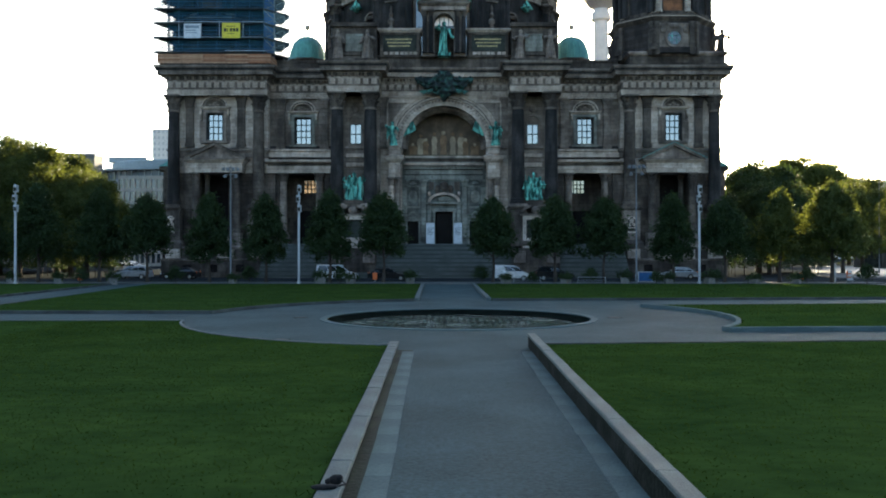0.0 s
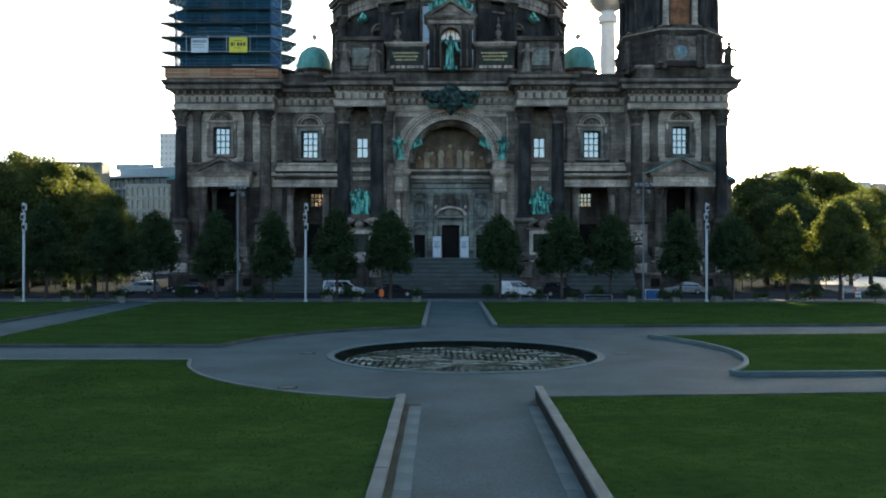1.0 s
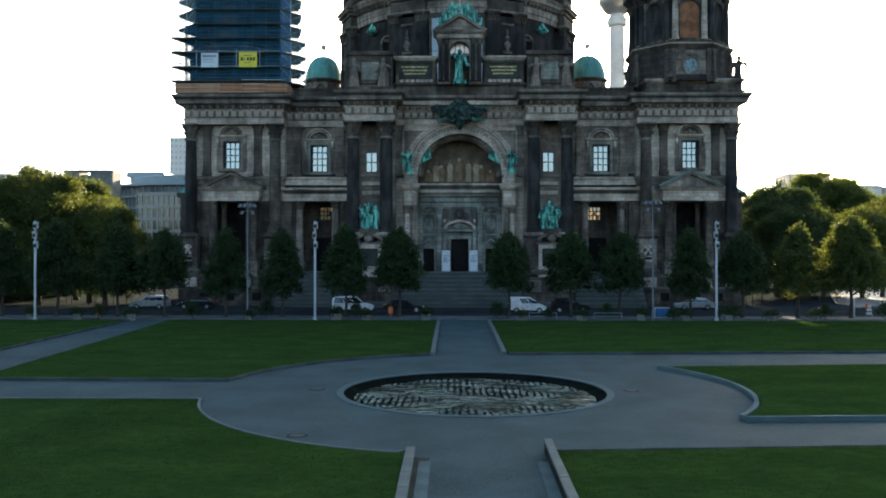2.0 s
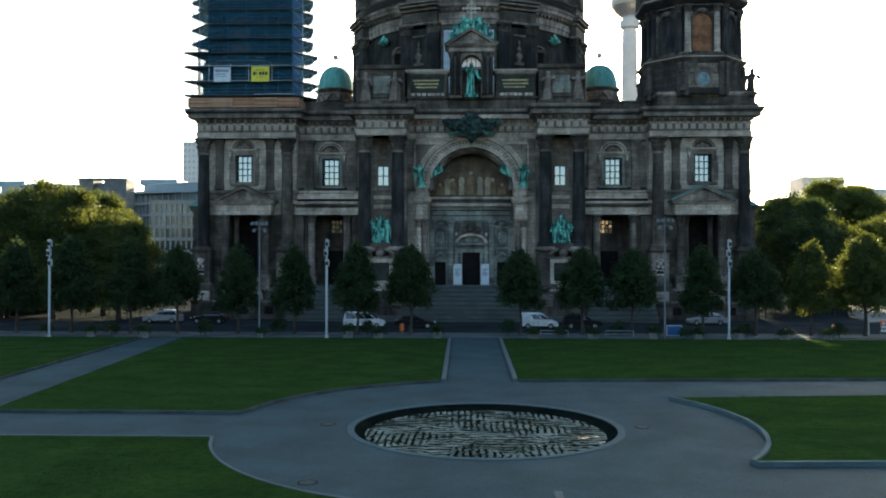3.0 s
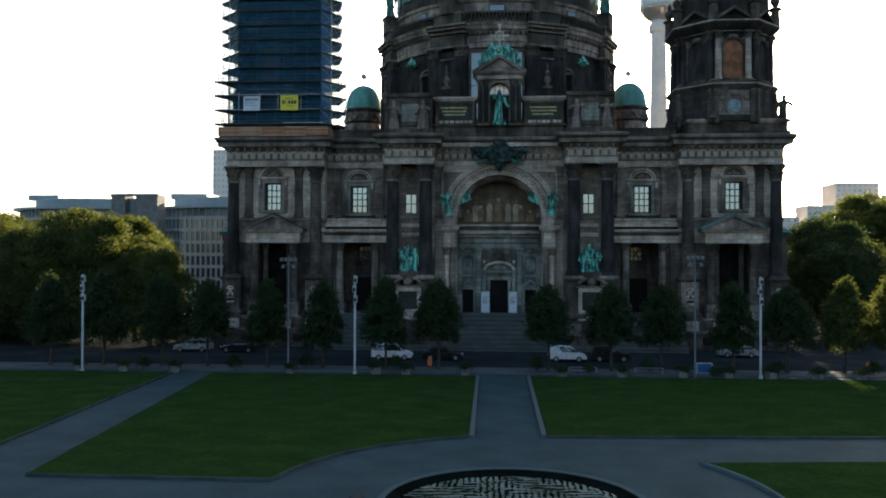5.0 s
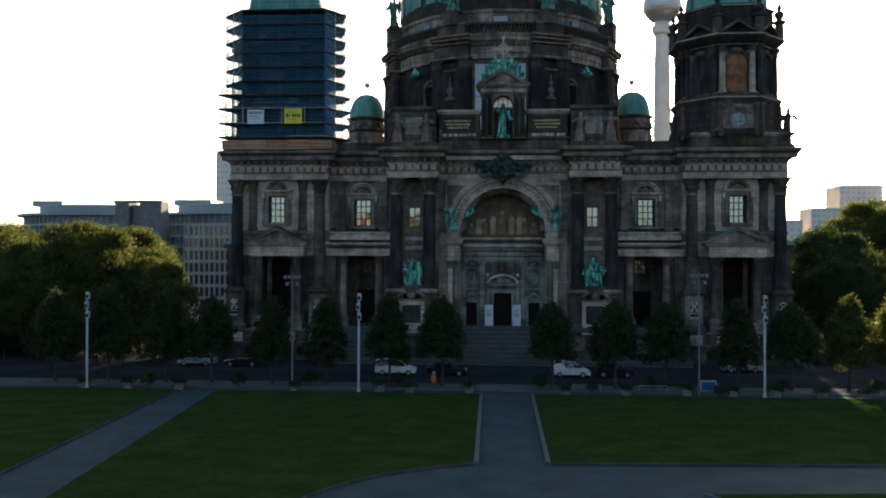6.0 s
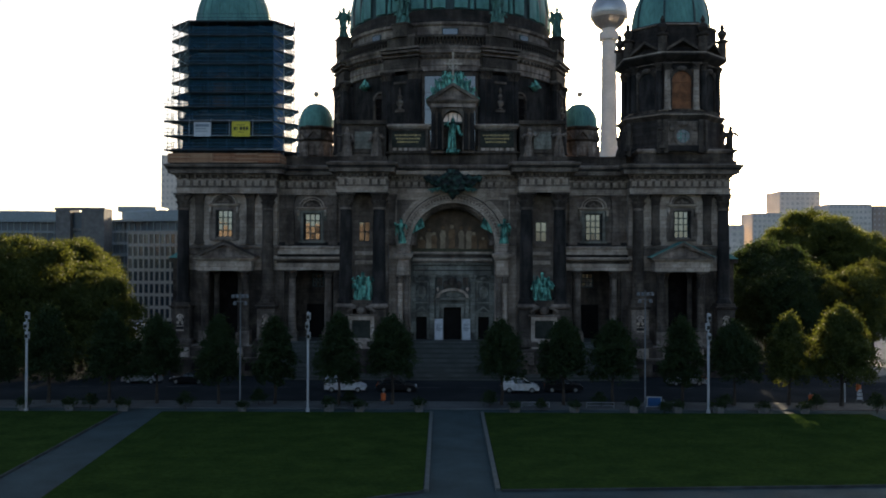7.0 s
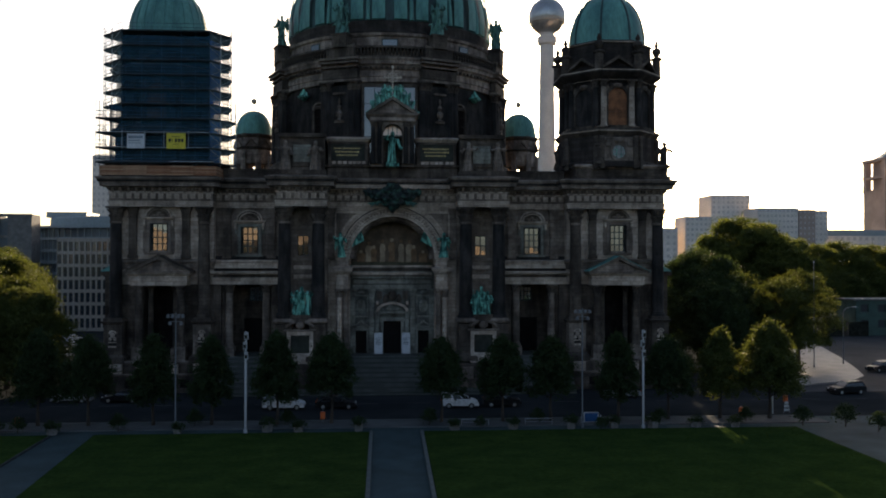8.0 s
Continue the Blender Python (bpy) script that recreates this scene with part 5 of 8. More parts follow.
dpart("door_relief", Geo().ball(X0, 112.5, 12.0, 0.6, 0.25, 0.7), STONE_DARK, frame_)

# ---- attic over the middle ----
at = Geo().box(X0 - 8.7, X0 + 8.7, 112.2, 122, 27.5, 29.3).mould(X0 - 8.7, X0 + 8.7, 112.2, 118, [(0, 29.2), (0.3, 29.4), (0.3, 29.6), (0, 29.65)])
for s in (-1, 1):
    a, b = span(s, 3.2, 8.7)
    dpart("attic_block", Geo().box(a, b, 112.4, 120, 29.5, 33.0), STONE_DARK, smooth=0)
    c, d = span(s, 8.7, 15.0)
    dpart("attic_foot", Geo().box(c, d, 109.2, 120, 27.5, 28.6), STONE_DARK, smooth=0)
    c2, d2 = span(s, 9.0, 14.8)
    dpart("attic_block", Geo().box(c2, d2, 110.4, 124, 28.6, 33.2), STONE_DARK, smooth=0)
attic = dpart("attic", at, STONE_DARK, smooth=0)
for s in (-1, 1):
    a, b = span(s, 3.35, 8.6)
    dpart("attic_cornice", Geo().mould(a, b, 112.4, 115, [(0.05, 32.7), (0.25, 32.9), (0.4, 33.1), (0.4, 33.3), (0.0, 33.4)]), STONE_PALE, attic, smooth=20)
    ins = dpart("inscription_tablet", wall_with_hole(a, b, 112.15, 112.42, 29.7, 32.7, a + 0.35, b - 0.35, 30.15, 32.45), STONE_DARK, smooth=0)
    dpart("tablet_field", Geo().box(a + 0.35, b - 0.35, 112.3, 112.41, 30.15, 32.45), INK, ins, "black tablet", 0)
    tx = Geo()
    rb = random.Random(8 + s)
    for k in range(3):
        x = a + 0.75 + 0.18 * k
        while x < b - 1.0 - 0.18 * k:
            w = rb.uniform(0.14, 0.36)
            tx.box(x, min(x + w, b - 0.7 - 0.18 * k), 112.27, 112.31, 31.75 - k * 0.46, 31.94 - k * 0.46)
            x += w + 0.1
    tagged(dpart("gold_lettering", tx, GOLD, ins, smooth=0), "gilded bars of unreadable writing", kind="stuff")
    bb = Geo()
    x = a + 0.5
    while x < b - 0.5:
        bb.box(x, x + 0.5, 112.05, 112.3, 29.72, 30.1)
        x += rb.uniform(0.55, 0.9)
    tagged(dpart("tablet_foot", bb, STONE_PALE, ins, smooth=0), kind="stuff")
    c, d = span(s, 9.0, 14.8)
    m = (c + d) / 2
    rel = Geo().box(c - 0.2, d + 0.2, 110.0, 111, 33.0, 33.5).box(m - 1.5, m + 1.5, 110.2, 110.5, 29.2, 32.4).box(c, d, 110.1, 110.6, 28.6, 29.0)
    rp = dpart("relief_block", rel, STONE_DARK, smooth=0)
    dpart("relief_panel", Geo().box(m - 1.15, m + 1.15, 110.1, 110.25, 29.7, 32.0), STONE_MID, rp, smooth=0)

# aedicule with the statue niche
ad = Geo()
NW, NZ = 1.3, 33.75
half_top = arc(X0, NZ, NW, 0, 180, 16)
for s in (-1, 1):
    a, b = span(s, NW, 2.9)
    ad.box(a, b, 111.2, 114.5, 29.3, 36.2)
    q = [p for p in half_top if (p[0] - X0) * s >= -1e-6]
    ring = q + [(X0, 36.2), (X0 + s * NW, 36.2)] if s > 0 else q + [(X0 - NW, 36.2), (X0, 36.2)]
    ad.slab_y(ring, 111.2, 114.5)
aed = dpart("niche", ad, STONE, smooth=0)
# Pale pink colour stands in for light reflected in the niche top.
lg = Geo().slab_y([(X0 + 1.28, NZ - 0.1)] + arc(X0, NZ, 1.28, 0, 180, 16) + [(X0 - 1.28, NZ - 0.1)], 112.5, 112.53)
dpart("niche_shell", lg, NICHE_PINK, aed, "niche lunette, pale pink standing in for its bright reflection", 0)
dpart("niche_back", Geo().box(X0 - NW, X0 + NW, 113.35, 114.4, 29.3, NZ - 0.1), STONE_DARK, aed, smooth=0)
nf = Geo()
for k in (-0.6, 0, 0.6):
    nf.box(X0 + k - 0.05, X0 + k + 0.05, 112.42, 112.5, NZ - 0.1, NZ + 1.1)
nf.box(X0 - 1.3, X0 + 1.3, 112.4, 112.52, NZ - 0.2, NZ - 0.08)
dpart("niche_bar", nf, FRAME_GREEN, aed, smooth=0)
for s in (-1, 1):
    for u in (1.75, 2.6):
        column(X0 + s * u, 111.0, 29.7, 35.4, 0.3, STONE_BLACK, STONE_DARK, "niche_column", 0.8, 12)
dpart("niche_entablature", Geo().mould(X0 - 3.0, X0 + 3.0, 110.8, 114.5, [(0.0, 35.4), (0.0, 35.9), (0.3, 36.1), (0.4, 36.35)]), STONE_BROWN, smooth=20)
pediment(X0, 110.8, 114.5, 36.4, 38.6, 3.5, STONE, PATINA)
cr = Geo().box(X0 - 0.09, X0 + 0.09, 111.4, 111.6, 39.3, 42.7).box(X0 - 1.0, X0 + 1.0, 111.4, 111.6, 41.24, 41.42)
for px_, pz in ((0, 42.75), (1.05, 41.33), (-1.05, 41.33)):
    cr.ball(X0 + px_, 111.5, pz, 0.2, 0.12, 0.2)
cr.band_y(arc(X0, 41.33, 0.68, 0, 360, 20), arc(X0, 41.33, 0.56, 0, 360, 20), 111.43, 111.57)
for k in range(4):
    a = math.pi / 4 + k * math.pi / 2
    cr.tube((X0, 111.5, 41.33), (X0 + 0.95 * math.cos(a), 111.5, 41.33 + 0.95 * math.sin(a)), 0.05, 0.03, 5)
dpart("gilded_cross", cr, PALE_GILT, None, "large gilded cross over the niche gable")

# ---- drum and main dome ----
DX, DY = -0.25, 153.0
WIDEN = Matrix.Translation((DX, DY, 0)) @ Matrix.Diagonal((1.055, 1.055, 1, 1)) @ Matrix.Translation((-DX, -DY, 0))
earlier = set(dom.children)
dpart("drum", Geo().lathe(DX, DY, [(18.6, 27.4), (18.6, 47.6)], 96), STONE_BLACK)
dpart("drum_foot", Geo().lathe(DX, DY, [(20.4, 27.4), (20.4, 33.2), (20.0, 33.5), (19.2, 33.6)], 96), STONE_DARK)
dpart("drum_entablature", Geo().lathe(DX, DY, [(18.9, 45.25), (19.0, 45.35), (19.0, 46.05), (19.15, 46.15), (19.05, 47.15), (19.2, 47.35), (19.4, 47.85), (19.75, 48.05), (19.8, 48.55), (19.95, 48.75), (20.0, 49.05), (19.0, 49.25)], 96), STONE_BROWN, smooth=20)
dt = Geo()
for i in range(150):
    a = 2 * math.pi * i / 150
    dt.block(DX + 19.25 * math.cos(a), DY + 19.25 * math.sin(a), 47.5, 0.5, 0.4, 0.42, a)
tagged(dpart("dentil_course", dt, STONE_DARK, smooth=0), kind="stuff")
dpart("gallery_wall", Geo().lathe(DX, DY, [(17.9, 48.5), (17.9, 52.8), (18.2, 53.0), (18.3, 53.4), (17.5, 53.6)], 96), STONE_BROWN, smooth=20)
bal = Geo().lathe(DX, DY, [(19.2, 49.2), (19.4, 49.2), (19.4, 49.5), (19.2, 49.5)], 96).lathe(DX, DY, [(19.15, 50.7), (19.45, 50.7), (19.45, 51.0), (19.15, 51.0)], 96)
rail_ = dpart("balustrade", bal, STONE_DARK)
me = mesh_of("baluster", Geo().lathe(0, 0, [(0.12, 49.5), (0.2, 49.9), (0.1, 50.4), (0.14, 50.7)], 6), STONE_DARK)
many("baluster", me, rail_, [pose(DX + 19.3 * math.cos(math.pi * (1 + i / 110)), DY + 19.3 * math.sin(math.pi * (1 + i / 110)), 0) for i in range(111)])


def radial(g, a, r, z, sx, sr, sz):
    """A block on the drum: a degrees from the front, sx wide, sr deep, sz high."""
    t = radians(a - 90)
    return g.block(DX + r * math.cos(t), DY + r * math.sin(t), z, sr, sx, sz, t)


for i in range(8):
    a = 22.5 + 45 * i
    front = a < 100 or a > 260
    g = Geo()
    radial(g, a, 19.0, 38.8, 6.0, 1.8, 11.6)
    pier = dpart("pier", g, STONE_BLACK, smooth=0)
    for dz, r, w, h in ((45.45, 19.15, 6.0, 0.4), (46.55, 18.95, 5.8, 1.5), (47.65, 19.2, 6.0, 0.25), (48.3, 19.55, 6.4, 0.3), (48.85, 19.7, 6.6, 0.36), (50.0, 18.85, 4.6, 1.6), (50.95, 18.95, 4.9, 0.3)):
        dpart("pier_course", radial(Geo(), a, r, dz, w, 1.9, h), STONE_DARK if dz in (46.55, 50.0) else STONE, pier, smooth=0)
    if front:
        for k in (-1, 1):
            for q in (5.6, 8.0):
                t = radians(a - 90 + k * q * 0.98)
                column(DX + 19.7 * math.cos(t), DY + 19.7 * math.sin(t), 33.6, 45.25, 0.62, STONE_BLACK, STONE_DARK, "drum_column", 1.4, 12)
        g = Geo()
        radial(g, a, 20.0, 43.4, 2.0, 0.3, 0.3)
        radial(g, a, 19.95, 38.9, 1.5, 0.4, 0.35)
        t = radians(a - 90)
        gx, gy = DX + 20.0 * math.cos(t), DY + 20.1 * math.sin(t)
        g.lathe(gx, gy, [(0.45, 39.1), (0.18, 39.4), (0.5, 39.9), (0.52, 40.3), (0.2, 40.7), (0.36, 41.2), (0.1, 41.7), (0.22, 42.1), (0.05, 42.7)], 10)
        dpart("niche_urn", g, STONE, pier)
    b = 45 * i
    if b <= 90 or b >= 270:
        t = radians(b - 90)
        if i in (1, 7):
            b = 34.5 if i == 1 else 325.5
            t = radians(b - 90)
        q = pose(DX + 18.75 * math.cos(t), DY + 18.75 * math.sin(t), 0, 0, 0, b)
        hw, z0, z1 = (3.85, 33.8, 44.4) if i == 0 else (1.0, 36.0, 41.4)
        wg = Geo().box(-hw - 0.4, -hw, -0.5, 0.2, z0, z1).box(hw, hw + 0.4, -0.5, 0.2, z0, z1).box(-hw - 0.4, hw + 0.4, -0.55, 0.2, z1, z1 + 0.5)
        win = dpart("drum_window", wg, STONE_DARK, smooth=0)
        win.matrix_basis = q
        win.matrix_parent_inverse = DOM_INV
        cols, rows = (5, 4) if i == 0 else (2, 4)
        me = mesh_of("pane", Geo().box(-hw / cols + 0.03, hw / cols - 0.03, -0.3, -0.28, 0.03, (z1 - z0) / rows - 0.03), GLASS_DULL if i == 0 else DARK_IN, 0)
        rr = random.Random(i)
        for cc in range(cols):
            for rw in range(rows):
                ob = new("pane", me)
                ob.parent = win
                ob.matrix_basis = pose(-hw + 2 * hw * (cc + 0.5) / cols, 0, z0 + (z1 - z0) * rw / rows, rr.gauss(0, 0.3), 0, rr.gauss(0, 0.3))
        if i:
            hd = Geo().band_y(arc(0, z1 - 0.2, 1.3, 0, 180, 14), arc(0, z1 - 0.2, 1.0, 0, 180, 14), -0.6, 0.1)
            part("window_hood", hd, STONE, win)
        wide = 1.25 if i == 0 else 0.95
        b = {1: 40.5, 7: 319.5}.get(i, b)
        t = radians(b - 90)
        gw = Geo().box(-wide, wide, -0.3, 0.3, 51.05, 52.4)
        gwin = dpart("gallery_window", gw, FRAME_GREEN, smooth=0)
        gwin.matrix_basis = pose(DX + 17.75 * math.cos(t), DY + 17.75 * math.sin(t), 0, 0, 0, b)
        gwin.matrix_parent_inverse = DOM_INV
        ob = part("pane", Geo().box(-wide + 0.15, wide - 0.15, -0.33, -0.31, 51.17, 52.28), GLASS_DULL, gwin, smooth=0)

dpart("dome_foot", Geo().lathe(DX, DY, [(17.3, 53.4), (17.5, 53.55), (17.5, 53.9), (17.2, 54.1), (17.2, 55.6), (17.0, 55.85)], 96), SOOT_BROWN, smooth=20)
prof = [(17.0, 53.5), (17.0, 55.7)]
for k in range(15):
    q = radians(90 * k / 14)
    prof.append((max(2.6, 17.1 * math.cos(q) ** 0.85), 55.8 + 18.5 * math.sin(q)))
dome = dpart("main_dome", Geo().lathe(DX, DY, prof, 96), COPPER_DARK, None, "dark green ribbed copper dome")
rib = Geo()
for k in range(12):
    q0, q1 = radians(90 * k / 14), radians(90 * (k + 1) / 14)
    rib.tube((17.25 * math.cos(q0) ** 0.85, 0, 55.8 + 18.6 * math.sin(q0)), (17.25 * math.cos(q1) ** 0.85, 0, 55.8 + 18.6 * math.sin(q1)), 0.34, 0.3, 6)
many("rib", mesh_of("rib", rib, COPPER), dome, [pose(DX, DY, 0, 0, 0, 22.5 * i + 11.25) for i in range(16)])
lp = Geo().lathe(0, 0, [(17.15, 55.9), (17.4, 56.0), (17.36, 59.6), (16.6, 64.0), (16.2, 64.3)], 3, 0, 2.2, 8.8)
many("dome_panel", mesh_of("dome_panel", lp, COPPER), dome, [pose(DX, DY, 0, 0, 0, 11.25 * i) for i in range(32)])
dpart("lantern", Geo().lathe(DX, DY, [(3.2, 73.6), (3.2, 75), (2.6, 75.2), (2.6, 80), (3.3, 80.3), (3.0, 80.8), (2.4, 82.5), (1.2, 84), (0.3, 85), (0.1, 88)], 16), COPPER, dome)

for ob in dom.children:
    if ob not in earlier:
        ob.matrix_basis = WIDEN @ ob.matrix_basis

# ---- corner towers ----


def octa(g, cx, cy, prof_, turn=22.5):
    return g.lathe(cx, cy, prof_, 8, turn)


def tower(s, clothed):
    cx, cy = (X0 + 30.35, 116.3) if s > 0 else (X0 - 31.0, 117.2)
    bx0, bx1 = X0 + s * 31.0 - 6.3, X0 + s * 31.0 + 6.3
    C8 = 1 / math.cos(radians(22.5))
    sq = Geo().box(bx0 - 0.3, bx1 + 0.3, 110.2, 124, 27.4, 28.2).box(bx0, bx1, 110.5, 123.7, 28.2, 29.4)
    st = dpart("tower_base", sq, STONE_DARK, smooth=0)
    dpart("tower_base_cornice", Geo().mould(bx0, bx1, 110.5, 123, [(0.0, 29.2), (0.3, 29.4), (0.4, 29.6), (0.0, 29.8)]), STONE_BROWN, st, smooth=20)
    low = dpart("tower_stage", octa(Geo(), cx, cy, [(6.75 * C8, 29.4), (6.7 * C8, 30.1), (6.4 * C8, 30.3), (6.4 * C8, 34.0)]), SOOT_BROWN, smooth=20)
    dpart("stage_cornice", octa(Geo(), cx, cy, [(6.4 * C8, 33.6), (6.55 * C8, 33.8), (6.8 * C8, 34.1), (6.85 * C8, 34.4), (6.2 * C8, 34.7), (6.2 * C8, 35.0)]), STONE_DARK, low, smooth=20)
    up = dpart("tower_stage", octa(Geo(), cx, cy, [(5.65 * C8, 34.4), (5.65 * C8, 42.0)]), SOOT_BROWN, smooth=20)
    dpart("stage_cornice", octa(Geo(), cx, cy, [(5.85 * C8, 41.0), (5.95 * C8, 41.3), (6.6 * C8, 41.7), (7.0 * C8, 42.1), (7.05 * C8, 42.5), (6.1 * C8, 42.8), (5.7 * C8, 43.4), (5.7 * C8, 46.3), (5.9 * C8, 46.5), (5.5 * C8, 46.8)]), SOOT_BROWN, up, smooth=20)
    for i in range(8):
        a = -90 + 45 * i
        t = radians(a)
        if i in (0, 1, 7):
            q = pose(cx + 5.75 * math.cos(t), cy + 5.75 * math.sin(t), -0.55, 0, 0, a + 90)
            fr = Geo().band_y(arc(0, 39.4, 1.75, 0, 180, 14), arc(0, 39.4, 1.3, 0, 180, 14), -0.35, 0.3)
            fr.box(-1.75, -1.3, -0.35, 0.3, 35.6, 39.4).box(1.3, 1.75, -0.35, 0.3, 35.6, 39.4)
            fr.box(-1.9, 1.9, -0.6, 0.3, 35.2, 35.6)
            bel = dpart("belfry_opening", fr, STONE_DARK)
            bel.matrix_basis = q
            bel.matrix_parent_inverse = DOM_INV
            part("louvre", Geo().slab_y([(1.3, 35.6)] + arc(0, 39.4, 1.3, 0, 180, 12) + [(-1.3, 35.6)], -0.1, 0.1), LOUVRE if i == 0 else STONE_BLACK, bel, "rust-brown wooden louvre" if i == 0 else "", 0)
            bars = Geo()
            for k in range(9 if i == 0 else 0):
                bars.box(-1.28, 1.28, -0.17, -0.09, 35.8 + k * 0.42, 35.95 + k * 0.42)
            if i == 0:
                tagged(part("louvre_slat", bars, LOUVRE, bel, smooth=0), kind="stuff")
            part("belfry_relief", Geo().ball(0, -0.3, 41.0, 0.7, 0.25, 0.35).ball(-1.5, -0.2, 40.6, 0.4, 0.2, 0.5).ball(1.5, -0.2, 40.6, 0.4, 0.2, 0.5), STONE, bel)
            ped_ = Geo().band_y([(-2.6, 43.35), (0, 44.95), (2.6, 43.35)], [(-2.0, 43.35), (0, 44.55), (2.0, 43.35)], -0.9, 0.1)
            pt = dpart("stage_gable", ped_, STONE_DARK, smooth=0)
            pt.matrix_basis = q
            pt.matrix_parent_inverse = DOM_INV
        for k in (-1, 1):
            t2 = radians(a + k * 17.5)
            rr = 6.05 * C8 * math.cos(radians(22.5)) / math.cos(radians(17.5))
            if math.sin(t2) < 0.5 and not clothed:
                column(cx + rr * math.cos(t2), cy + rr * math.sin(t2), 34.9, 41.2, 0.42, STONE_PALE if i == 0 else STONE_BLACK, STONE if i == 0 else STONE_DARK, "tower_column", 1.0, 10)
    if not clothed:
        for i in (0, 1, 7):
            t = radians(-90 + 45 * i)
            q = pose(cx + 6.4 * math.cos(t), cy + 6.4 * math.sin(t), -0.62, 0, 0, 45 * i)
            if i == 0:
                ck = Geo()
                ck.band_y(arc(0, 32.0, 1.25, 0, 360, 24), arc(0, 32.0, 0.9, 0, 360, 24), -0.3, 0.1)
                ck.box(-2.0, 2.0, -0.12, 0.1, 30.2, 34.0).ball(0, -0.2, 33.6, 0.7, 0.25, 0.4).ball(-1.5, -0.15, 33.2, 0.4, 0.2, 0.6).ball(1.5, -0.15, 33.2, 0.4, 0.2, 0.6)
                c1 = dpart("round_window", ck, STONE)
                c1.matrix_basis = q
                c1.matrix_parent_inverse = DOM_INV
                part("pane", Geo().slab_y(arc(0, 32.0, 0.9, 0, 345, 23), -0.2, -0.16), FAR_GLASS, c1, smooth=0)
                cb = Geo()
                for k in (-0.3, 0.3):
                    cb.box(k - 0.04, k + 0.04, -0.25, -0.2, 31.15, 32.85).box(-0.85, 0.85, -0.252, -0.202, 32 + k - 0.04, 32 + k + 0.04)
                part("muntin_grid", cb, PATINA, c1, smooth=0)
            for k in (-2.3, 2.3):
                p1 = dpart("stage_pilaster", Geo().box(k - 0.3, k + 0.3, -0.4, 0.2, 29.8, 34.2), STONE_DARK, smooth=0)
                p1.matrix_basis = q
                p1.matrix_parent_inverse = DOM_INV
    # Pale rings paint the highlights along the cornice edges.
    for parent_, rr0, zz in ((low, 6.86, 34.26), (low, 6.22, 34.86), (up, 7.06, 42.4), (up, 5.92, 46.44), (up, 5.97, 41.32)):
        dpart("cornice_edge", octa(Geo(), cx, cy, [(rr0 * C8 - 0.2, zz - 0.1), (rr0 * C8, zz - 0.06), (rr0 * C8 + 0.02, zz + 0.08), (rr0 * C8 - 0.2, zz + 0.12)]), STONE_PALE, parent_, smooth=20)
    pf = [(5.35, 46.6), (5.5, 46.7), (5.35, 46.9)]
    for k in range(11):
        q = radians(90 * k / 10)
        pf.append((max(0.75, 5.25 * math.cos(q) ** 0.8), 47.0 + 7.2 * math.sin(q)))
    dm = dpart("tower_dome", Geo().lathe(cx, cy, pf, 48), COPPER, None, "blue-green copper dome")
    rb_ = Geo()
    for k in range(9):
        q0, q1 = radians(9 * k), radians(9 * k + 9)
        rb_.tube((5.28 * math.cos(q0) ** 0.8, 0, 47.0 + 7.23 * math.sin(q0)), (5.28 * math.cos(q1) ** 0.8, 0, 47.0 + 7.23 * math.sin(q1)), 0.16 if not clothed else 0.07, None, 5)
    many("rib", mesh_of("rib", rb_, COPPER_DARK if not clothed else COPPER), dm, [pose(cx, cy, 0, 0, 0, (45 if not clothed else 15) * i + 22.5) for i in range(8 if not clothed else 24)])
    dpart("dome_finial", Geo().lathe(cx, cy, [(0.9, 54.0), (1.0, 54.4), (0.6, 54.6), (0.6, 55.6), (0.9, 55.8), (0.2, 56.8), (0.08, 59)], 12), COPPER, dm)
    if not clothed:
        for i in range(8):
            t = radians(-90 + 22.5 + 45 * i)
            x, y = cx + 6.95 * math.cos(t), cy + 6.95 * math.sin(t)
            dpart("urn", Geo().lathe(x, y, [(0.62, 42.4), (0.58, 44.6), (0.85, 44.75), (0.85, 44.95), (0.3, 45.15), (0.66, 45.75), (0.6, 46.15), (0.2, 46.45), (0.34, 46.8), (0.06, 47.4)], 10), STONE_DARK)
            if i in (6, 7, 1, 5):
                x, y = cx + 6.9 * math.cos(t), cy + 6.9 * math.sin(t)
                dpart("stage_ornament", Geo().lathe(x, y, [(0.7, 29.8), (0.6, 30.4), (0.35, 31.0), (0.5, 31.8), (0.35, 32.6), (0.2, 32.9), (0.25, 33.2), (0.05, 33.5)], 8).ball(x, y, 32.3, 0.65, 0.5, 0.4), STONE_DARK)


tower(1, False)
tower(-1, True)

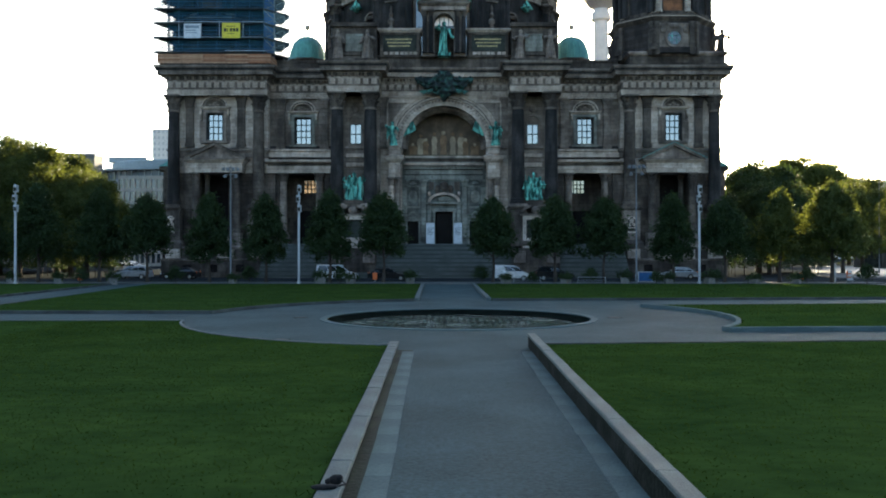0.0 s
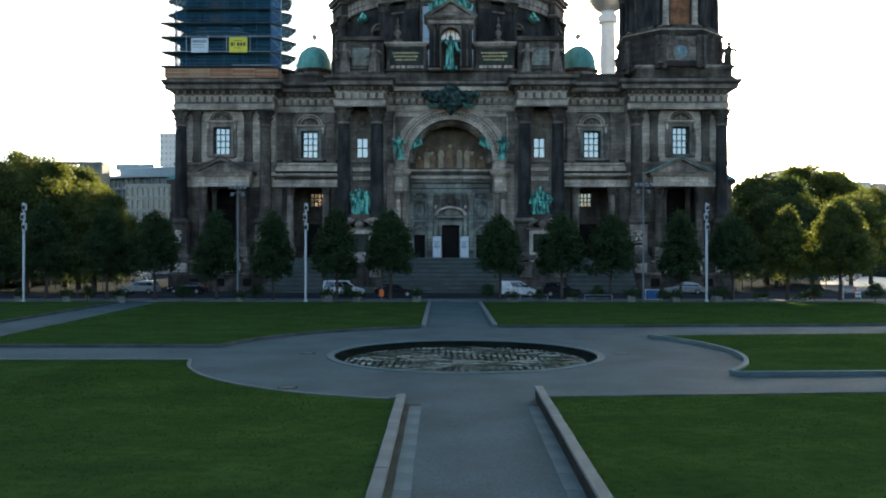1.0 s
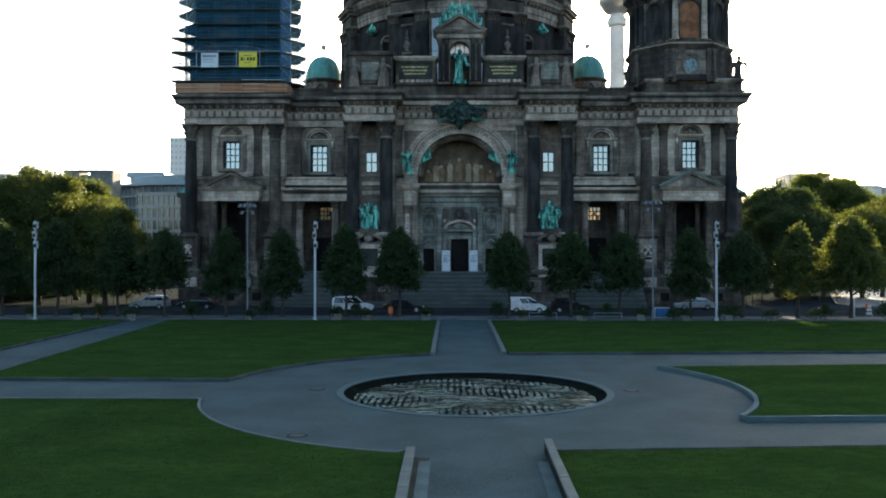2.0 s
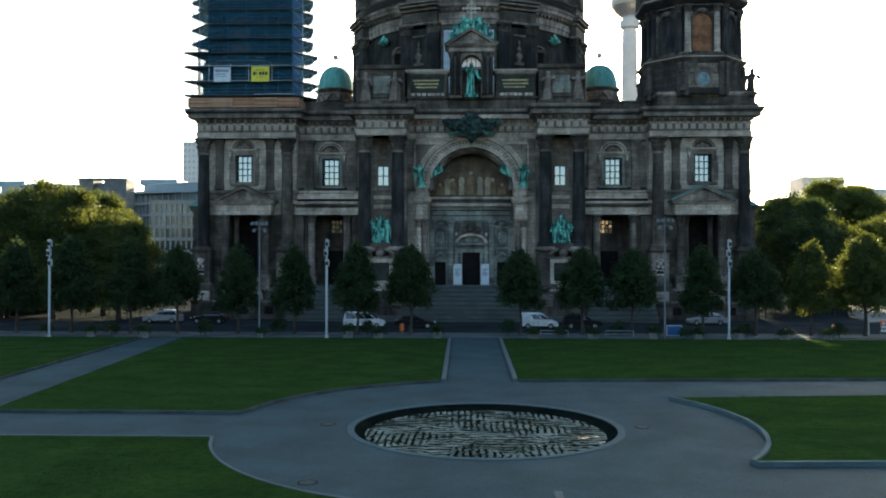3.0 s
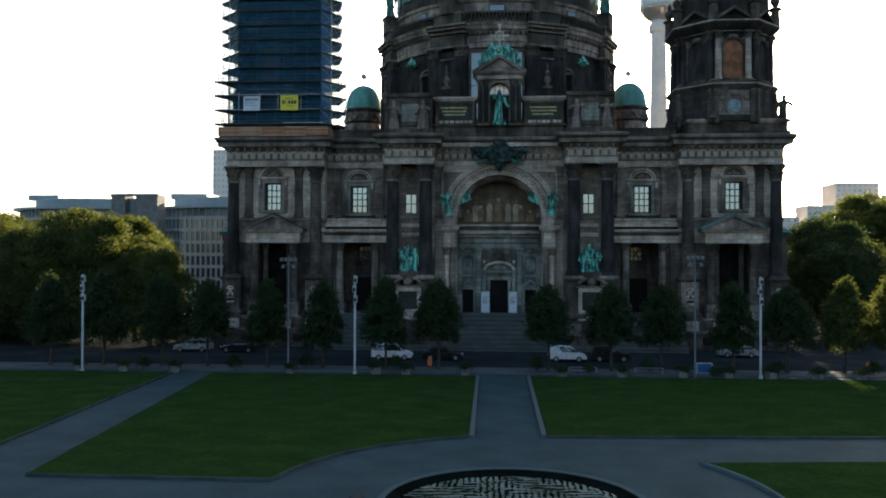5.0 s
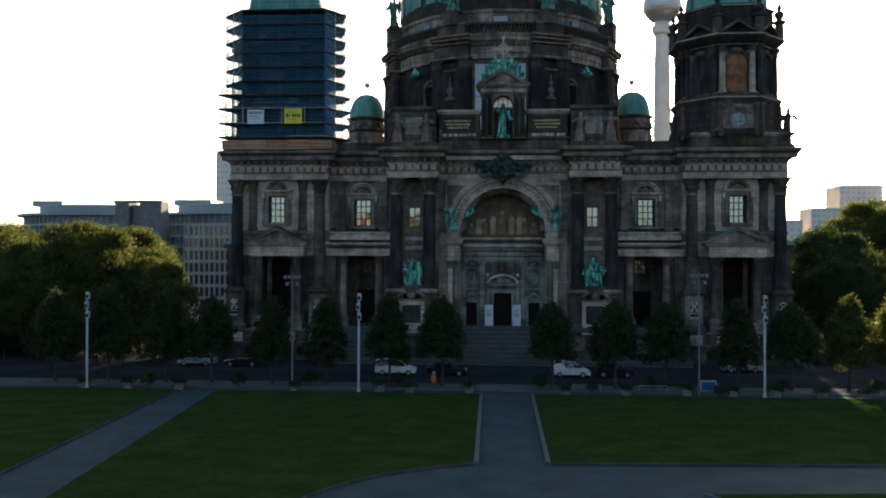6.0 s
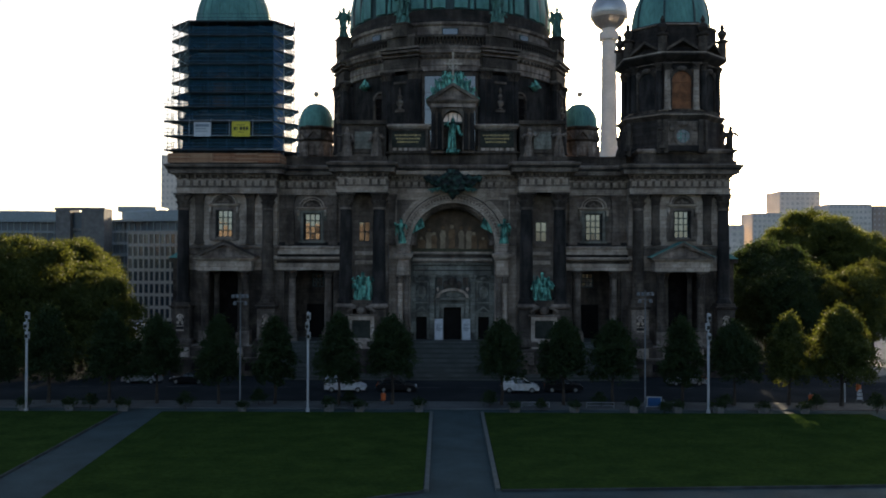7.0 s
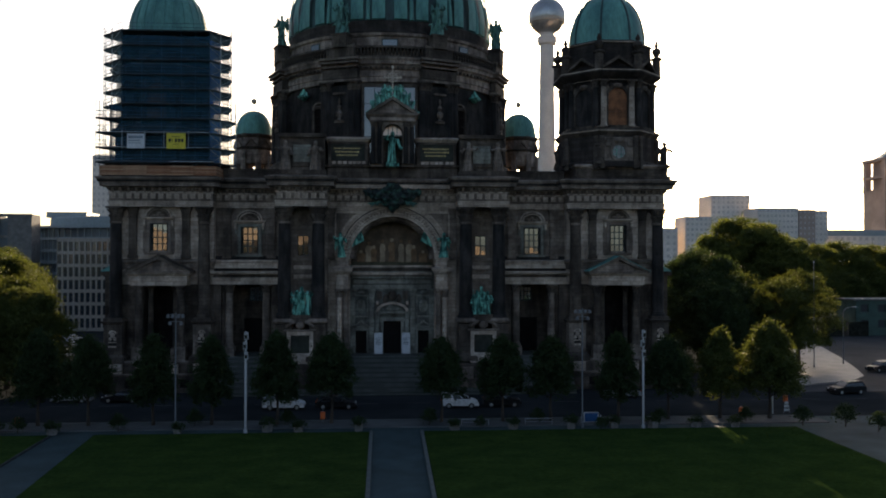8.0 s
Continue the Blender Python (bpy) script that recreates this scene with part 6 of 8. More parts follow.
# small domes at the rear
for s in (-1, 1):
    cx, cy = -0.7 + s * 26.15, 165.0
    tr = dpart("rear_turret", octa(Geo(), cx, cy, [(3.9, 27), (3.9, 32.8)]), STONE_BROWN, smooth=0)
    for i in range(8):
        t = radians(22.5 + 45 * i)
        dpart("turret_pier", Geo().block(cx + 3.3 * math.cos(t), cy + 3.3 * math.sin(t), 35.0, 1.3, 1.0, 4.4, t), STONE_BROWN, tr, smooth=0)
    dpart("turret_drum", octa(Geo(), cx, cy, [(3.7, 35.2), (3.7, 40.6)]), STONE_BROWN, tr, smooth=0)
    for pr in ([(3.8, 32.6), (4.4, 32.9), (4.4, 33.2), (3.7, 33.3)], [(3.7, 38.0), (4.1, 38.3), (3.7, 38.5)], [(3.7, 40.2), (4.2, 40.6), (4.2, 40.9), (3.5, 41.1)]):
        dpart("turret_cornice", octa(Geo(), cx, cy, pr), STONE_DARK, tr, smooth=20)
    for i in range(8):
        t = radians(45 * i - 90)
        gb = Geo().tube((cx + 3.7 * math.cos(t) - 1.2 * math.sin(t), cy + 3.7 * math.sin(t) + 1.2 * math.cos(t), 38.5), (cx + 3.6 * math.cos(t), cy + 3.6 * math.sin(t), 39.9), 0.18, None, 4).tube((cx + 3.7 * math.cos(t) + 1.2 * math.sin(t), cy + 3.7 * math.sin(t) - 1.2 * math.cos(t), 38.5), (cx + 3.6 * math.cos(t), cy + 3.6 * math.sin(t), 39.9), 0.18, None, 4)
        dpart("turret_gable", gb, STONE, tr)
    pf = [(3.6, 41.0)] + [(max(0.12, 3.5 * math.cos(radians(9 * k)) ** 0.85), 41.1 + 4.7 * math.sin(radians(9 * k))) for k in range(11)]
    dm = dpart("rear_dome", Geo().lathe(cx, cy, pf, 32), COPPER, None, "small green copper dome with a ball finial")
    rb_ = Geo()
    for k in range(9):
        q0, q1 = radians(9 * k), radians(9 * k + 9)
        rb_.tube((3.52 * math.cos(q0) ** 0.85, 0, 41.1 + 4.72 * math.sin(q0)), (3.52 * math.cos(q1) ** 0.85, 0, 41.1 + 4.72 * math.sin(q1)), 0.06, None, 4)
    many("rib", mesh_of("rib", rb_, COPPER), dm, [pose(cx, cy, 0, 0, 0, 22.5 * i) for i in range(16)])
    dpart("finial", Geo().lathe(cx, cy, [(0.12, 45.7), (0.07, 46.2), (0.05, 47.3)], 8).ball(cx, cy, 47.75, 0.58, None, None, 12, 8), PALE_GILT, dm)

# ---- statues: plain draped shapes ----


def figure(g, x, y, z, h, lean=0.0, arms=1.0, wings=0.0, seed=0):
    """A draped standing figure, in simple masses."""
    r = random.Random(seed)
    k = h / 1.8
    body = [(0.2, 0), (0.19, 0.3), (0.17, 0.75), (0.15, 0.95), (0.19, 1.2), (0.22, 1.38), (0.13, 1.5), (0.07, 1.54)]
    g.lathe(x, y, [(a * k, z + b * k) for a, b in body], 9, r.uniform(0, 40))
    g.ball(x + lean * k, y - 0.05 * k, z + 1.66 * k, 0.13 * k, None, 0.16 * k, 8, 6)
    for s in (-1, 1):
        a = r.uniform(-0.25, 0.3) * arms
        e = (x + s * 0.45 * k, y - 0.2 * k, z + (1.05 + a) * k)
        g.tube((x + s * 0.26 * k, y, z + 1.38 * k), e, 0.1 * k, 0.08 * k, 6)
        g.tube(e, (x + s * r.uniform(0.2, 0.6) * k, y - 0.4 * k, z + (1.15 + 1.2 * a) * k), 0.08 * k, 0.06 * k, 6)
        if wings:
            g.add([(x + s * 0.1 * k, y + 0.2 * k, z + 1.4 * k), (x + s * 0.75 * k * wings, y + 0.35 * k, z + 1.9 * k), (x + s * 0.85 * k * wings, y + 0.4 * k, z + 1.2 * k), (x + s * 0.3 * k, y + 0.3 * k, z + 0.5 * k), (x + s * 0.1 * k, y + 0.32 * k, z + 1.4 * k), (x + s * 0.75 * k * wings, y + 0.42 * k, z + 1.9 * k), (x + s * 0.85 * k * wings, y + 0.47 * k, z + 1.2 * k), (x + s * 0.3 * k, y + 0.4 * k, z + 0.5 * k)], [(0, 1, 2, 3), (7, 6, 5, 4), (0, 4, 5, 1), (1, 5, 6, 2), (2, 6, 7, 3), (3, 7, 4, 0)])
    for i in range(5):
        a = r.uniform(0, 6.28)
        g.tube((x + 0.3 * k * math.cos(a), y + 0.3 * k * math.sin(a), z), (x + 0.2 * k * math.cos(a + 0.5), y + 0.2 * k * math.sin(a + 0.5), z + r.uniform(0.8, 1.3) * k), 0.09 * k, 0.04 * k, 5)
    return g


def fused(ob, voxel):
    """Melts the masses of a figure into one body."""
    mod = ob.modifiers.new("melt", "REMESH")
    mod.mode, mod.voxel_size = "VOXEL", voxel
    me = bpy.data.meshes.new_from_object(ob.evaluated_get(bpy.context.evaluated_depsgraph_get()))
    ob.modifiers.clear()
    ob.data = me
    me.shade_smooth()
    return ob


for s in (-1, 1):
    x = X0 + s * 11.6
    g = Geo().block(x, 107.5, 9.95, 2.2, 1.2, 0.28, 0, 0.1)
    figure(g, x - 0.72, 107.45, 10.05, 2.9, 0.04, 1.6, seed=3 + s)
    figure(g, x + 0.02, 107.65, 10.05, 3.35, -0.03, 1.2, seed=9 + s)
    figure(g, x + 0.74, 107.4, 10.05, 2.8, 0.02, 1.8, seed=15 + s)
    figure(g, x + 0.3 * s, 107.15, 10.05, 1.7, 0, 1.0, seed=21 + s)
    g.block(x + s * 1.15, 107.2, 11.6, 0.5, 0.15, 0.7, 0.3).tube((x - s * 1.2, 107.3, 10.1), (x - s * 1.1, 107.3, 13.0), 0.06, None, 5)
    fused(solid("bronze_statue", g, PATINA, "bright green patinated bronze statue group on a stone ledge", "statue", "bronze statues of the front"), 0.05)
    g = figure(Geo(), X0 + s * 6.85, 110.3, 17.15, 3.3, 0, 1.6, 2.0, 20 + s)
    fused(solid("angel_statue", g, PATINA, "green winged bronze figure beside the arch", "statue", "bronze statues of the front"), 0.05)
    for k, u in enumerate((10.1, 14.0)):
        fused(solid("stone_statue", figure(Geo(), X0 + s * u, 109.8, 28.58, 3.9, seed=30 + k + 4 * s), STONE, "weathered stone figure on the attic ledge", "statue", "stone figures of the attic"), 0.07)
fused(solid("stone_statue", figure(Geo(), X0 + 37.0, 111.0, 29.0, 3.9, arms=0.4, seed=51), STONE_DARK, "dark stone figure on the corner of the tower base", "statue", "stone figures of the attic"), 0.07)
fused(solid("niche_statue", figure(Geo().block(X0, 111.6, 29.55, 1.7, 1.4, 0.5), X0, 111.7, 29.76, 4.3, 0, 1.2, 0, 2), PATINA, "tall bright green bronze statue in the gable niche", "statue", "bronze statues of the front"), 0.06)
for i, (dx_, hh) in enumerate(((-2.6, 1.5), (-1.85, 2.1), (-1.05, 2.6), (1.05, 2.6), (1.85, 2.1), (2.6, 1.5), (-0.4, 2.0), (0.4, 2.0))):
    g = figure(Geo(), X0 + dx_, 111.6, 38.66 - abs(dx_) * 0.63, hh * 0.92, 0, 0.5, 0.7 if abs(dx_) > 1.5 else 0.4, 40 + i)
    fused(solid("gable_statue", g, PATINA, "green bronze angel climbing the niche gable", "statue", "angels of the niche gable"), 0.05)

crest = thing("arch_crest", "dark green bronze coat of arms over the arch", "crest", at=(X0, 109.9, 22.3))
rc = random.Random(12)


def lumps(centre, sx, sz, count, size):
    g = Geo().ball(centre[0], 0.0, centre[1], sx, 0.55, sz, 16, 10)
    for i in range(count):
        a = i * 2.4
        rr = math.sqrt((i + 0.5) / count)
        k = size * rc.uniform(0.7, 1.3)
        g.ball(centre[0] + sx * rr * math.cos(a), -0.25 + rc.uniform(-0.35, 0.15), centre[1] + sz * rr * math.sin(a), k, k * 0.8, k * rc.uniform(0.7, 1.2), 8, 6)
    return g


fused(part("shield", lumps((0, 2.8), 1.6, 1.3, 46, 0.34), BRONZE, crest), 0.07)
fused(part("crown", lumps((0, 4.0), 0.9, 0.4, 16, 0.24), BRONZE, crest), 0.07)
part("crown_cross", Geo().tube((0, -0.2, 4.2), (0, -0.2, 4.75), 0.09, 0.06, 6).tube((-0.22, -0.2, 4.55), (0.22, -0.2, 4.55), 0.06, None, 6), BRONZE, crest)
fused(part("tail", Geo().lathe(0, -0.25, [(0.05, 0.55), (0.3, 0.9), (0.55, 1.35), (0.75, 1.9)], 10), BRONZE, crest), 0.07)
for s in (-1, 1):
    fused(part("scroll", lumps((s * 1.95, 2.95), 1.0, 0.6, 20, 0.28), BRONZE, crest), 0.07)
    fused(part("volute", lumps((s * 3.05, 3.3), 0.5, 0.4, 12, 0.2), BRONZE, crest), 0.07)
    palm = Geo()
    for k in range(9):
        q = k / 8
        palm.tube((s * (0.9 + 1.75 * q), -0.1 - 0.25 * (k % 2), 2.25 - 0.3 * q), (s * (1.25 + 1.8 * q), -0.35, 1.7 - 0.25 * q + 0.2 * (k % 3)), 0.2 - 0.07 * q, 0.06, 6)
    palm.tube((s * 0.6, 0, 2.3), (s * 2.8, 0, 1.85), 0.22, 0.12, 7)
    part("palm", palm, PATINA_DULL, crest, "greener bronze palm branch")

for ob in crest.children:
    ob.scale = (1.06, 1.0, 1.04)

for i, a in enumerate((22.5, -22.5, 67.5, -67.5)):
    t = radians(a - 90)
    x, y = DX + 20.2 * math.cos(t), DY + 20.2 * math.sin(t)
    z = 53.05 if abs(a) < 30 else 53.6
    dpart("statue_pedestal", Geo().block(x, y, (50.8 + z) / 2 - 0.1, 2.2, 2.6, z - 51.0, t, 0.1).block(x, y, z - 0.12, 2.5, 2.9, 0.3, t, 0.08), STONE_DARK, smooth=0)
    g = Geo().lathe(x, y, [(0.95, z), (0.8, z + 0.85), (0.5, z + 1.35)], 10)
    figure(g, x, y, z + 0.85, 4.6, 0, 1.5, 0.5, 60 + i)
    figure(g, x - 0.85 * math.sin(t), y + 0.85 * math.cos(t), z, 2.5, 0, 1.3, 0, 70 + i)
    figure(g, x + 0.85 * math.sin(t), y - 0.85 * math.cos(t), z, 2.5, 0, 1.3, 0, 80 + i)
    fused(solid("drum_statue", g, PATINA_DULL, "green bronze angel group on the drum gallery", "statue", "drum statues"), 0.08)
for a in (44.5, -44.5):
    t = radians(a - 90)
    x, y = DX + 20.3 * math.cos(t), DY + 20.3 * math.sin(t)
    g = Geo().lathe(x, y, [(0.3, 43.1), (0.75, 43.5), (0.85, 43.9), (0.55, 44.0), (0.4, 44.5), (0.2, 44.8), (0.08, 45.1)], 10).block(x, y, 43.75, 1.0, 2.0, 0.25, t)
    for k in (-0.7, 0.7):
        g.ball(x - k * math.sin(t), y + k * math.cos(t), 44.1, 0.22, 0.22, 0.4, 8, 6)
    fused(solid("cartouche", g, PATINA, "small green bronze ornament over a drum window", "ornament", "drum ornaments"), 0.05)

# ---- scaffold round the left tower ----
scaf = thing("scaffold", "tall tower scaffold hung with dark blue netting", "scaffold", at=(X0 - 29.6, 109, 27.6))
SINV = Matrix.Translation((-(X0 - 29.6), -109, -27.6))


def spart(name, g, mat, label="", smooth=0):
    ob = part(name, g, mat, scaf, label, smooth)
    ob.matrix_parent_inverse = SINV
    return ob


SX0, SX1, SX0U, SX1U, SYF = -38.0, -20.9, -38.1, -21.5, 109.3
LOW_RING = [(SX0, SYF), (-23.6, SYF), (SX1, SYF + 3.3), (SX1, SYF + 4.0), (-22.6, SYF + 7.3), (-36.0, SYF + 7.3), (-36.9, SYF + 2.6)]
HIGH_RING = [(-34.9, SYF), (-23.6, SYF), (SX1U, SYF + 3.2), (SX1U, SYF + 4.0), (-22.6, SYF + 7.3), (-36.0, SYF + 7.3), (SX0U, SYF + 4.0), (SX0U, SYF + 3.2)]
for k in range(10):
    z = 29.3 + 1.9 * k
    ring = LOW_RING if k < 4 else HIGH_RING
    d = Geo().prism(ring, z, z + 0.08)
    for (xa, ya), (xb, yb_) in zip(ring, ring[1:] + ring[:1]):
        d.tube((xa, ya, z + 0.12), (xb, yb_, z + 0.12), 0.11, None, 4)
    deck = spart("deck", d, DECK)
    r = Geo()
    for h in (0.55, 1.05):
        for (xa, ya), (xb, yb_) in zip(ring, ring[1:] + ring[:1]):
            r.tube((xa, ya, z + h), (xb, yb_, z + h), 0.03, None, 5)
    part("guard_rail", r, RAIL_BLUE, deck)
for i, x in enumerate((-38.0, -34.7, -32.2, -29.7, -27.2, -25.4, -23.6)):
    top = 46.9 if i else 37.8
    spart("standard", Geo().tube((x, SYF - 0.02, 28.9), (x, SYF - 0.02, top), 0.032, None, 6).tube((x, SYF + 1.45, 28.9), (x, SYF + 1.45, top), 0.04, None, 6), RAIL_BLUE)
for x, y, top in ((SX1, SYF + 3.3, 37.8), (SX1, SYF + 4.0, 37.8), (SX1U, SYF + 3.2, 47.5), (SX1U, SYF + 4.0, 47.5), (SX0U, SYF + 3.2, 47.6), (SX0U, SYF + 4.0, 47.6), (-36.9, SYF + 2.6, 37.8), (-36.5, SYF + 1.6, 47.2), (-36.5, SYF + 7.2, 47.2), (-22.5, SYF + 1.6, 47.2), (-22.5, SYF + 7.2, 47.2)):
    spart("standard", Geo().tube((x, y, 28.9), (x, y, top), 0.05, None, 6), STEEL)
for (xa, ya), (xb, yb_), z0_, n_ in (((SX0U, SYF + 3.2), (-34.9, SYF), 36.9, 5), ((SX1U, SYF + 3.2), (-23.6, SYF), 29.3, 9), ((SX0, SYF), (-36.9, SYF + 2.6), 29.3, 4)):
    g = Geo()
    for k in range(n_):
        z = z0_ + 1.9 * k
        g.tube((xa, ya, z), (xb, yb_, z + 1.9), 0.035, None, 5).tube((xa, ya, z + 1.9), (xb, yb_, z), 0.03, None, 5)
    tagged(spart("brace", g, STEEL), kind="stuff")


def hung_net(name, x0, x1, z0, z1, y, mat, nx=14, nz=14, along="x", depth=0.10):
    """A net that sags and folds a little between the tubes."""
    rr = random.Random(int(x0 * 3 + z0))
    g = Geo()
    for j in range(nz + 1):
        for i in range(nx + 1):
            o = rr.gauss(0, depth * 0.5) + depth * math.sin(j * 1.57) * 0.6
            u = x0 + (x1 - x0) * i / nx
            g.v.append((u, y + o, z0 + (z1 - z0) * j / nz) if along == "x" else (y + o, u, z0 + (z1 - z0) * j / nz))
    g.f = [(j * (nx + 1) + i, j * (nx + 1) + i + 1, (j + 1) * (nx + 1) + i + 1, (j + 1) * (nx + 1) + i) for j in range(nz) for i in range(nx)]
    return spart(name, g, mat, smooth=60)




def slant_net(x0, y0, x1, y1, z0, z1, mat, nx=6, nz=10):
    """A net across a cut corner of the scaffold."""
    rr = random.Random(int(x0 * 7 + z0))
    g = Geo()
    for j in range(nz + 1):
        for i in range(nx + 1):
            k = i / nx
            g.v.append((x0 + (x1 - x0) * k + rr.gauss(0, 0.03), y0 + (y1 - y0) * k + rr.gauss(0, 0.05) + 0.06 * math.sin(j * 1.57), z0 + (z1 - z0) * j / nz))
    g.f = [(j * (nx + 1) + i, j * (nx + 1) + i + 1, (j + 1) * (nx + 1) + i + 1, (j + 1) * (nx + 1) + i) for j in range(nz) for i in range(nx)]
    return spart("blue_net", g, mat, smooth=60)


hung_net("blue_net", -36.4, -23.6, 29.2, 37.0, SYF + 0.5, NET_BLUE, 18, 8)
slant_net(-23.6, SYF + 0.5, -22.5, SYF + 2.2, 29.2, 37.2, NET_STRIP)
slant_net(-36.6, SYF + 3.0, -36.4, SYF + 0.5, 29.2, 37.0, NET_BLUE)
hung_net("blue_net", -34.8, -23.6, 37.0, 45.9, SYF + 0.3, NET_BLUE, 12, 8)
slant_net(-36.1, SYF + 2.6, -34.8, SYF + 0.3, 37.0, 45.9, NET_BLUE)
slant_net(-23.6, SYF + 0.3, -22.6, SYF + 2.2, 37.0, 45.4, NET_STRIP)
hung_net("inner_net", SYF + 2.6, SYF + 7.0, 29.2, 45.6, -36.3, NET_BLUE, 8, 10, "y")
hung_net("inner_net", SYF + 2.2, SYF + 7.0, 29.2, 45.2, -22.5, NET_BLUE, 8, 10, "y")
slant_net(SX0U, SYF + 3.3, -34.9, SYF + 0.1, 37.4, 46.6, NET_PALE)
slant_net(-23.5, SYF + 0.1, SX1U, SYF + 3.3, 37.4, 46.2, NET_PALE)
slant_net(SX0, SYF + 0.05, -36.9, SYF + 2.6, 29.4, 37.4, NET_PALE)
slant_net(-23.5, SYF + 0.1, SX1, SYF + 3.3, 29.4, 37.0, NET_PALE)
lg = Geo()
for z in (31.3, 33.3):
    lg.tube((-37.8, SYF - 0.28, z), (-23.6, SYF - 0.28, z), 0.04, None, 5)
for x in (-34.6, -31.7, -29.3, -26.2):
    lg.tube((x, SYF - 0.28, 31.2), (x, SYF - 0.28, 33.5), 0.045, None, 5)
lg.tube((-28.6, SYF - 0.28, 29.5), (-23.2, SYF - 0.28, 29.5), 0.05, None, 5)
spart("outer_ledger", lg, STEEL)
hoard = thing("hoarding", "plank hoarding of new timber under the scaffold", "hoarding", at=(-29.7, 108.2, 27.6))
me = mesh_of("plank", Geo().box(-1.45, 1.45, -0.03, 0.03, -0.095, 0.095), PLANK, 0)
me2 = mesh_of("plank", Geo().box(-0.03, 0.03, -2.4, 2.4, -0.095, 0.095), PLANK, 0)
for j in range(6):
    for i in range(5):
        ob = new("plank", me)
        ob.parent = hoard
        ob.matrix_basis = pose(-5.85 + 2.93 * i, -0.2 + random.uniform(-0.02, 0.02), 0.12 + 0.205 * j, 0, random.uniform(-0.3, 0.3), 0)
    for x in (-7.35, 7.3):
        ob = new("plank", me2)
        ob.parent = hoard
        ob.matrix_basis = pose(x, 2.2, 0.12 + 0.205 * j)
part("hoarding_post", Geo().box(-7.2, -7.1, -0.1, 0.0, 0, 1.25).box(-3.6, -3.5, -0.1, 0.0, 0, 1.25).box(0, 0.1, -0.1, 0, 0, 1.25).box(3.6, 3.7, -0.1, 0, 0, 1.25).box(7.1, 7.2, -0.1, 0, 0, 1.25), PLANK, hoard, smooth=0)
sg = thing("yellow_sign", "square yellow advertising sign tied to the scaffold", "sign", at=(-27.75, SYF - 0.33, 32.15))
part("panel", Geo().box(-1.2, 1.2, -0.02, 0.02, -1.0, 1.0), SIGN_YELLOW, sg, smooth=0)
tx = Geo()
for i, w in enumerate((0.3, 0.1, 0.3, 0.3, 0.3)):
    x = -0.95 + i * 0.4
    tx.box(x, x + w, -0.028, -0.018, -0.15, 0.3)
tx.box(-0.6, 0.55, -0.028, -0.018, 0.5, 0.58).box(-0.5, 0.4, -0.028, -0.018, -0.45, -0.38)
part("lettering", tx, INK, sg, "dark bars of a firm's mark", 0)
sg = thing("white_banner", "pale banner tied to the scaffold net", "banner", at=(-32.85, SYF - 0.33, 32.1))
part("panel", Geo().box(-1.1, 1.1, -0.02, 0.02, -0.95, 0.95), SIGN_WHITE, sg, smooth=0)
part("lettering", Geo().box(-0.9, 0.9, -0.028, -0.018, 0.35, 0.7).box(-0.9, 0.5, -0.028, -0.018, 0.0, 0.12).box(-0.9, 0.7, -0.028, -0.018, -0.3, -0.2), material("grey_blue_print", (0.3, 0.36, 0.42), 0.7), sg, "faded bars of print", 0)

# ---- trees ----


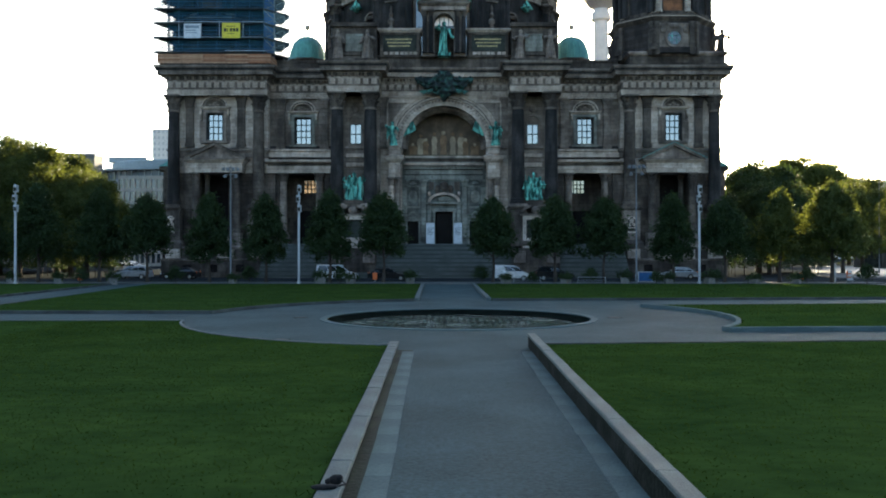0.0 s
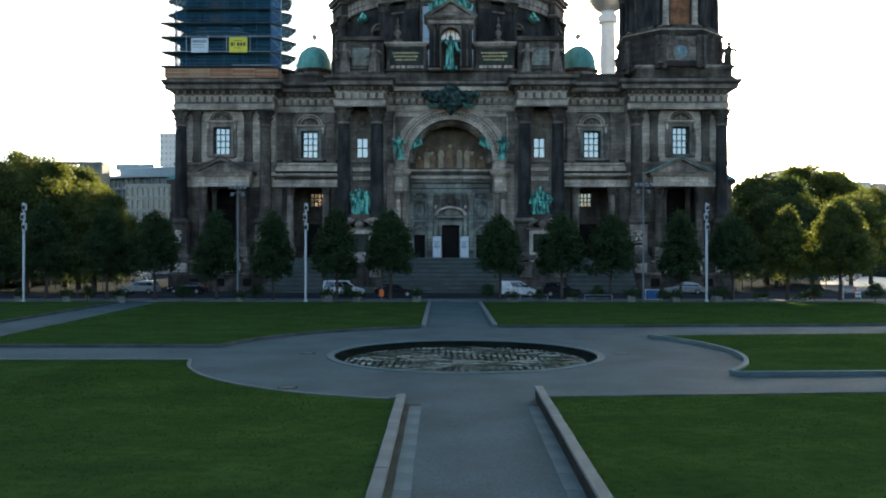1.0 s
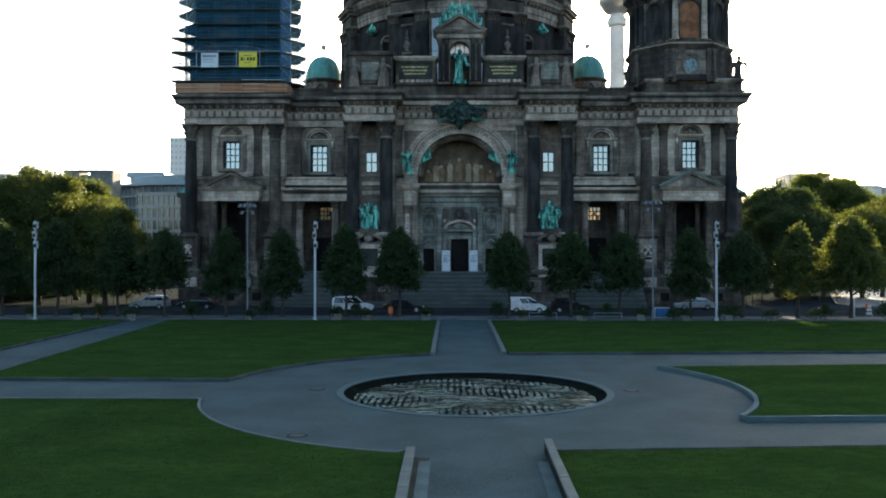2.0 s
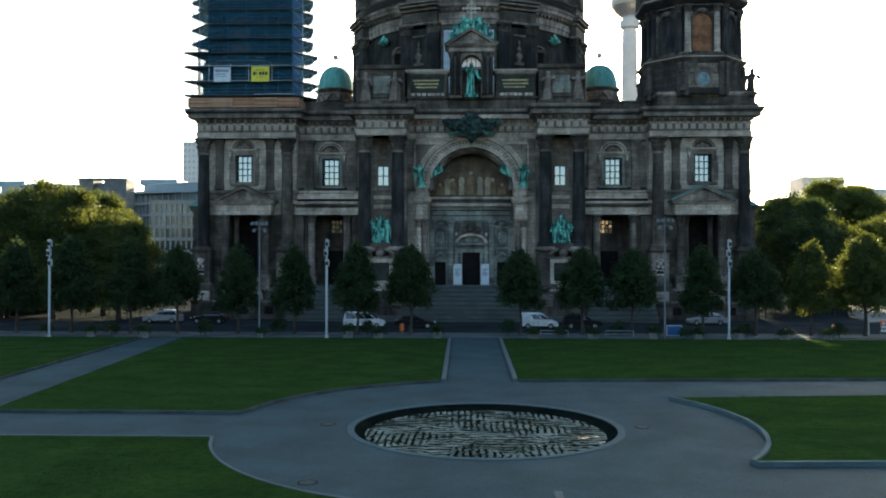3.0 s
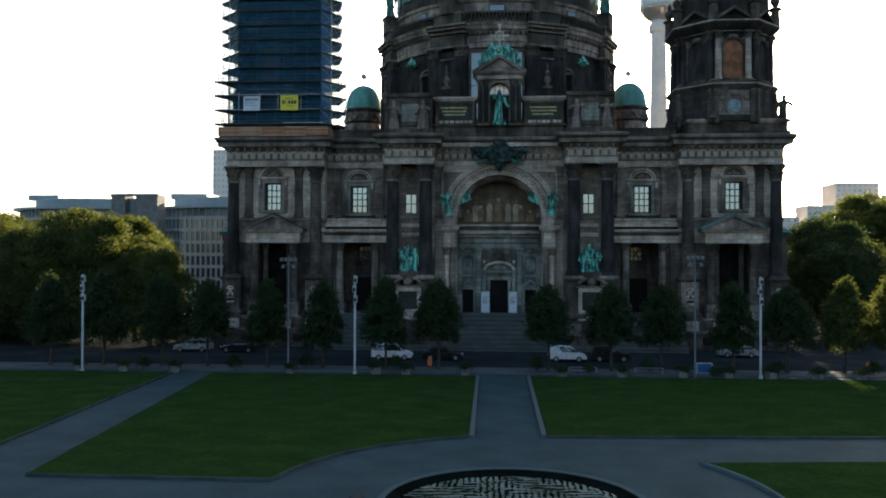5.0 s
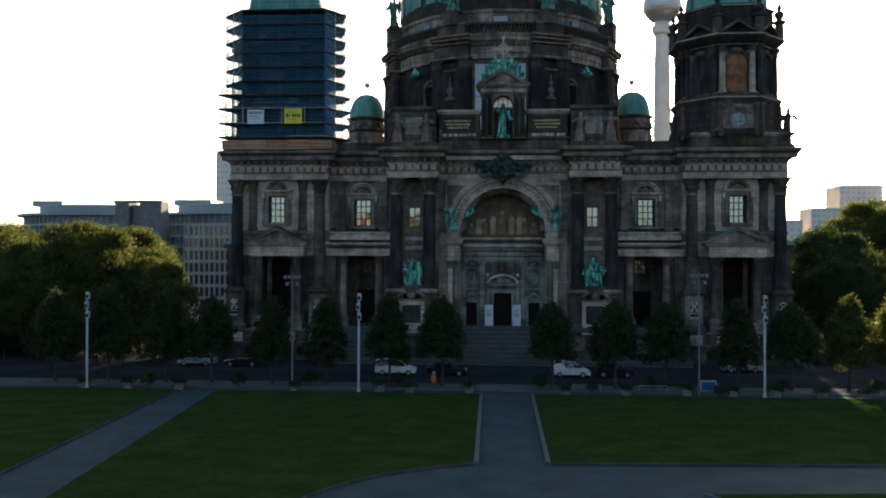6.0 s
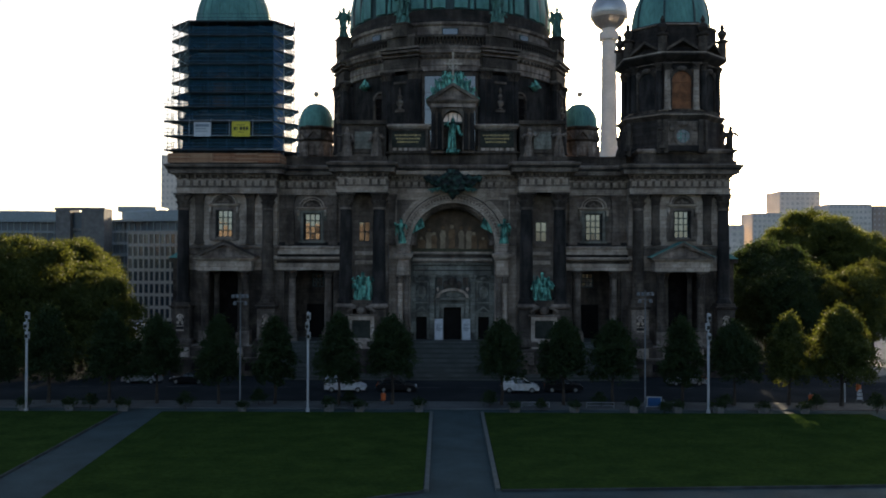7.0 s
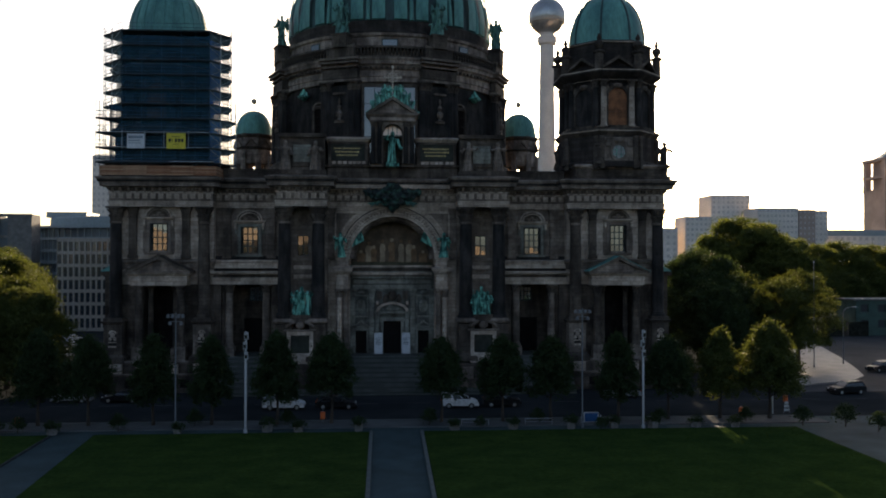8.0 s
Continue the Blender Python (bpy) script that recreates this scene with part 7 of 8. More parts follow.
def crown_mesh(name, mat, shape, clumps, leaves, size, seed):
    """Leaf clumps on and inside a rough crown; shape(q, a) gives the radius at height share q and bearing a."""
    r = np.random.default_rng(seed)
    h0, h1 = shape["low"], shape["high"]
    q = r.beta(1.3, 1.3, clumps)
    a = r.uniform(0, 2 * np.pi, clumps)
    lobes = shape.get("lobes", 0)
    prof_ = np.interp(q, shape["q"], shape["r"])
    lump = 1 + 0.16 * np.sin(3 * a + seed) * np.sin(5 * q * 3 + seed) + r.normal(0, 0.09, clumps)
    depth = 1 - 0.75 * r.uniform(0, 1, clumps) ** 2.2
    rad = prof_ * lump * depth
    c = np.stack([rad * np.cos(a), rad * np.sin(a), h0 + (h1 - h0) * q], 1)
    if lobes:
        lq = np.linspace(0.1, 0.86, lobes)
        la = np.arange(lobes) * 2.4 + r.uniform(-0.4, 0.4, lobes)
        lr = np.interp(lq, shape["q"], shape["r"])
        far_out = shape.get("spread", 0.58)
        lc = np.stack([lr * far_out * np.cos(la), lr * far_out * np.sin(la), h0 + (h1 - h0) * lq], 1)
        size_l = (0.34 + 0.2 * r.uniform(0, 1, lobes)) * np.maximum(lr, shape.get("blunt", 0.55) * max(shape["r"]))
        pick = r.integers(0, lobes, clumps)
        d = r.normal(0, 1, (clumps, 3))
        d[:, 2] = np.abs(d[:, 2]) * 1.1 - 0.35
        d /= np.linalg.norm(d, axis=1)[:, None]
        on = lc[pick] + d * (size_l[pick] * r.uniform(0.55, 1.2, clumps))[:, None] * np.array([1, 1, 0.85])
        use = r.uniform(0, 1, clumps) < 0.8
        c = np.where(use[:, None], on, c)
    cs = r.uniform(0.6, 1.25, clumps) * shape["clump"]
    p = np.repeat(c, leaves, 0) + r.normal(0, 1, (clumps * leaves, 3)) * np.repeat(cs, leaves)[:, None] * np.array([0.58, 0.58, 0.48])
    n = len(p)
    d1 = r.normal(0, 1, (n, 3))
    d1[:, 2] *= 0.7
    d1 /= np.linalg.norm(d1, axis=1)[:, None]
    d2 = np.cross(d1, r.normal(0, 1, (n, 3)))
    d2 /= np.linalg.norm(d2, axis=1)[:, None]
    s = r.uniform(0.6, 1.3, n)[:, None] * size
    v = np.stack([p - d1 * s, p + d2 * s * 0.62, p + d1 * s, p - d2 * s * 0.62], 1).reshape(-1, 3)
    me = bpy.data.meshes.new(name)
    me.vertices.add(4 * n)
    me.vertices.foreach_set("co", v.astype(np.float32).ravel())
    me.loops.add(4 * n)
    me.loops.foreach_set("vertex_index", np.arange(4 * n, dtype=np.int32))
    me.polygons.add(n)
    me.polygons.foreach_set("loop_start", np.arange(0, 4 * n, 4, dtype=np.int32))
    me.polygons.foreach_set("loop_total", np.full(n, 4, dtype=np.int32))
    me.update(calc_edges=True)
    me.materials.append(mat)
    return me


def tree(label, category, group, mat, shape, trunk_r, clumps, leaves, size, seed):
    t = thing("tree", label, category, group)
    rr = random.Random(seed)
    g = Geo()
    h0, h1 = shape["low"], shape["high"]
    pts = [(0, 0, 0)]
    for k in range(1, 6):
        pts.append((rr.gauss(0, 0.05), rr.gauss(0, 0.05), h1 * 0.85 * k / 5))
    for k in range(5):
        f0, f1 = 1 - k / 5.6, 1 - (k + 1) / 5.6
        g.tube(pts[k], pts[k + 1], trunk_r * f0 * (1.25 if k == 0 else 1), trunk_r * f1, 9)
    wide = max(shape["r"])
    for k in range(14):
        z = h0 * 0.95 + (h1 - h0) * 0.75 * k / 14
        a = k * 2.4 + rr.uniform(-0.4, 0.4)
        q = (z - h0) / (h1 - h0)
        L = 0.7 * np.interp(min(1, max(0, q + 0.15)), shape["q"], shape["r"])
        m = (0.5 * L * math.cos(a), 0.5 * L * math.sin(a), z + 0.35 * L)
        e = (L * math.cos(a + 0.15), L * math.sin(a + 0.15), z + 0.6 * L)
        rb0 = trunk_r * 0.42 * (1 - 0.5 * q)
        g.tube((0, 0, z), m, rb0, rb0 * 0.7, 6).tube(m, e, rb0 * 0.7, rb0 * 0.25, 6)
    part("trunk", g, BARK, t)
    c = new("crown", crown_mesh("crown", mat, shape, clumps, leaves, size, seed))
    c.parent = t
    return t


ROW = {"low": 2.3, "high": 9.7, "q": (0, 0.07, 0.25, 0.45, 0.65, 0.82, 0.93, 1.0), "r": (1.3, 2.15, 2.45, 2.1, 1.5, 0.85, 0.4, 0.05), "clump": 0.5, "lobes": 22, "blunt": 0.25}
ROW2 = {"low": 2.4, "high": 8.9, "q": (0, 0.08, 0.3, 0.5, 0.7, 0.88, 1.0), "r": (1.3, 2.2, 2.45, 2.1, 1.4, 0.7, 0.08), "clump": 0.5, "lobes": 20, "blunt": 0.28}
ROUND = {"low": 2.4, "high": 10.4, "q": (0, 0.1, 0.35, 0.6, 0.8, 0.93, 1.0), "r": (1.7, 3.0, 3.25, 2.5, 1.5, 0.75, 0.15), "clump": 0.6, "lobes": 24, "blunt": 0.3}
BIG = {"low": 3.0, "high": 18.0, "q": (0, 0.1, 0.35, 0.6, 0.82, 1.0), "r": (2.5, 5.6, 7.2, 6.6, 4.5, 1.0), "clump": 0.95, "lobes": 15, "spread": 0.68}
TALL = {"low": 5.6, "high": 24.0, "q": (0, 0.12, 0.35, 0.6, 0.82, 1.0), "r": (2.4, 5.4, 7.4, 7.2, 4.8, 1.2), "clump": 1.0, "lobes": 13, "spread": 0.74}
OPEN = {"low": 2.6, "high": 15.2, "q": (0, 0.12, 0.35, 0.6, 0.82, 1.0), "r": (1.8, 3.8, 4.9, 4.6, 3.0, 0.8), "clump": 0.62, "lobes": 19, "spread": 0.92, "blunt": 0.42}
TY = 87.0
row_a = tree("slim dark green linden in the street tree row", "tree", "street tree row", LEAF_ROW, ROW, 0.17, 400, 60, 0.12, 1)
row_b = tree("compact dark green linden in the street tree row", "tree", "street tree row", LEAF_ROW, ROW2, 0.16, 380, 60, 0.12, 2)
row_a.matrix_basis = pose(-48.2, TY, GZ + 0.1, 0, 0, 20)
row_b.matrix_basis = pose(5.2, TY, GZ + 0.1, 0, 0, 0)
for i, (x, k, sc) in enumerate(((-42.4, 0, 1.05), (-36.0, 0, 1.0), (-30.9, 1, 1.04), (-24.4, 0, 0.95), (-18.5, 0, 0.93), (-11.8, 0, 0.98), (-6.25, 1, 1.05), (11.7, 1, 1.02), (16.9, 1, 1.0), (24.1, 0, 0.94), (29.5, 1, 1.0))):
    t = copy_thing((row_a, row_b)[k], pose(x, TY + random.uniform(-0.3, 0.3), GZ + 0.1, 0, 0, 67 * i))
    t.scale = (sc * random.uniform(0.95, 1.05), sc, sc)
# The two corner lindens get lighter leaves than the row, for sunlight.
sun_a = tree("street corner linden, leaves coloured lighter for the sun", "tree", "street tree row", LEAF_WOOD, ROW, 0.17, 400, 60, 0.12, 5)
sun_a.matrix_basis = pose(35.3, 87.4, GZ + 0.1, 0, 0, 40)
sun_b = tree("rounder corner linden, leaves coloured lighter for the sun", "tree", "street tree row", LEAF_WOOD, ROUND, 0.2, 560, 60, 0.125, 6)
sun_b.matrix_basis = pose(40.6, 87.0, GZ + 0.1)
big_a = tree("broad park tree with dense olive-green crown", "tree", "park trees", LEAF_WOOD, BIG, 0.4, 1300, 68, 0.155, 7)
big_a.matrix_basis = pose(-55.0, 108, GZ, 0, 0, 10)
# Trees beyond y=130 are added to shade the ground in front.
for i, (x, y, sc) in enumerate(((-46.2, 108, 0.74), (-62, 108, 0.88), (-70, 110, 0.92), (-79, 108, 0.9), (-56, 121, 0.95), (-89, 110, 0.92), (-66, 124, 0.98), (-99, 109, 0.9), (-77, 123, 0.95), (-50.5, 113, 0.8), (-63, 139, 1.0), (-73, 137, 0.97), (-84, 138, 1.0), (-70, 154, 1.0), (-90, 125, 0.95), (-100, 124, 0.95))):
    t = copy_thing(big_a, pose(x, y, GZ, 0, 0, 71 * i))
    t.scale = (sc * 1.03, sc, sc * random.uniform(0.95, 1.05))
# Darker leaves stand in for the cathedral's shade on these trees.
shade_a = tree("dense tree beside the cathedral, leaves coloured darker for shade", "tree", "park trees", LEAF_ROW, BIG, 0.4, 1100, 64, 0.165, 12)
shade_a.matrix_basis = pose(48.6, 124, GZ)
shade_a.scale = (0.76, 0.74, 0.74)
wood_a = tree("large park tree, leaves coloured paler for haze and sunlight", "tree", "park trees", LEAF_SUN, TALL, 0.42, 1300, 58, 0.185, 8)
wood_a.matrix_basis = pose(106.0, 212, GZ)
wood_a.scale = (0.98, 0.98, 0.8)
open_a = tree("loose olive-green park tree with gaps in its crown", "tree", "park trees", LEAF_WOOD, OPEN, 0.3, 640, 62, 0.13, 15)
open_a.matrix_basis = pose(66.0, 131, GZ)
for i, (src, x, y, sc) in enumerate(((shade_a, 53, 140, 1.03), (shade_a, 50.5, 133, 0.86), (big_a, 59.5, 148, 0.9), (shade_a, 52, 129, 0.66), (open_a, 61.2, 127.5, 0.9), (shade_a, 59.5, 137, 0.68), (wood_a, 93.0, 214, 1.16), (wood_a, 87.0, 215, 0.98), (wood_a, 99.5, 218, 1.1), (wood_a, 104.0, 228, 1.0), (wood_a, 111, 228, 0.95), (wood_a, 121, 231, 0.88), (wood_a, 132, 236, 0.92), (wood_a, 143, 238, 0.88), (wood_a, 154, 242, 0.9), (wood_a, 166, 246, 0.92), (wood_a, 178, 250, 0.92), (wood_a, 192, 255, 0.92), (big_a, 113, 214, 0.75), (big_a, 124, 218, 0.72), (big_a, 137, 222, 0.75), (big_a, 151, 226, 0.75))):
    t = copy_thing(src, pose(x, y, GZ, 0, 0, 53 * i))
    wide = 1.22 if y > 200 else 1.05
    t.scale = (sc * wide, sc * wide, sc)

# ---- street furniture ----


def light_column(x, y):
    p = thing("light_column", "tall white light column with stacked lamp heads", "street lamp", "white light columns", (x, y, GZ))
    part("pole", Geo().lathe(0, 0, [(0.2, 0), (0.2, 0.3), (0.115, 0.35), (0.115, 7.2), (0.085, 7.25), (0.085, 10.0)], 12), POST_WHITE, p)
    for i, z in enumerate((7.25, 8.25, 9.2)):
        o = 0.06 * (-1) ** i
        h = part("lamp_head", Geo().box(o - 0.17, o + 0.17, -0.2, 0.18, z, z + 0.7), POST_WHITE, p, smooth=0)
        part("lens", Geo().box(o - 0.13, o + 0.13, -0.24, -0.195, z + 0.1, z + 0.46), INK, h, smooth=0)
    return p


for x, y in ((-42.4, 82.6), (-14.4, 83.2), (25.6, 83.2)):
    light_column(x, y)


def mast(x, y, h):
    p = thing("floodlight_mast", "thin grey mast with a cross arm of floodlights", "street lamp", "floodlight masts", (x, y, GZ))
    part("pole", Geo().lathe(0, 0, [(0.12, 0), (0.12, 0.4), (0.085, 0.45), (0.055, h)], 10), MAST_GREY, p)
    part("cross_arm", Geo().tube((-0.75, 0, h - 0.2), (0.75, 0, h - 0.2), 0.035, None, 6).tube((-0.6, 0, h - 0.9), (0.6, 0, h - 0.9), 0.035, None, 6), MAST_GREY, p)
    for dx_, z in ((-0.72, h - 0.2), (-0.28, h - 0.2), (0.28, h - 0.2), (0.72, h - 0.2), (-0.55, h - 0.9), (0.55, h - 0.9)):
        l = part("floodlight", Geo().lathe(dx_, -0.12, [(0.1, z - 0.34), (0.19, z - 0.3), (0.16, z - 0.08), (0.05, z)], 8), MAST_GREY, p)
    return p


mast(-21.2, 83.2, 11.9)
mast(19.45, 83.8, 12.2)
sp = thing("street_pole", "tall thin grey pole with a small lamp at the corner", "street lamp", at=(66.5, 127, GZ))
part("pole", Geo().lathe(0, 0, [(0.12, 0), (0.12, 0.5), (0.08, 0.55), (0.05, 16.6)], 10), MAST_GREY, sp)
part("lamp_head", Geo().ball(0, 0, 16.7, 0.16, 0.12, 0.14), POST_WHITE, sp)
sp = thing("street_lamp", "curved street lamp reaching over the side street", "street lamp", at=(73.5, 131, GZ))
part("pole", Geo().lathe(0, 0, [(0.12, 0), (0.09, 0.5), (0.06, 8.6)], 10).tube((0, 0, 8.5), (0.5, 0, 9.2), 0.05, None, 6).tube((0.5, 0, 9.2), (1.6, 0, 9.4), 0.05, None, 6), MAST_GREY, sp)
part("lamp_head", Geo().ball(1.9, 0, 9.38, 0.5, 0.16, 0.09), POST_WHITE, sp)
for x in (8.6, 15.2):
    rl = thing("low_railing", "low steel hoop railing by the planters", "railing", "hoop railings", (x, 85.2, GZ))
    part("hoop", Geo().tube((-1.4, 0, 0), (-1.4, 0, 0.7), 0.03, None, 6).tube((-1.4, 0, 0.7), (1.4, 0, 0.7), 0.03, None, 6).tube((1.4, 0, 0.7), (1.4, 0, 0), 0.03, None, 6), STEEL, rl)
    part("bar", Geo().tube((-1.4, 0, 0.38), (1.4, 0, 0.38), 0.02, None, 6), STEEL, rl)


def planter(x, y, h, seed):
    p = thing("planter", "square concrete planter with a small clipped bush", "planter", "planters along the lawn", (x, y, GZ))
    part("box", Geo().lathe(0, 0, [(0.42, 0.0), (0.5, 0.5), (0.55, 0.55), (0.46, 0.56), (0.44, 0.48)], 4, 45), PLANTER, p, smooth=0)
    sh = {"low": 0.5, "high": 0.5 + h, "q": (0, 0.3, 0.6, 1.0), "r": (0.35, 0.55, 0.5, 0.15), "clump": 0.3}
    c = new("bush", crown_mesh("bush", LEAF_ROW, sh, 34, 16, 0.08, seed))
    c.parent = p
    return p


pl0 = planter(-20.9, 82.9, 0.5, 1)
for i, x in enumerate((-43, -38.5, -33, -12.3, -9.2, -3.3, 6.3, 12.3, 18.2, 22.6, 26.6, 31.2, 35.2)):
    t = copy_thing(pl0, pose(x, 83.2 + 0.3 * (i % 2), GZ, 0, 0, 20 * i))
    t.scale = (1.15, 1.15, random.uniform(0.95, 1.35))


def shrub(x, y, r, h, seed):
    p = thing("shrub", "small round-headed shrub by the street", "shrub", "street shrubs", (x, y, GZ))
    part("stem", Geo().tube((0, 0, 0), (0, 0, h * 0.6), 0.05, 0.03, 6).tube((0, 0, h * 0.4), (0.2, 0.1, h * 0.75), 0.03, 0.015, 5), BARK, p)
    sh = {"low": h * 0.35, "high": h, "q": (0, 0.25, 0.6, 1.0), "r": (r * 0.6, r, r * 0.9, 0.15), "clump": 0.35}
    c = new("crown", crown_mesh("crown", LEAF_ROW, sh, 44, 22, 0.09, seed))
    c.parent = p
    return p


s0 = shrub(-27.0, 84.2, 0.75, 1.7, 3)
for i, (x, y, k) in enumerate(((-20.0, 86.2, 1.0), (-10.6, 86.0, 0.9), (3.9, 85.5, 1.0), (15.2, 86.0, 0.9), (9.0, 84.0, 0.7), (21.0, 82.2, 0.75), (28.3, 86.0, 0.8), (37.2, 85.2, 0.9), (42.5, 83.5, 1.1), (46.5, 82.5, 1.3), (48.5, 80, 1.1), (-36.6, 84.0, 0.9))):
    t = copy_thing(s0, pose(x, y, GZ, 0, 0, 47 * i))
    t.scale = (k, k, k)

under = shrub(-45.0, 112.0, 2.2, 3.4, 9)
under["label"] = "dark undergrowth bush below the park trees"
under["group"] = "undergrowth"
# Most left rows are added to keep the sun off the ground.
for i, (x, y) in enumerate([(-49.5 - 4.6 * k, 112.5 + (k % 3) * 1.5) for k in range(13)] + [(-44.5 - 3.6 * k, 106.6 + (k % 2) * 0.9) for k in range(14)] + [(-46.0 - 5.0 * k, 116.5) for k in range(9)] + [(-47.0 - 4.6 * k, 110.2) for k in range(13)] + [(43.0, 119.0), (47.0, 118.5), (51.0, 121.5), (55.0, 126.0), (58.5, 132.0), (44.0, 127.0), (40.5, 112.0), (44.5, 110.5), (48.5, 112.5), (52.0, 115.5), (62.0, 139.0), (66.0, 146.0), (70.5, 155.0), (74.0, 163.0), (78.0, 172.0), (82.0, 181.0), (86.5, 190.0), (90.5, 199.0), (38.6, 112.5), (38.2, 109.0), (41.8, 115.5), (46.0, 113.5)]):
    t = copy_thing(under, pose(x, y, GZ, 0, 0, 61 * i))
    t.scale = (1.2, 1.1, random.uniform(0.8, 1.15))

bx = thing("info_stand", "low blue information stand in a white frame", "sign stand", at=(20.75, 85.4, GZ + 0.1))
bx.scale = (1.08, 1.0, 1.08)
part("panel", Geo().box(-0.62, 0.62, -0.04, 0.04, 0.18, 0.98), BLUE, bx, smooth=0)
part("frame", Geo().box(-0.95, -0.85, -0.06, 0.06, 0, 0.8).box(0.85, 0.95, -0.06, 0.06, 0, 0.8).box(-0.72, 0.72, -0.05, 0.05, 1.0, 1.08).box(-0.85, 0.85, -0.05, 0.05, 0.1, 0.16).box(-0.72, -0.64, -0.05, 0.05, 0.12, 1.04).box(0.64, 0.72, -0.05, 0.05, 0.12, 1.04), POST_WHITE, bx, smooth=0)


def bin_(x, y):
    b = thing("litter_bin", "bright orange litter bin on a post", "litter bin", "orange bins", (x, y, GZ))
    part("body", Geo().lathe(0, 0, [(0.2, 0.35), (0.24, 0.4), (0.26, 1.0), (0.22, 1.1)], 12), ORANGE, b)
    part("post", Geo().tube((0, 0.22, 0), (0, 0.22, 1.2), 0.04, None, 8), STEEL, b)


for x, y in ((37.9, 88.0), (-7.2, 88.0), (-37.7, 86.5), (46.5, 95.5)):
    bin_(x, y)
cone = thing("traffic_sign", "white and red warning trestle on the road", "trestle", at=(44.2, 90.5, GZ))
part("board", Geo().box(-0.3, 0.3, -0.03, 0.03, 0.2, 0.45).box(-0.25, 0.25, -0.03, 0.03, 0.6, 0.85).box(-0.18, 0.18, -0.03, 0.03, 1.0, 1.25), SIGN_WHITE, cone, smooth=0)
part("trestle_leg", Geo().tube((-0.35, 0, 0), (0, 0, 1.4), 0.025, None, 5).tube((0.35, 0, 0), (0, 0, 1.4), 0.025, None, 5), STEEL, cone)
for x, y in ((42.3, 90.2),):
    b = thing("white_pillar", "white advertising pillar by the kerb", "pillar", at=(x, y, GZ))
    part("shaft", Geo().lathe(0, 0, [(0.2, 0), (0.2, 1.9), (0.24, 1.95), (0.1, 2.05)], 12), POST_WHITE, b)


# ---- vehicles ----


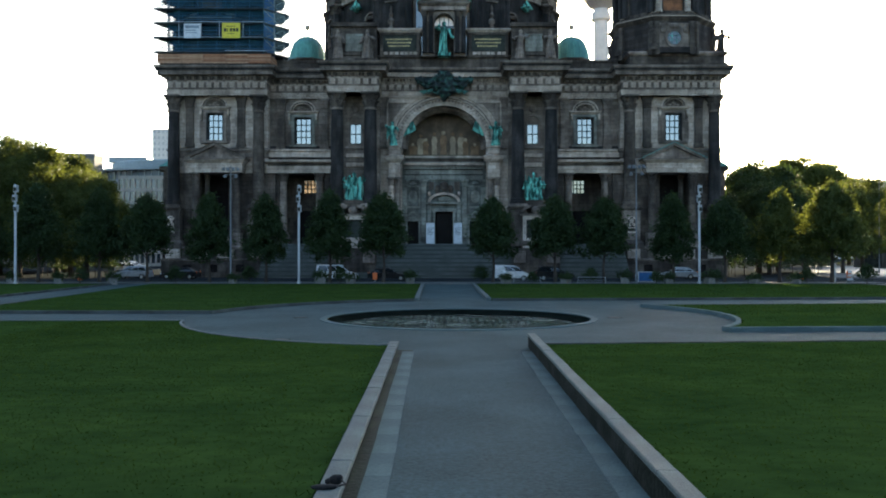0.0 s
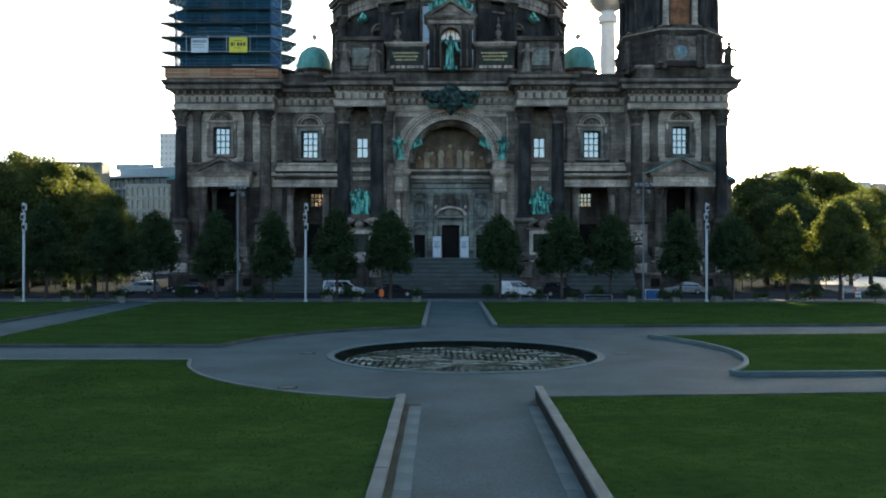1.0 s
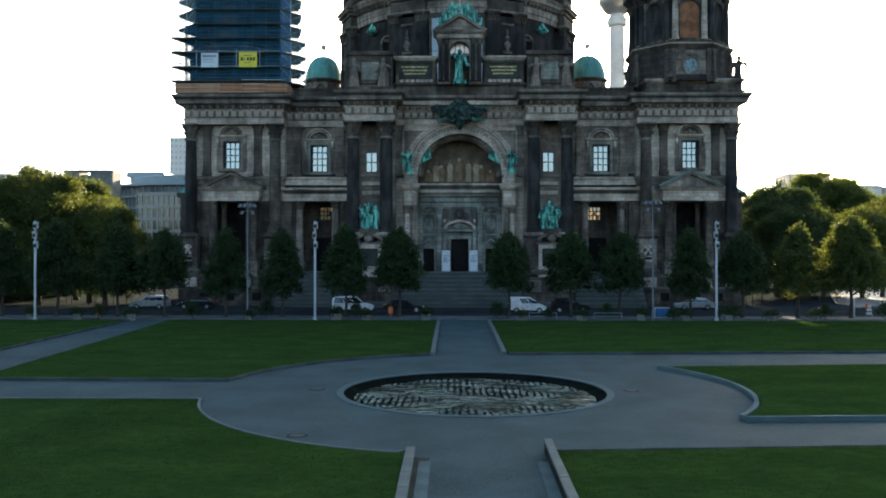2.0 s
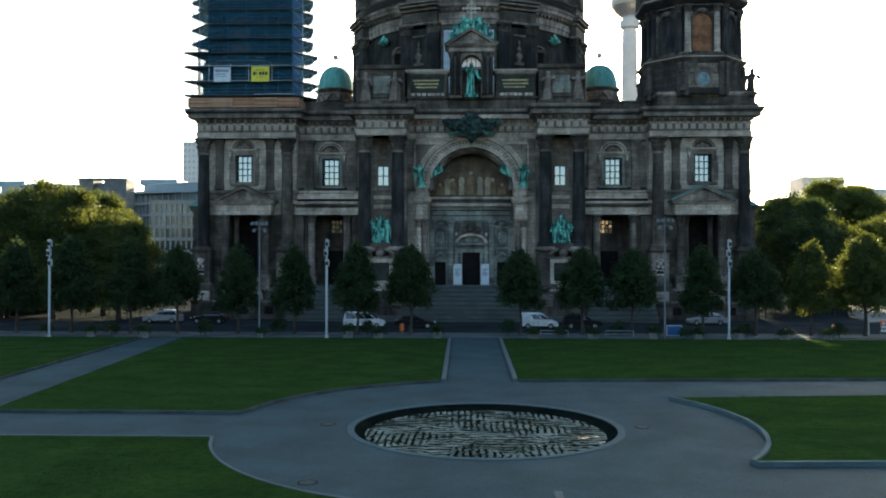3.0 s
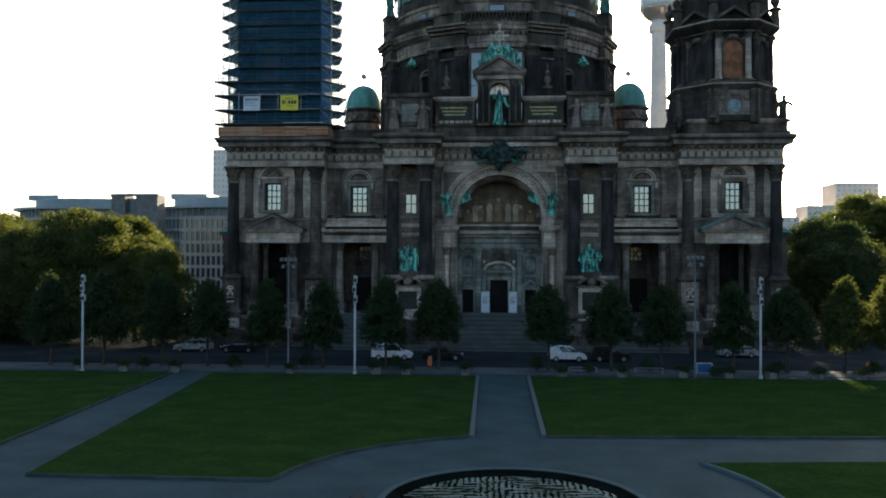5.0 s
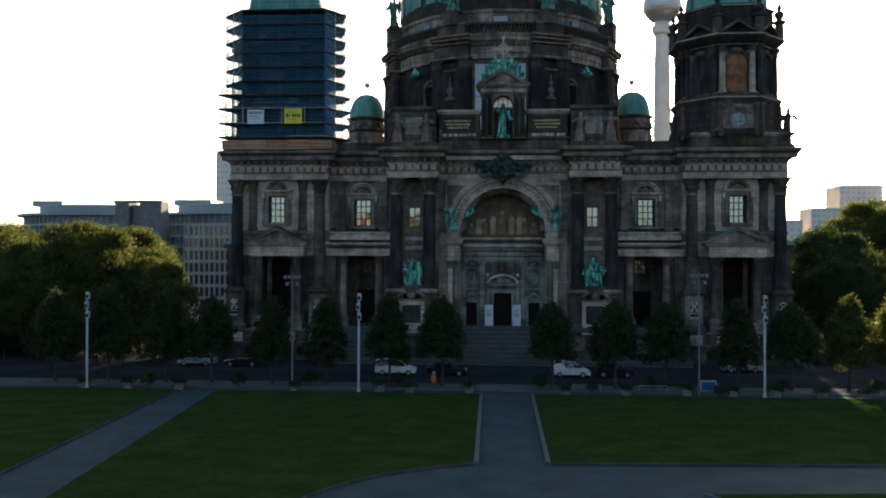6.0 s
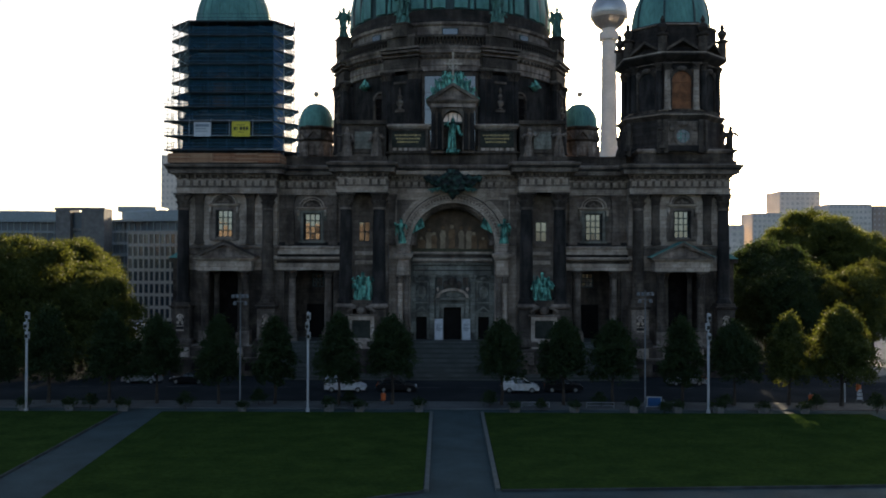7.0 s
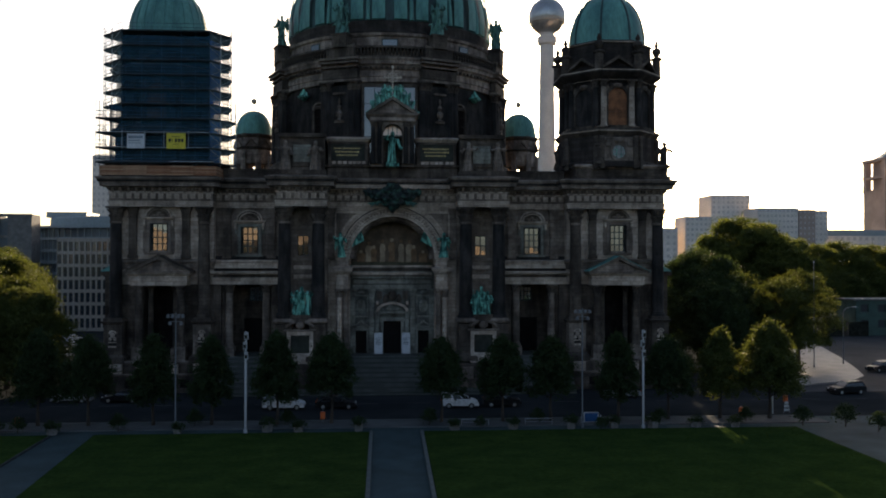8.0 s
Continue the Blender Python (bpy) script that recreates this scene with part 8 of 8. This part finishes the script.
def vehicle(name, label, paint, length, width, height, kind_, at, turn):
    """Body from a side outline, lofted narrower to the roof, with glass, wheels, lights and bumpers."""
    v = thing(name, label, "car" if kind_ != "van" else "van", "parked vehicles", at)
    L, W, H = length / 2, width / 2, height
    if kind_ == "van":
        low = [(-L, 0.35), (-L, 1.0), (-L + 0.05, 1.05), (L - 0.75, 1.02), (L - 0.15, 0.8), (L, 0.6), (L, 0.32)]
        roof = [(-L + 0.03, 1.05), (-L + 0.12, H - 0.05), (-L + 0.3, H), (L - 2.2, H), (L - 1.75, H - 0.06), (L - 0.8, 1.02)]
    elif kind_ == "suv":
        low = [(-L, 0.4), (-L, 0.9), (-L + 0.1, 1.0), (L - 1.1, 0.98), (L - 0.2, 0.88), (L, 0.65), (L, 0.35)]
        roof = [(-L + 0.08, 1.0), (-L + 0.45, H - 0.06), (-L + 0.8, H), (L - 2.4, H), (L - 2.0, H - 0.05), (L - 1.15, 0.98)]
    else:
        low = [(-L, 0.35), (-L, 0.8), (-L + 0.2, 0.92), (L - 1.2, 0.88), (L - 0.2, 0.72), (L, 0.55), (L, 0.3)]
        roof = [(-L + 0.35, 0.92), (-L + 1.0, H - 0.05), (-L + 1.5, H), (L - 2.5, H), (L - 2.1, H - 0.04), (L - 1.25, 0.88)]

    def loft(g, ring, w0, w1, z0, z1):
        n = len(ring)
        ww = lambda z: w0 + (w1 - w0) * min(1, max(0, (z - z0) / (z1 - z0)))
        p = [(x, s * ww(z), z) for s in (-1, 1) for x, z in ring]
        return g.add(p, [tuple(range(n)), tuple(range(n, 2 * n))[::-1]] + [(i, n + i, n + (i + 1) % n, (i + 1) % n) for i in range(n)])

    body = loft(Geo(), low, W - 0.06, W, 0.3, 0.7)
    loft(body, roof, W - 0.04, W - 0.2, 0.95, H)
    part("body", body, paint, v, smooth=25)
    gl = Geo()
    (x0, z0), (x1, z1), (x2, z2), (x3, z3), (x4, z4), (x5, z5) = roof
    for s in (-1, 1):
        ya, yb = s * (W - 0.045), s * (W - 0.19)
        spans = ((0.42, 0.7), (0.72, 0.97)) if kind_ == "van" and "panel" in label else ((0.06, 0.36), (0.38, 0.66), (0.68, 0.95))
        for f0, f1 in spans:
            b0, b1 = x0 + (x5 - x0) * f0, x0 + (x5 - x0) * f1
            t0, t1 = x1 + 0.1 + (x4 - x1 - 0.15) * f0, x1 + 0.1 + (x4 - x1 - 0.15) * f1
            zb, zt = z0 + 0.06, H - 0.12
            gl.add([(b0, ya + s * 0.004, zb), (b1, ya + s * 0.004, zb), (t1, yb + s * 0.012, zt), (t0, yb + s * 0.012, zt), (b0, ya - s * 0.03, zb), (b1, ya - s * 0.03, zb), (t1, yb - s * 0.03, zt), (t0, yb - s * 0.03, zt)], [(0, 1, 2, 3), (7, 6, 5, 4), (0, 4, 5, 1), (1, 5, 6, 2), (2, 6, 7, 3), (3, 7, 4, 0)])
            part("side_window", gl, CAR_GLASS, v, smooth=0)
            gl = Geo()
    ws = Geo()
    for (xa, za), (xb, zb), o in (((x5, z5), (x4, z4), 0.02), ((x0, z0), (x1, z1), -0.02)):
        q = [(xa + (xb - xa) * f + o, s * (W - 0.06 - 0.14 * f - 0.06), za + (zb - za) * f + 0.01) for f, s in ((0.1, -1), (0.1, 1), (0.92, 1), (0.92, -1))]
        ws.add(q + [(x - o * 2, y, z) for x, y, z in q], [(0, 1, 2, 3), (7, 6, 5, 4), (0, 4, 5, 1), (1, 5, 6, 2), (2, 6, 7, 3), (3, 7, 4, 0)])
        part("windscreen" if o > 0 else "rear_window", ws, CAR_GLASS, v, smooth=0)
        ws = Geo()
    for q0, q1 in ((L - 0.1, L + 0.04), (-L - 0.04, -L + 0.1)):
        part("bumper", Geo().box(q0, q1, -W + 0.08, W - 0.08, 0.3, 0.52), RUBBER if kind_ == "van" else paint, v, smooth=0)
    for s in (-1, 1):
        part("headlight", Geo().ball(L - 0.12, s * (W - 0.28), 0.68, 0.12, 0.18, 0.1), SIGN_WHITE, v)
        part("tail_light", Geo().box(-L - 0.01, -L + 0.06, s * (W - 0.14) - 0.07, s * (W - 0.14) + 0.07, 0.75, 1.0), ORANGE, v, smooth=0)
        part("mirror", Geo().ball(x5 - 0.35, s * (W + 0.08), 1.05, 0.08, 0.1, 0.08), paint, v)
        for x in (-L + 0.85, L - 0.85):
            w = part("wheel", Geo().add([(x + r * math.cos(a * math.pi / 9), s * (W - 0.1) + y, 0.33 + r * math.sin(a * math.pi / 9)) for r, y in ((0.2, -0.1), (0.33, -0.1), (0.33, 0.1), (0.2, 0.11)) for a in range(18)], [(j * 18 + i, j * 18 + (i + 1) % 18, (j + 1) * 18 + (i + 1) % 18, (j + 1) * 18 + i) for j in range(3) for i in range(18)]), RUBBER, v)
            part("rim", Geo().add([(x + r * math.cos(a * math.pi / 9), s * (W - 0.1) + y, 0.33 + r * math.sin(a * math.pi / 9)) for r, y in ((0.2, s * 0.08), (0.05, s * 0.1)) for a in range(18)], [(i, (i + 1) % 18, 18 + (i + 1) % 18, 18 + i) for i in range(18)] + [tuple(range(18, 36))]), STEEL, w)
    v.matrix_basis = pose(*at, 0, 0, turn)
    return v


RZ = GZ - 0.03
vehicle("van", "white compact van with windows parked at the kerb", PAINT_WHITE, 4.7, 1.85, 1.85, "van", (-12.2, 96.0, RZ), 0)
vehicle("van", "white panel van parked at the kerb", PAINT_WHITE, 4.3, 1.8, 1.8, "van", (7.9, 96.0, RZ), 0)
vehicle("car", "black estate car parked at the kerb", PAINT_BLACK, 4.6, 1.8, 1.5, "car", (-6.3, 96.2, RZ), 0)
vehicle("car", "dark off-road car parked at the kerb", PAINT_BLACK, 4.4, 1.8, 1.7, "suv", (12.9, 96.5, RZ), 0)
vehicle("car", "silver family car on the far kerb side", PAINT_SILVER, 4.5, 1.8, 1.48, "car", (28.6, 101.8, RZ), 180)
vehicle("car", "silver off-road car on the far kerb side", PAINT_SILVER, 4.5, 1.85, 1.65, "suv", (-38.0, 102.0, RZ), 180)
vehicle("car", "black low car on the far kerb side", PAINT_BLACK, 4.5, 1.8, 1.42, "car", (-32.1, 101.8, RZ), 180)
vehicle("car", "dark off-road car waiting at the corner", PAINT_BLACK, 4.5, 1.85, 1.65, "suv", (58.2, 103.0, RZ), 190)
vehicle("car", "dark estate car driving down the side street", PAINT_BLACK, 4.7, 1.85, 1.6, "suv", (75.0, 123.0, RZ), 200)

for i, (x, y, turn) in enumerate(((-73.0, 194.0, 75), (-65.5, 176.0, 72), (-60.5, 162.0, 70), (-56.0, 148.0, 70))):
    vehicle("car", "pale parked car on the street beside the park", (PAINT_SILVER, PAINT_WHITE)[i % 2], 4.5, 1.8, 1.5, "car", (x, y, GZ - 0.06), turn)

# Two small dark lumps of unknown kind, modelled as a bag.
bag = thing("bag", "small black lumps on the low wall, modelled as a bag", "bag", at=(-1.38, 10.45, GZ + 0.2))
part("pouch", Geo().ball(0.02, 0.12, 0.06, 0.085, 0.07, 0.07, 12, 8).ball(0.07, 0.1, 0.09, 0.05, 0.05, 0.045, 10, 6).ball(-0.05, 0.13, 0.04, 0.07, 0.06, 0.045, 10, 6), BLACK_CLOTH, bag)
part("flap", Geo().ball(-0.1, -0.1, 0.03, 0.17, 0.08, 0.035, 12, 6).ball(-0.02, -0.12, 0.045, 0.09, 0.06, 0.03, 10, 6), BLACK_CLOTH, bag)
part("strap", Geo().tube((0.06, 0.1, 0.10), (0.16, 0.0, 0.04), 0.012, None, 6).tube((0.16, 0.0, 0.04), (0.03, -0.12, 0.04), 0.012, None, 6), RUBBER, bag)

# ---- the city behind ----


def block_house(name, label, x0, x1, y0, y1, h, mat, floors, bays, roof=None, wfrac=0.55, hfrac=0.6, group="far buildings"):
    """A building with its floors of recessed windows on the front."""
    b = thing(name, label, "building", group, ((x0 + x1) / 2, (y0 + y1) / 2, GZ))
    W, D = (x1 - x0) / 2, (y1 - y0) / 2
    fh, bw = h / floors, 2 * W / bays
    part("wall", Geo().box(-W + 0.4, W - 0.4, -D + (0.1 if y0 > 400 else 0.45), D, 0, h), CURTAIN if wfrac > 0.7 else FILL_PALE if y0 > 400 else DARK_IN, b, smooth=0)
    g = Geo()
    for j in range(floors):
        part("floor_band", Geo().box(-W, W, -D, -D + 0.6, j * fh, j * fh + fh * (1 - hfrac)), mat, b, smooth=0)
    g.box(-W, W, -D, -D + 0.6, h - 0.02, h + 0.8)
    for i in range(bays + 1):
        xx = -W + i * bw
        hw = bw * (1 - wfrac) / 2
        part("wall_pier", Geo().box(max(-W, xx - hw), min(W, xx + hw), -D + 0.004, -D + 0.6, 0, h), mat, b, smooth=0)
    g.box(-W, -W + 0.5, -D + 0.5, D, 0, h + 0.8).box(W - 0.5, W, -D + 0.5, D, 0, h + 0.8).box(-W, W, D - 0.3, D + 0.2, 0, h + 0.8).box(-W + 0.3, W - 0.3, -D + 0.3, D, h - 0.1, h + 0.3)
    part("outer_shell", g, mat, b, smooth=0)
    if bays * floors <= 160:
        me = mesh_of("window", Geo().box(-bw * wfrac / 2, bw * wfrac / 2, 0, 0.05, 0, fh * hfrac), FAR_GLASS, 0)
        for j in range(floors):
            for i in range(bays):
                ob = new("window", me)
                ob.parent = b
                ob.matrix_basis = pose(-W + (i + 0.5) * bw, -D + 0.3, (j + 1 - hfrac) * fh, random.gauss(0, 0.3), 0, random.gauss(0, 0.3))
    if roof:
        part("roof", Geo().box(-W * 0.9, W * 0.9, -D * 0.8, D * 0.9, h + 0.3, h + roof), ROOF_METAL, b, smooth=0)
    return b


block_house("office_building", "cream stone office building with rows of tall windows", -78.0, -56, 200, 213, 21.0, PLASTER, 7, 17, None, 0.69, 0.74)


def rounded_office(cx, cy, rx, ry):
    """Glazed office with a rounded end: ribbon windows between pale bands, a broad eave and a set-back top."""
    b = thing("glass_office", "rounded glass office building with pale eaves and set-back roof", "building", "far buildings", (cx, cy, GZ))

    def ring(r, prof_, mat, name, label="", smooth=20):
        g = Geo().lathe(0, 0, [(q, z) for q, z in prof_], 64)
        g.v = [(x * (rx + r) / 100, y * (ry + r) / 100, z) for x, y, z in g.v]
        return part(name, g, mat, b, label, smooth)

    ring(-0.6, [(100, 0), (100, 25)], CURTAIN, "glazing", "dark blue-grey ribbon glazing")
    for z0, z1, out in ((3.2, 4.2, 0.1), (6.4, 7.2, 0.1), (9.6, 10.4, 0.1), (12.7, 13.5, 0.1), (15.7, 16.5, 0.2), (18.7, 19.4, 0.25), (21.8, 22.4, 0.3), (24.7, 25.3, 1.3)):
        ring(out, [(96, z0), (100, z0), (100, z1), (96, z1)], ROOF_METAL, "eave" if z0 > 24 else "floor_band")
    for i in range(40):
        t = radians(180 + 4.5 * i + 2)
        part("mullion", Geo().block((rx - 0.5) * math.cos(t), (ry - 0.5) * math.sin(t), 12.6, 0.25, 0.25, 24.8, t), ROOF_METAL, b, smooth=0)
    ring(-4.5, [(100, 25.0), (100, 27.6), (97, 27.9)], ROOF_METAL, "roof_storey")
    part("plant_room", Geo().box(-rx * 0.8, -rx * 0.4, -6, 4, 27.8, 29.3), ROOF_METAL, b, smooth=0)
    return b


rounded_office(-70.0, 232.0, 26.0, 18.0)
st_ = thing("stair_tower", "pale concrete stair tower with a dark glazed slot", "building", "far buildings", (-91.8, 213, GZ))
part("shaft", Geo().box(-6.0, -2.4, -8, -3, 0, 27.5), PLANTER, st_, smooth=0)
part("shaft", Geo().box(0.4, 6.0, -8, -3, 0, 27.5), PLANTER, st_, smooth=0)
part("recess", Geo().box(-2.4, 0.4, -6.5, -3.2, 0, 26.6), CURTAIN, st_, "dark glazed slot between the shafts", 0)
for z in (6.0, 10.0, 14.0, 18.0, 22.0):
    part("landing", Geo().box(-2.4, 0.4, -7.2, -6.4, z, z + 0.6), PLANTER, st_, smooth=0)
part("parapet", Geo().box(-6.2, 6.2, -8.2, -7.8, 27.0, 27.7), PLANTER, st_, smooth=0)
rounded_office(-116.5, 236.0, 22.0, 17.0)
block_house("office_building", "lower office roofs behind the park trees", -185, -138.0, 216, 245, 18.5, PLANTER, 5, 14, 1.8, 0.5, 0.5)
block_house("office_building", "cream stone office wing behind the trees", -150, -100, 203, 214, 18.6, PLASTER, 6, 34, None, 0.6, 0.66)
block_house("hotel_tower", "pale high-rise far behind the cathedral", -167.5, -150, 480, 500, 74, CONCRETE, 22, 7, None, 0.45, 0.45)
block_house("apartment_slab", "apartment block beyond the park, coloured pale for haze", 181, 226, 500, 520, 42.0, CONCRETE, 13, 16, None, 0.55, 0.45)
block_house("apartment_slab", "taller apartment block beyond the park, coloured pale for haze", 206, 231, 522, 545, 57.0, CONCRETE, 18, 8, None, 0.5, 0.45)
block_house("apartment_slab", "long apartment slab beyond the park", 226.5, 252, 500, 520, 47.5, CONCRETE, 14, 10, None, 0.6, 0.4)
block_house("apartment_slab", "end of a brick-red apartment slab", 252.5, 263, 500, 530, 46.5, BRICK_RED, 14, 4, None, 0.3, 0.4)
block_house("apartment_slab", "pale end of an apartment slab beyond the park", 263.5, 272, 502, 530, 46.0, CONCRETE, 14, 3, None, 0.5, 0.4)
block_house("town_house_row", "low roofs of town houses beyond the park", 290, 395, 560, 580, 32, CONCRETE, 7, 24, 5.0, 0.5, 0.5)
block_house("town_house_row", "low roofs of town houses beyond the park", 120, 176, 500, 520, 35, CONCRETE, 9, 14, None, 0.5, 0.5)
shed = block_house("site_cabins", "row of dark green site cabins with a white roof edge", 104, 140, 180, 188, 7.0, SITE_GREEN, 2, 9, None, 0.45, 0.5)
part("roof_edge", Geo().box(-18.6, 18.6, -4.4, 4.2, 7.9, 8.12), PLANTER, shed, "white roof edge", 0)
fence = thing("site_hoarding", "brown board hoarding round the building site", "hoarding", at=(97.0, 178.5, GZ))
for i in range(12):
    part("board", Geo().box(-9.0 + 1.5 * i, -7.53 + 1.5 * i, -0.05, 0.05, 0.0, 3.1 + 0.12 * (i % 3)), DARK_MOTTLED if i % 4 else BARK, fence, smooth=0)
for i in range(5):
    part("post", Geo().box(-9.0 + 4.4 * i, -8.85 + 4.4 * i, 0.05, 0.2, 0.0, 3.4), MAST_GREY, fence, smooth=0)

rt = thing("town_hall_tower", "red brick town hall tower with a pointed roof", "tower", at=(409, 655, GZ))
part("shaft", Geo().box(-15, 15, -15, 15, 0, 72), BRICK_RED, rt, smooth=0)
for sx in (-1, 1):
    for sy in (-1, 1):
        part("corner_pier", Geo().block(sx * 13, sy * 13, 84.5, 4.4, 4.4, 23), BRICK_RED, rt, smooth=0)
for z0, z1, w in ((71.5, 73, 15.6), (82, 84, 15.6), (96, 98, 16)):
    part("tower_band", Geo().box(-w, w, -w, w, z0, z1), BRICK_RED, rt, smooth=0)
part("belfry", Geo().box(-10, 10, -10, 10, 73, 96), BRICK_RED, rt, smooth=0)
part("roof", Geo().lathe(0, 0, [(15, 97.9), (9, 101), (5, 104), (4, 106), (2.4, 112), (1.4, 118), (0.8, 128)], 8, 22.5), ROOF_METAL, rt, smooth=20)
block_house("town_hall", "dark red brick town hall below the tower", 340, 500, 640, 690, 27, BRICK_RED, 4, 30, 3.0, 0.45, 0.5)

tv = thing("television_tower", "slim concrete television tower with a steel ball", "tower", at=(133.0, 700, GZ))
part("shaft", Geo().lathe(0, 0, [(12, 0), (9.5, 30), (7.6, 90), (6.5, 150), (5.9, 198), (8.0, 199), (8.0, 205), (6.2, 206), (6.2, 215)], 32), CONCRETE, tv)
part("ball", Geo().ball(0, 0, 222.5, 15.6, None, None, 40, 24), STEEL_BALL, tv)
part("window_band", Geo().lathe(0, 0, [(14.6, 216.4), (15.2, 216.6), (15.6, 219.2), (15.4, 219.6)], 40), PALE_GILT, tv, "pale bronze window band")
part("mast", Geo().lathe(0, 0, [(4, 237), (3.5, 255), (2.4, 256), (2.2, 290), (1.2, 291), (0.5, 365)], 16), POST_WHITE, tv)

# the square's far side, behind the viewer: plain unseen fronts sized for window reflections
for x0, x1, h, dim in ((-190, -120, 29, 22), (-118, -62, 29.5, 22), (-60, -8, 29, 22), (-5, 60, 18.5, 13), (62, 128, 18.5, 13), (130, 200, 18.5, 13)):
    far_front = block_house("palace_front", "plain stone palace front closing the square", x0, x1, -160, -135, h, PALACE, 5, 12, None, 0.4, 0.5, group="far side of the square")
    # Added dark box that dims what the windows mirror.
    part("lower_storey", Geo().box((x0 - x1) / 2 - 0.2, (x1 - x0) / 2 + 0.2, 12.0, 13.4, 0, dim), DARK_MOTTLED, far_front, "unseen dark box that dims the window reflections", 0)
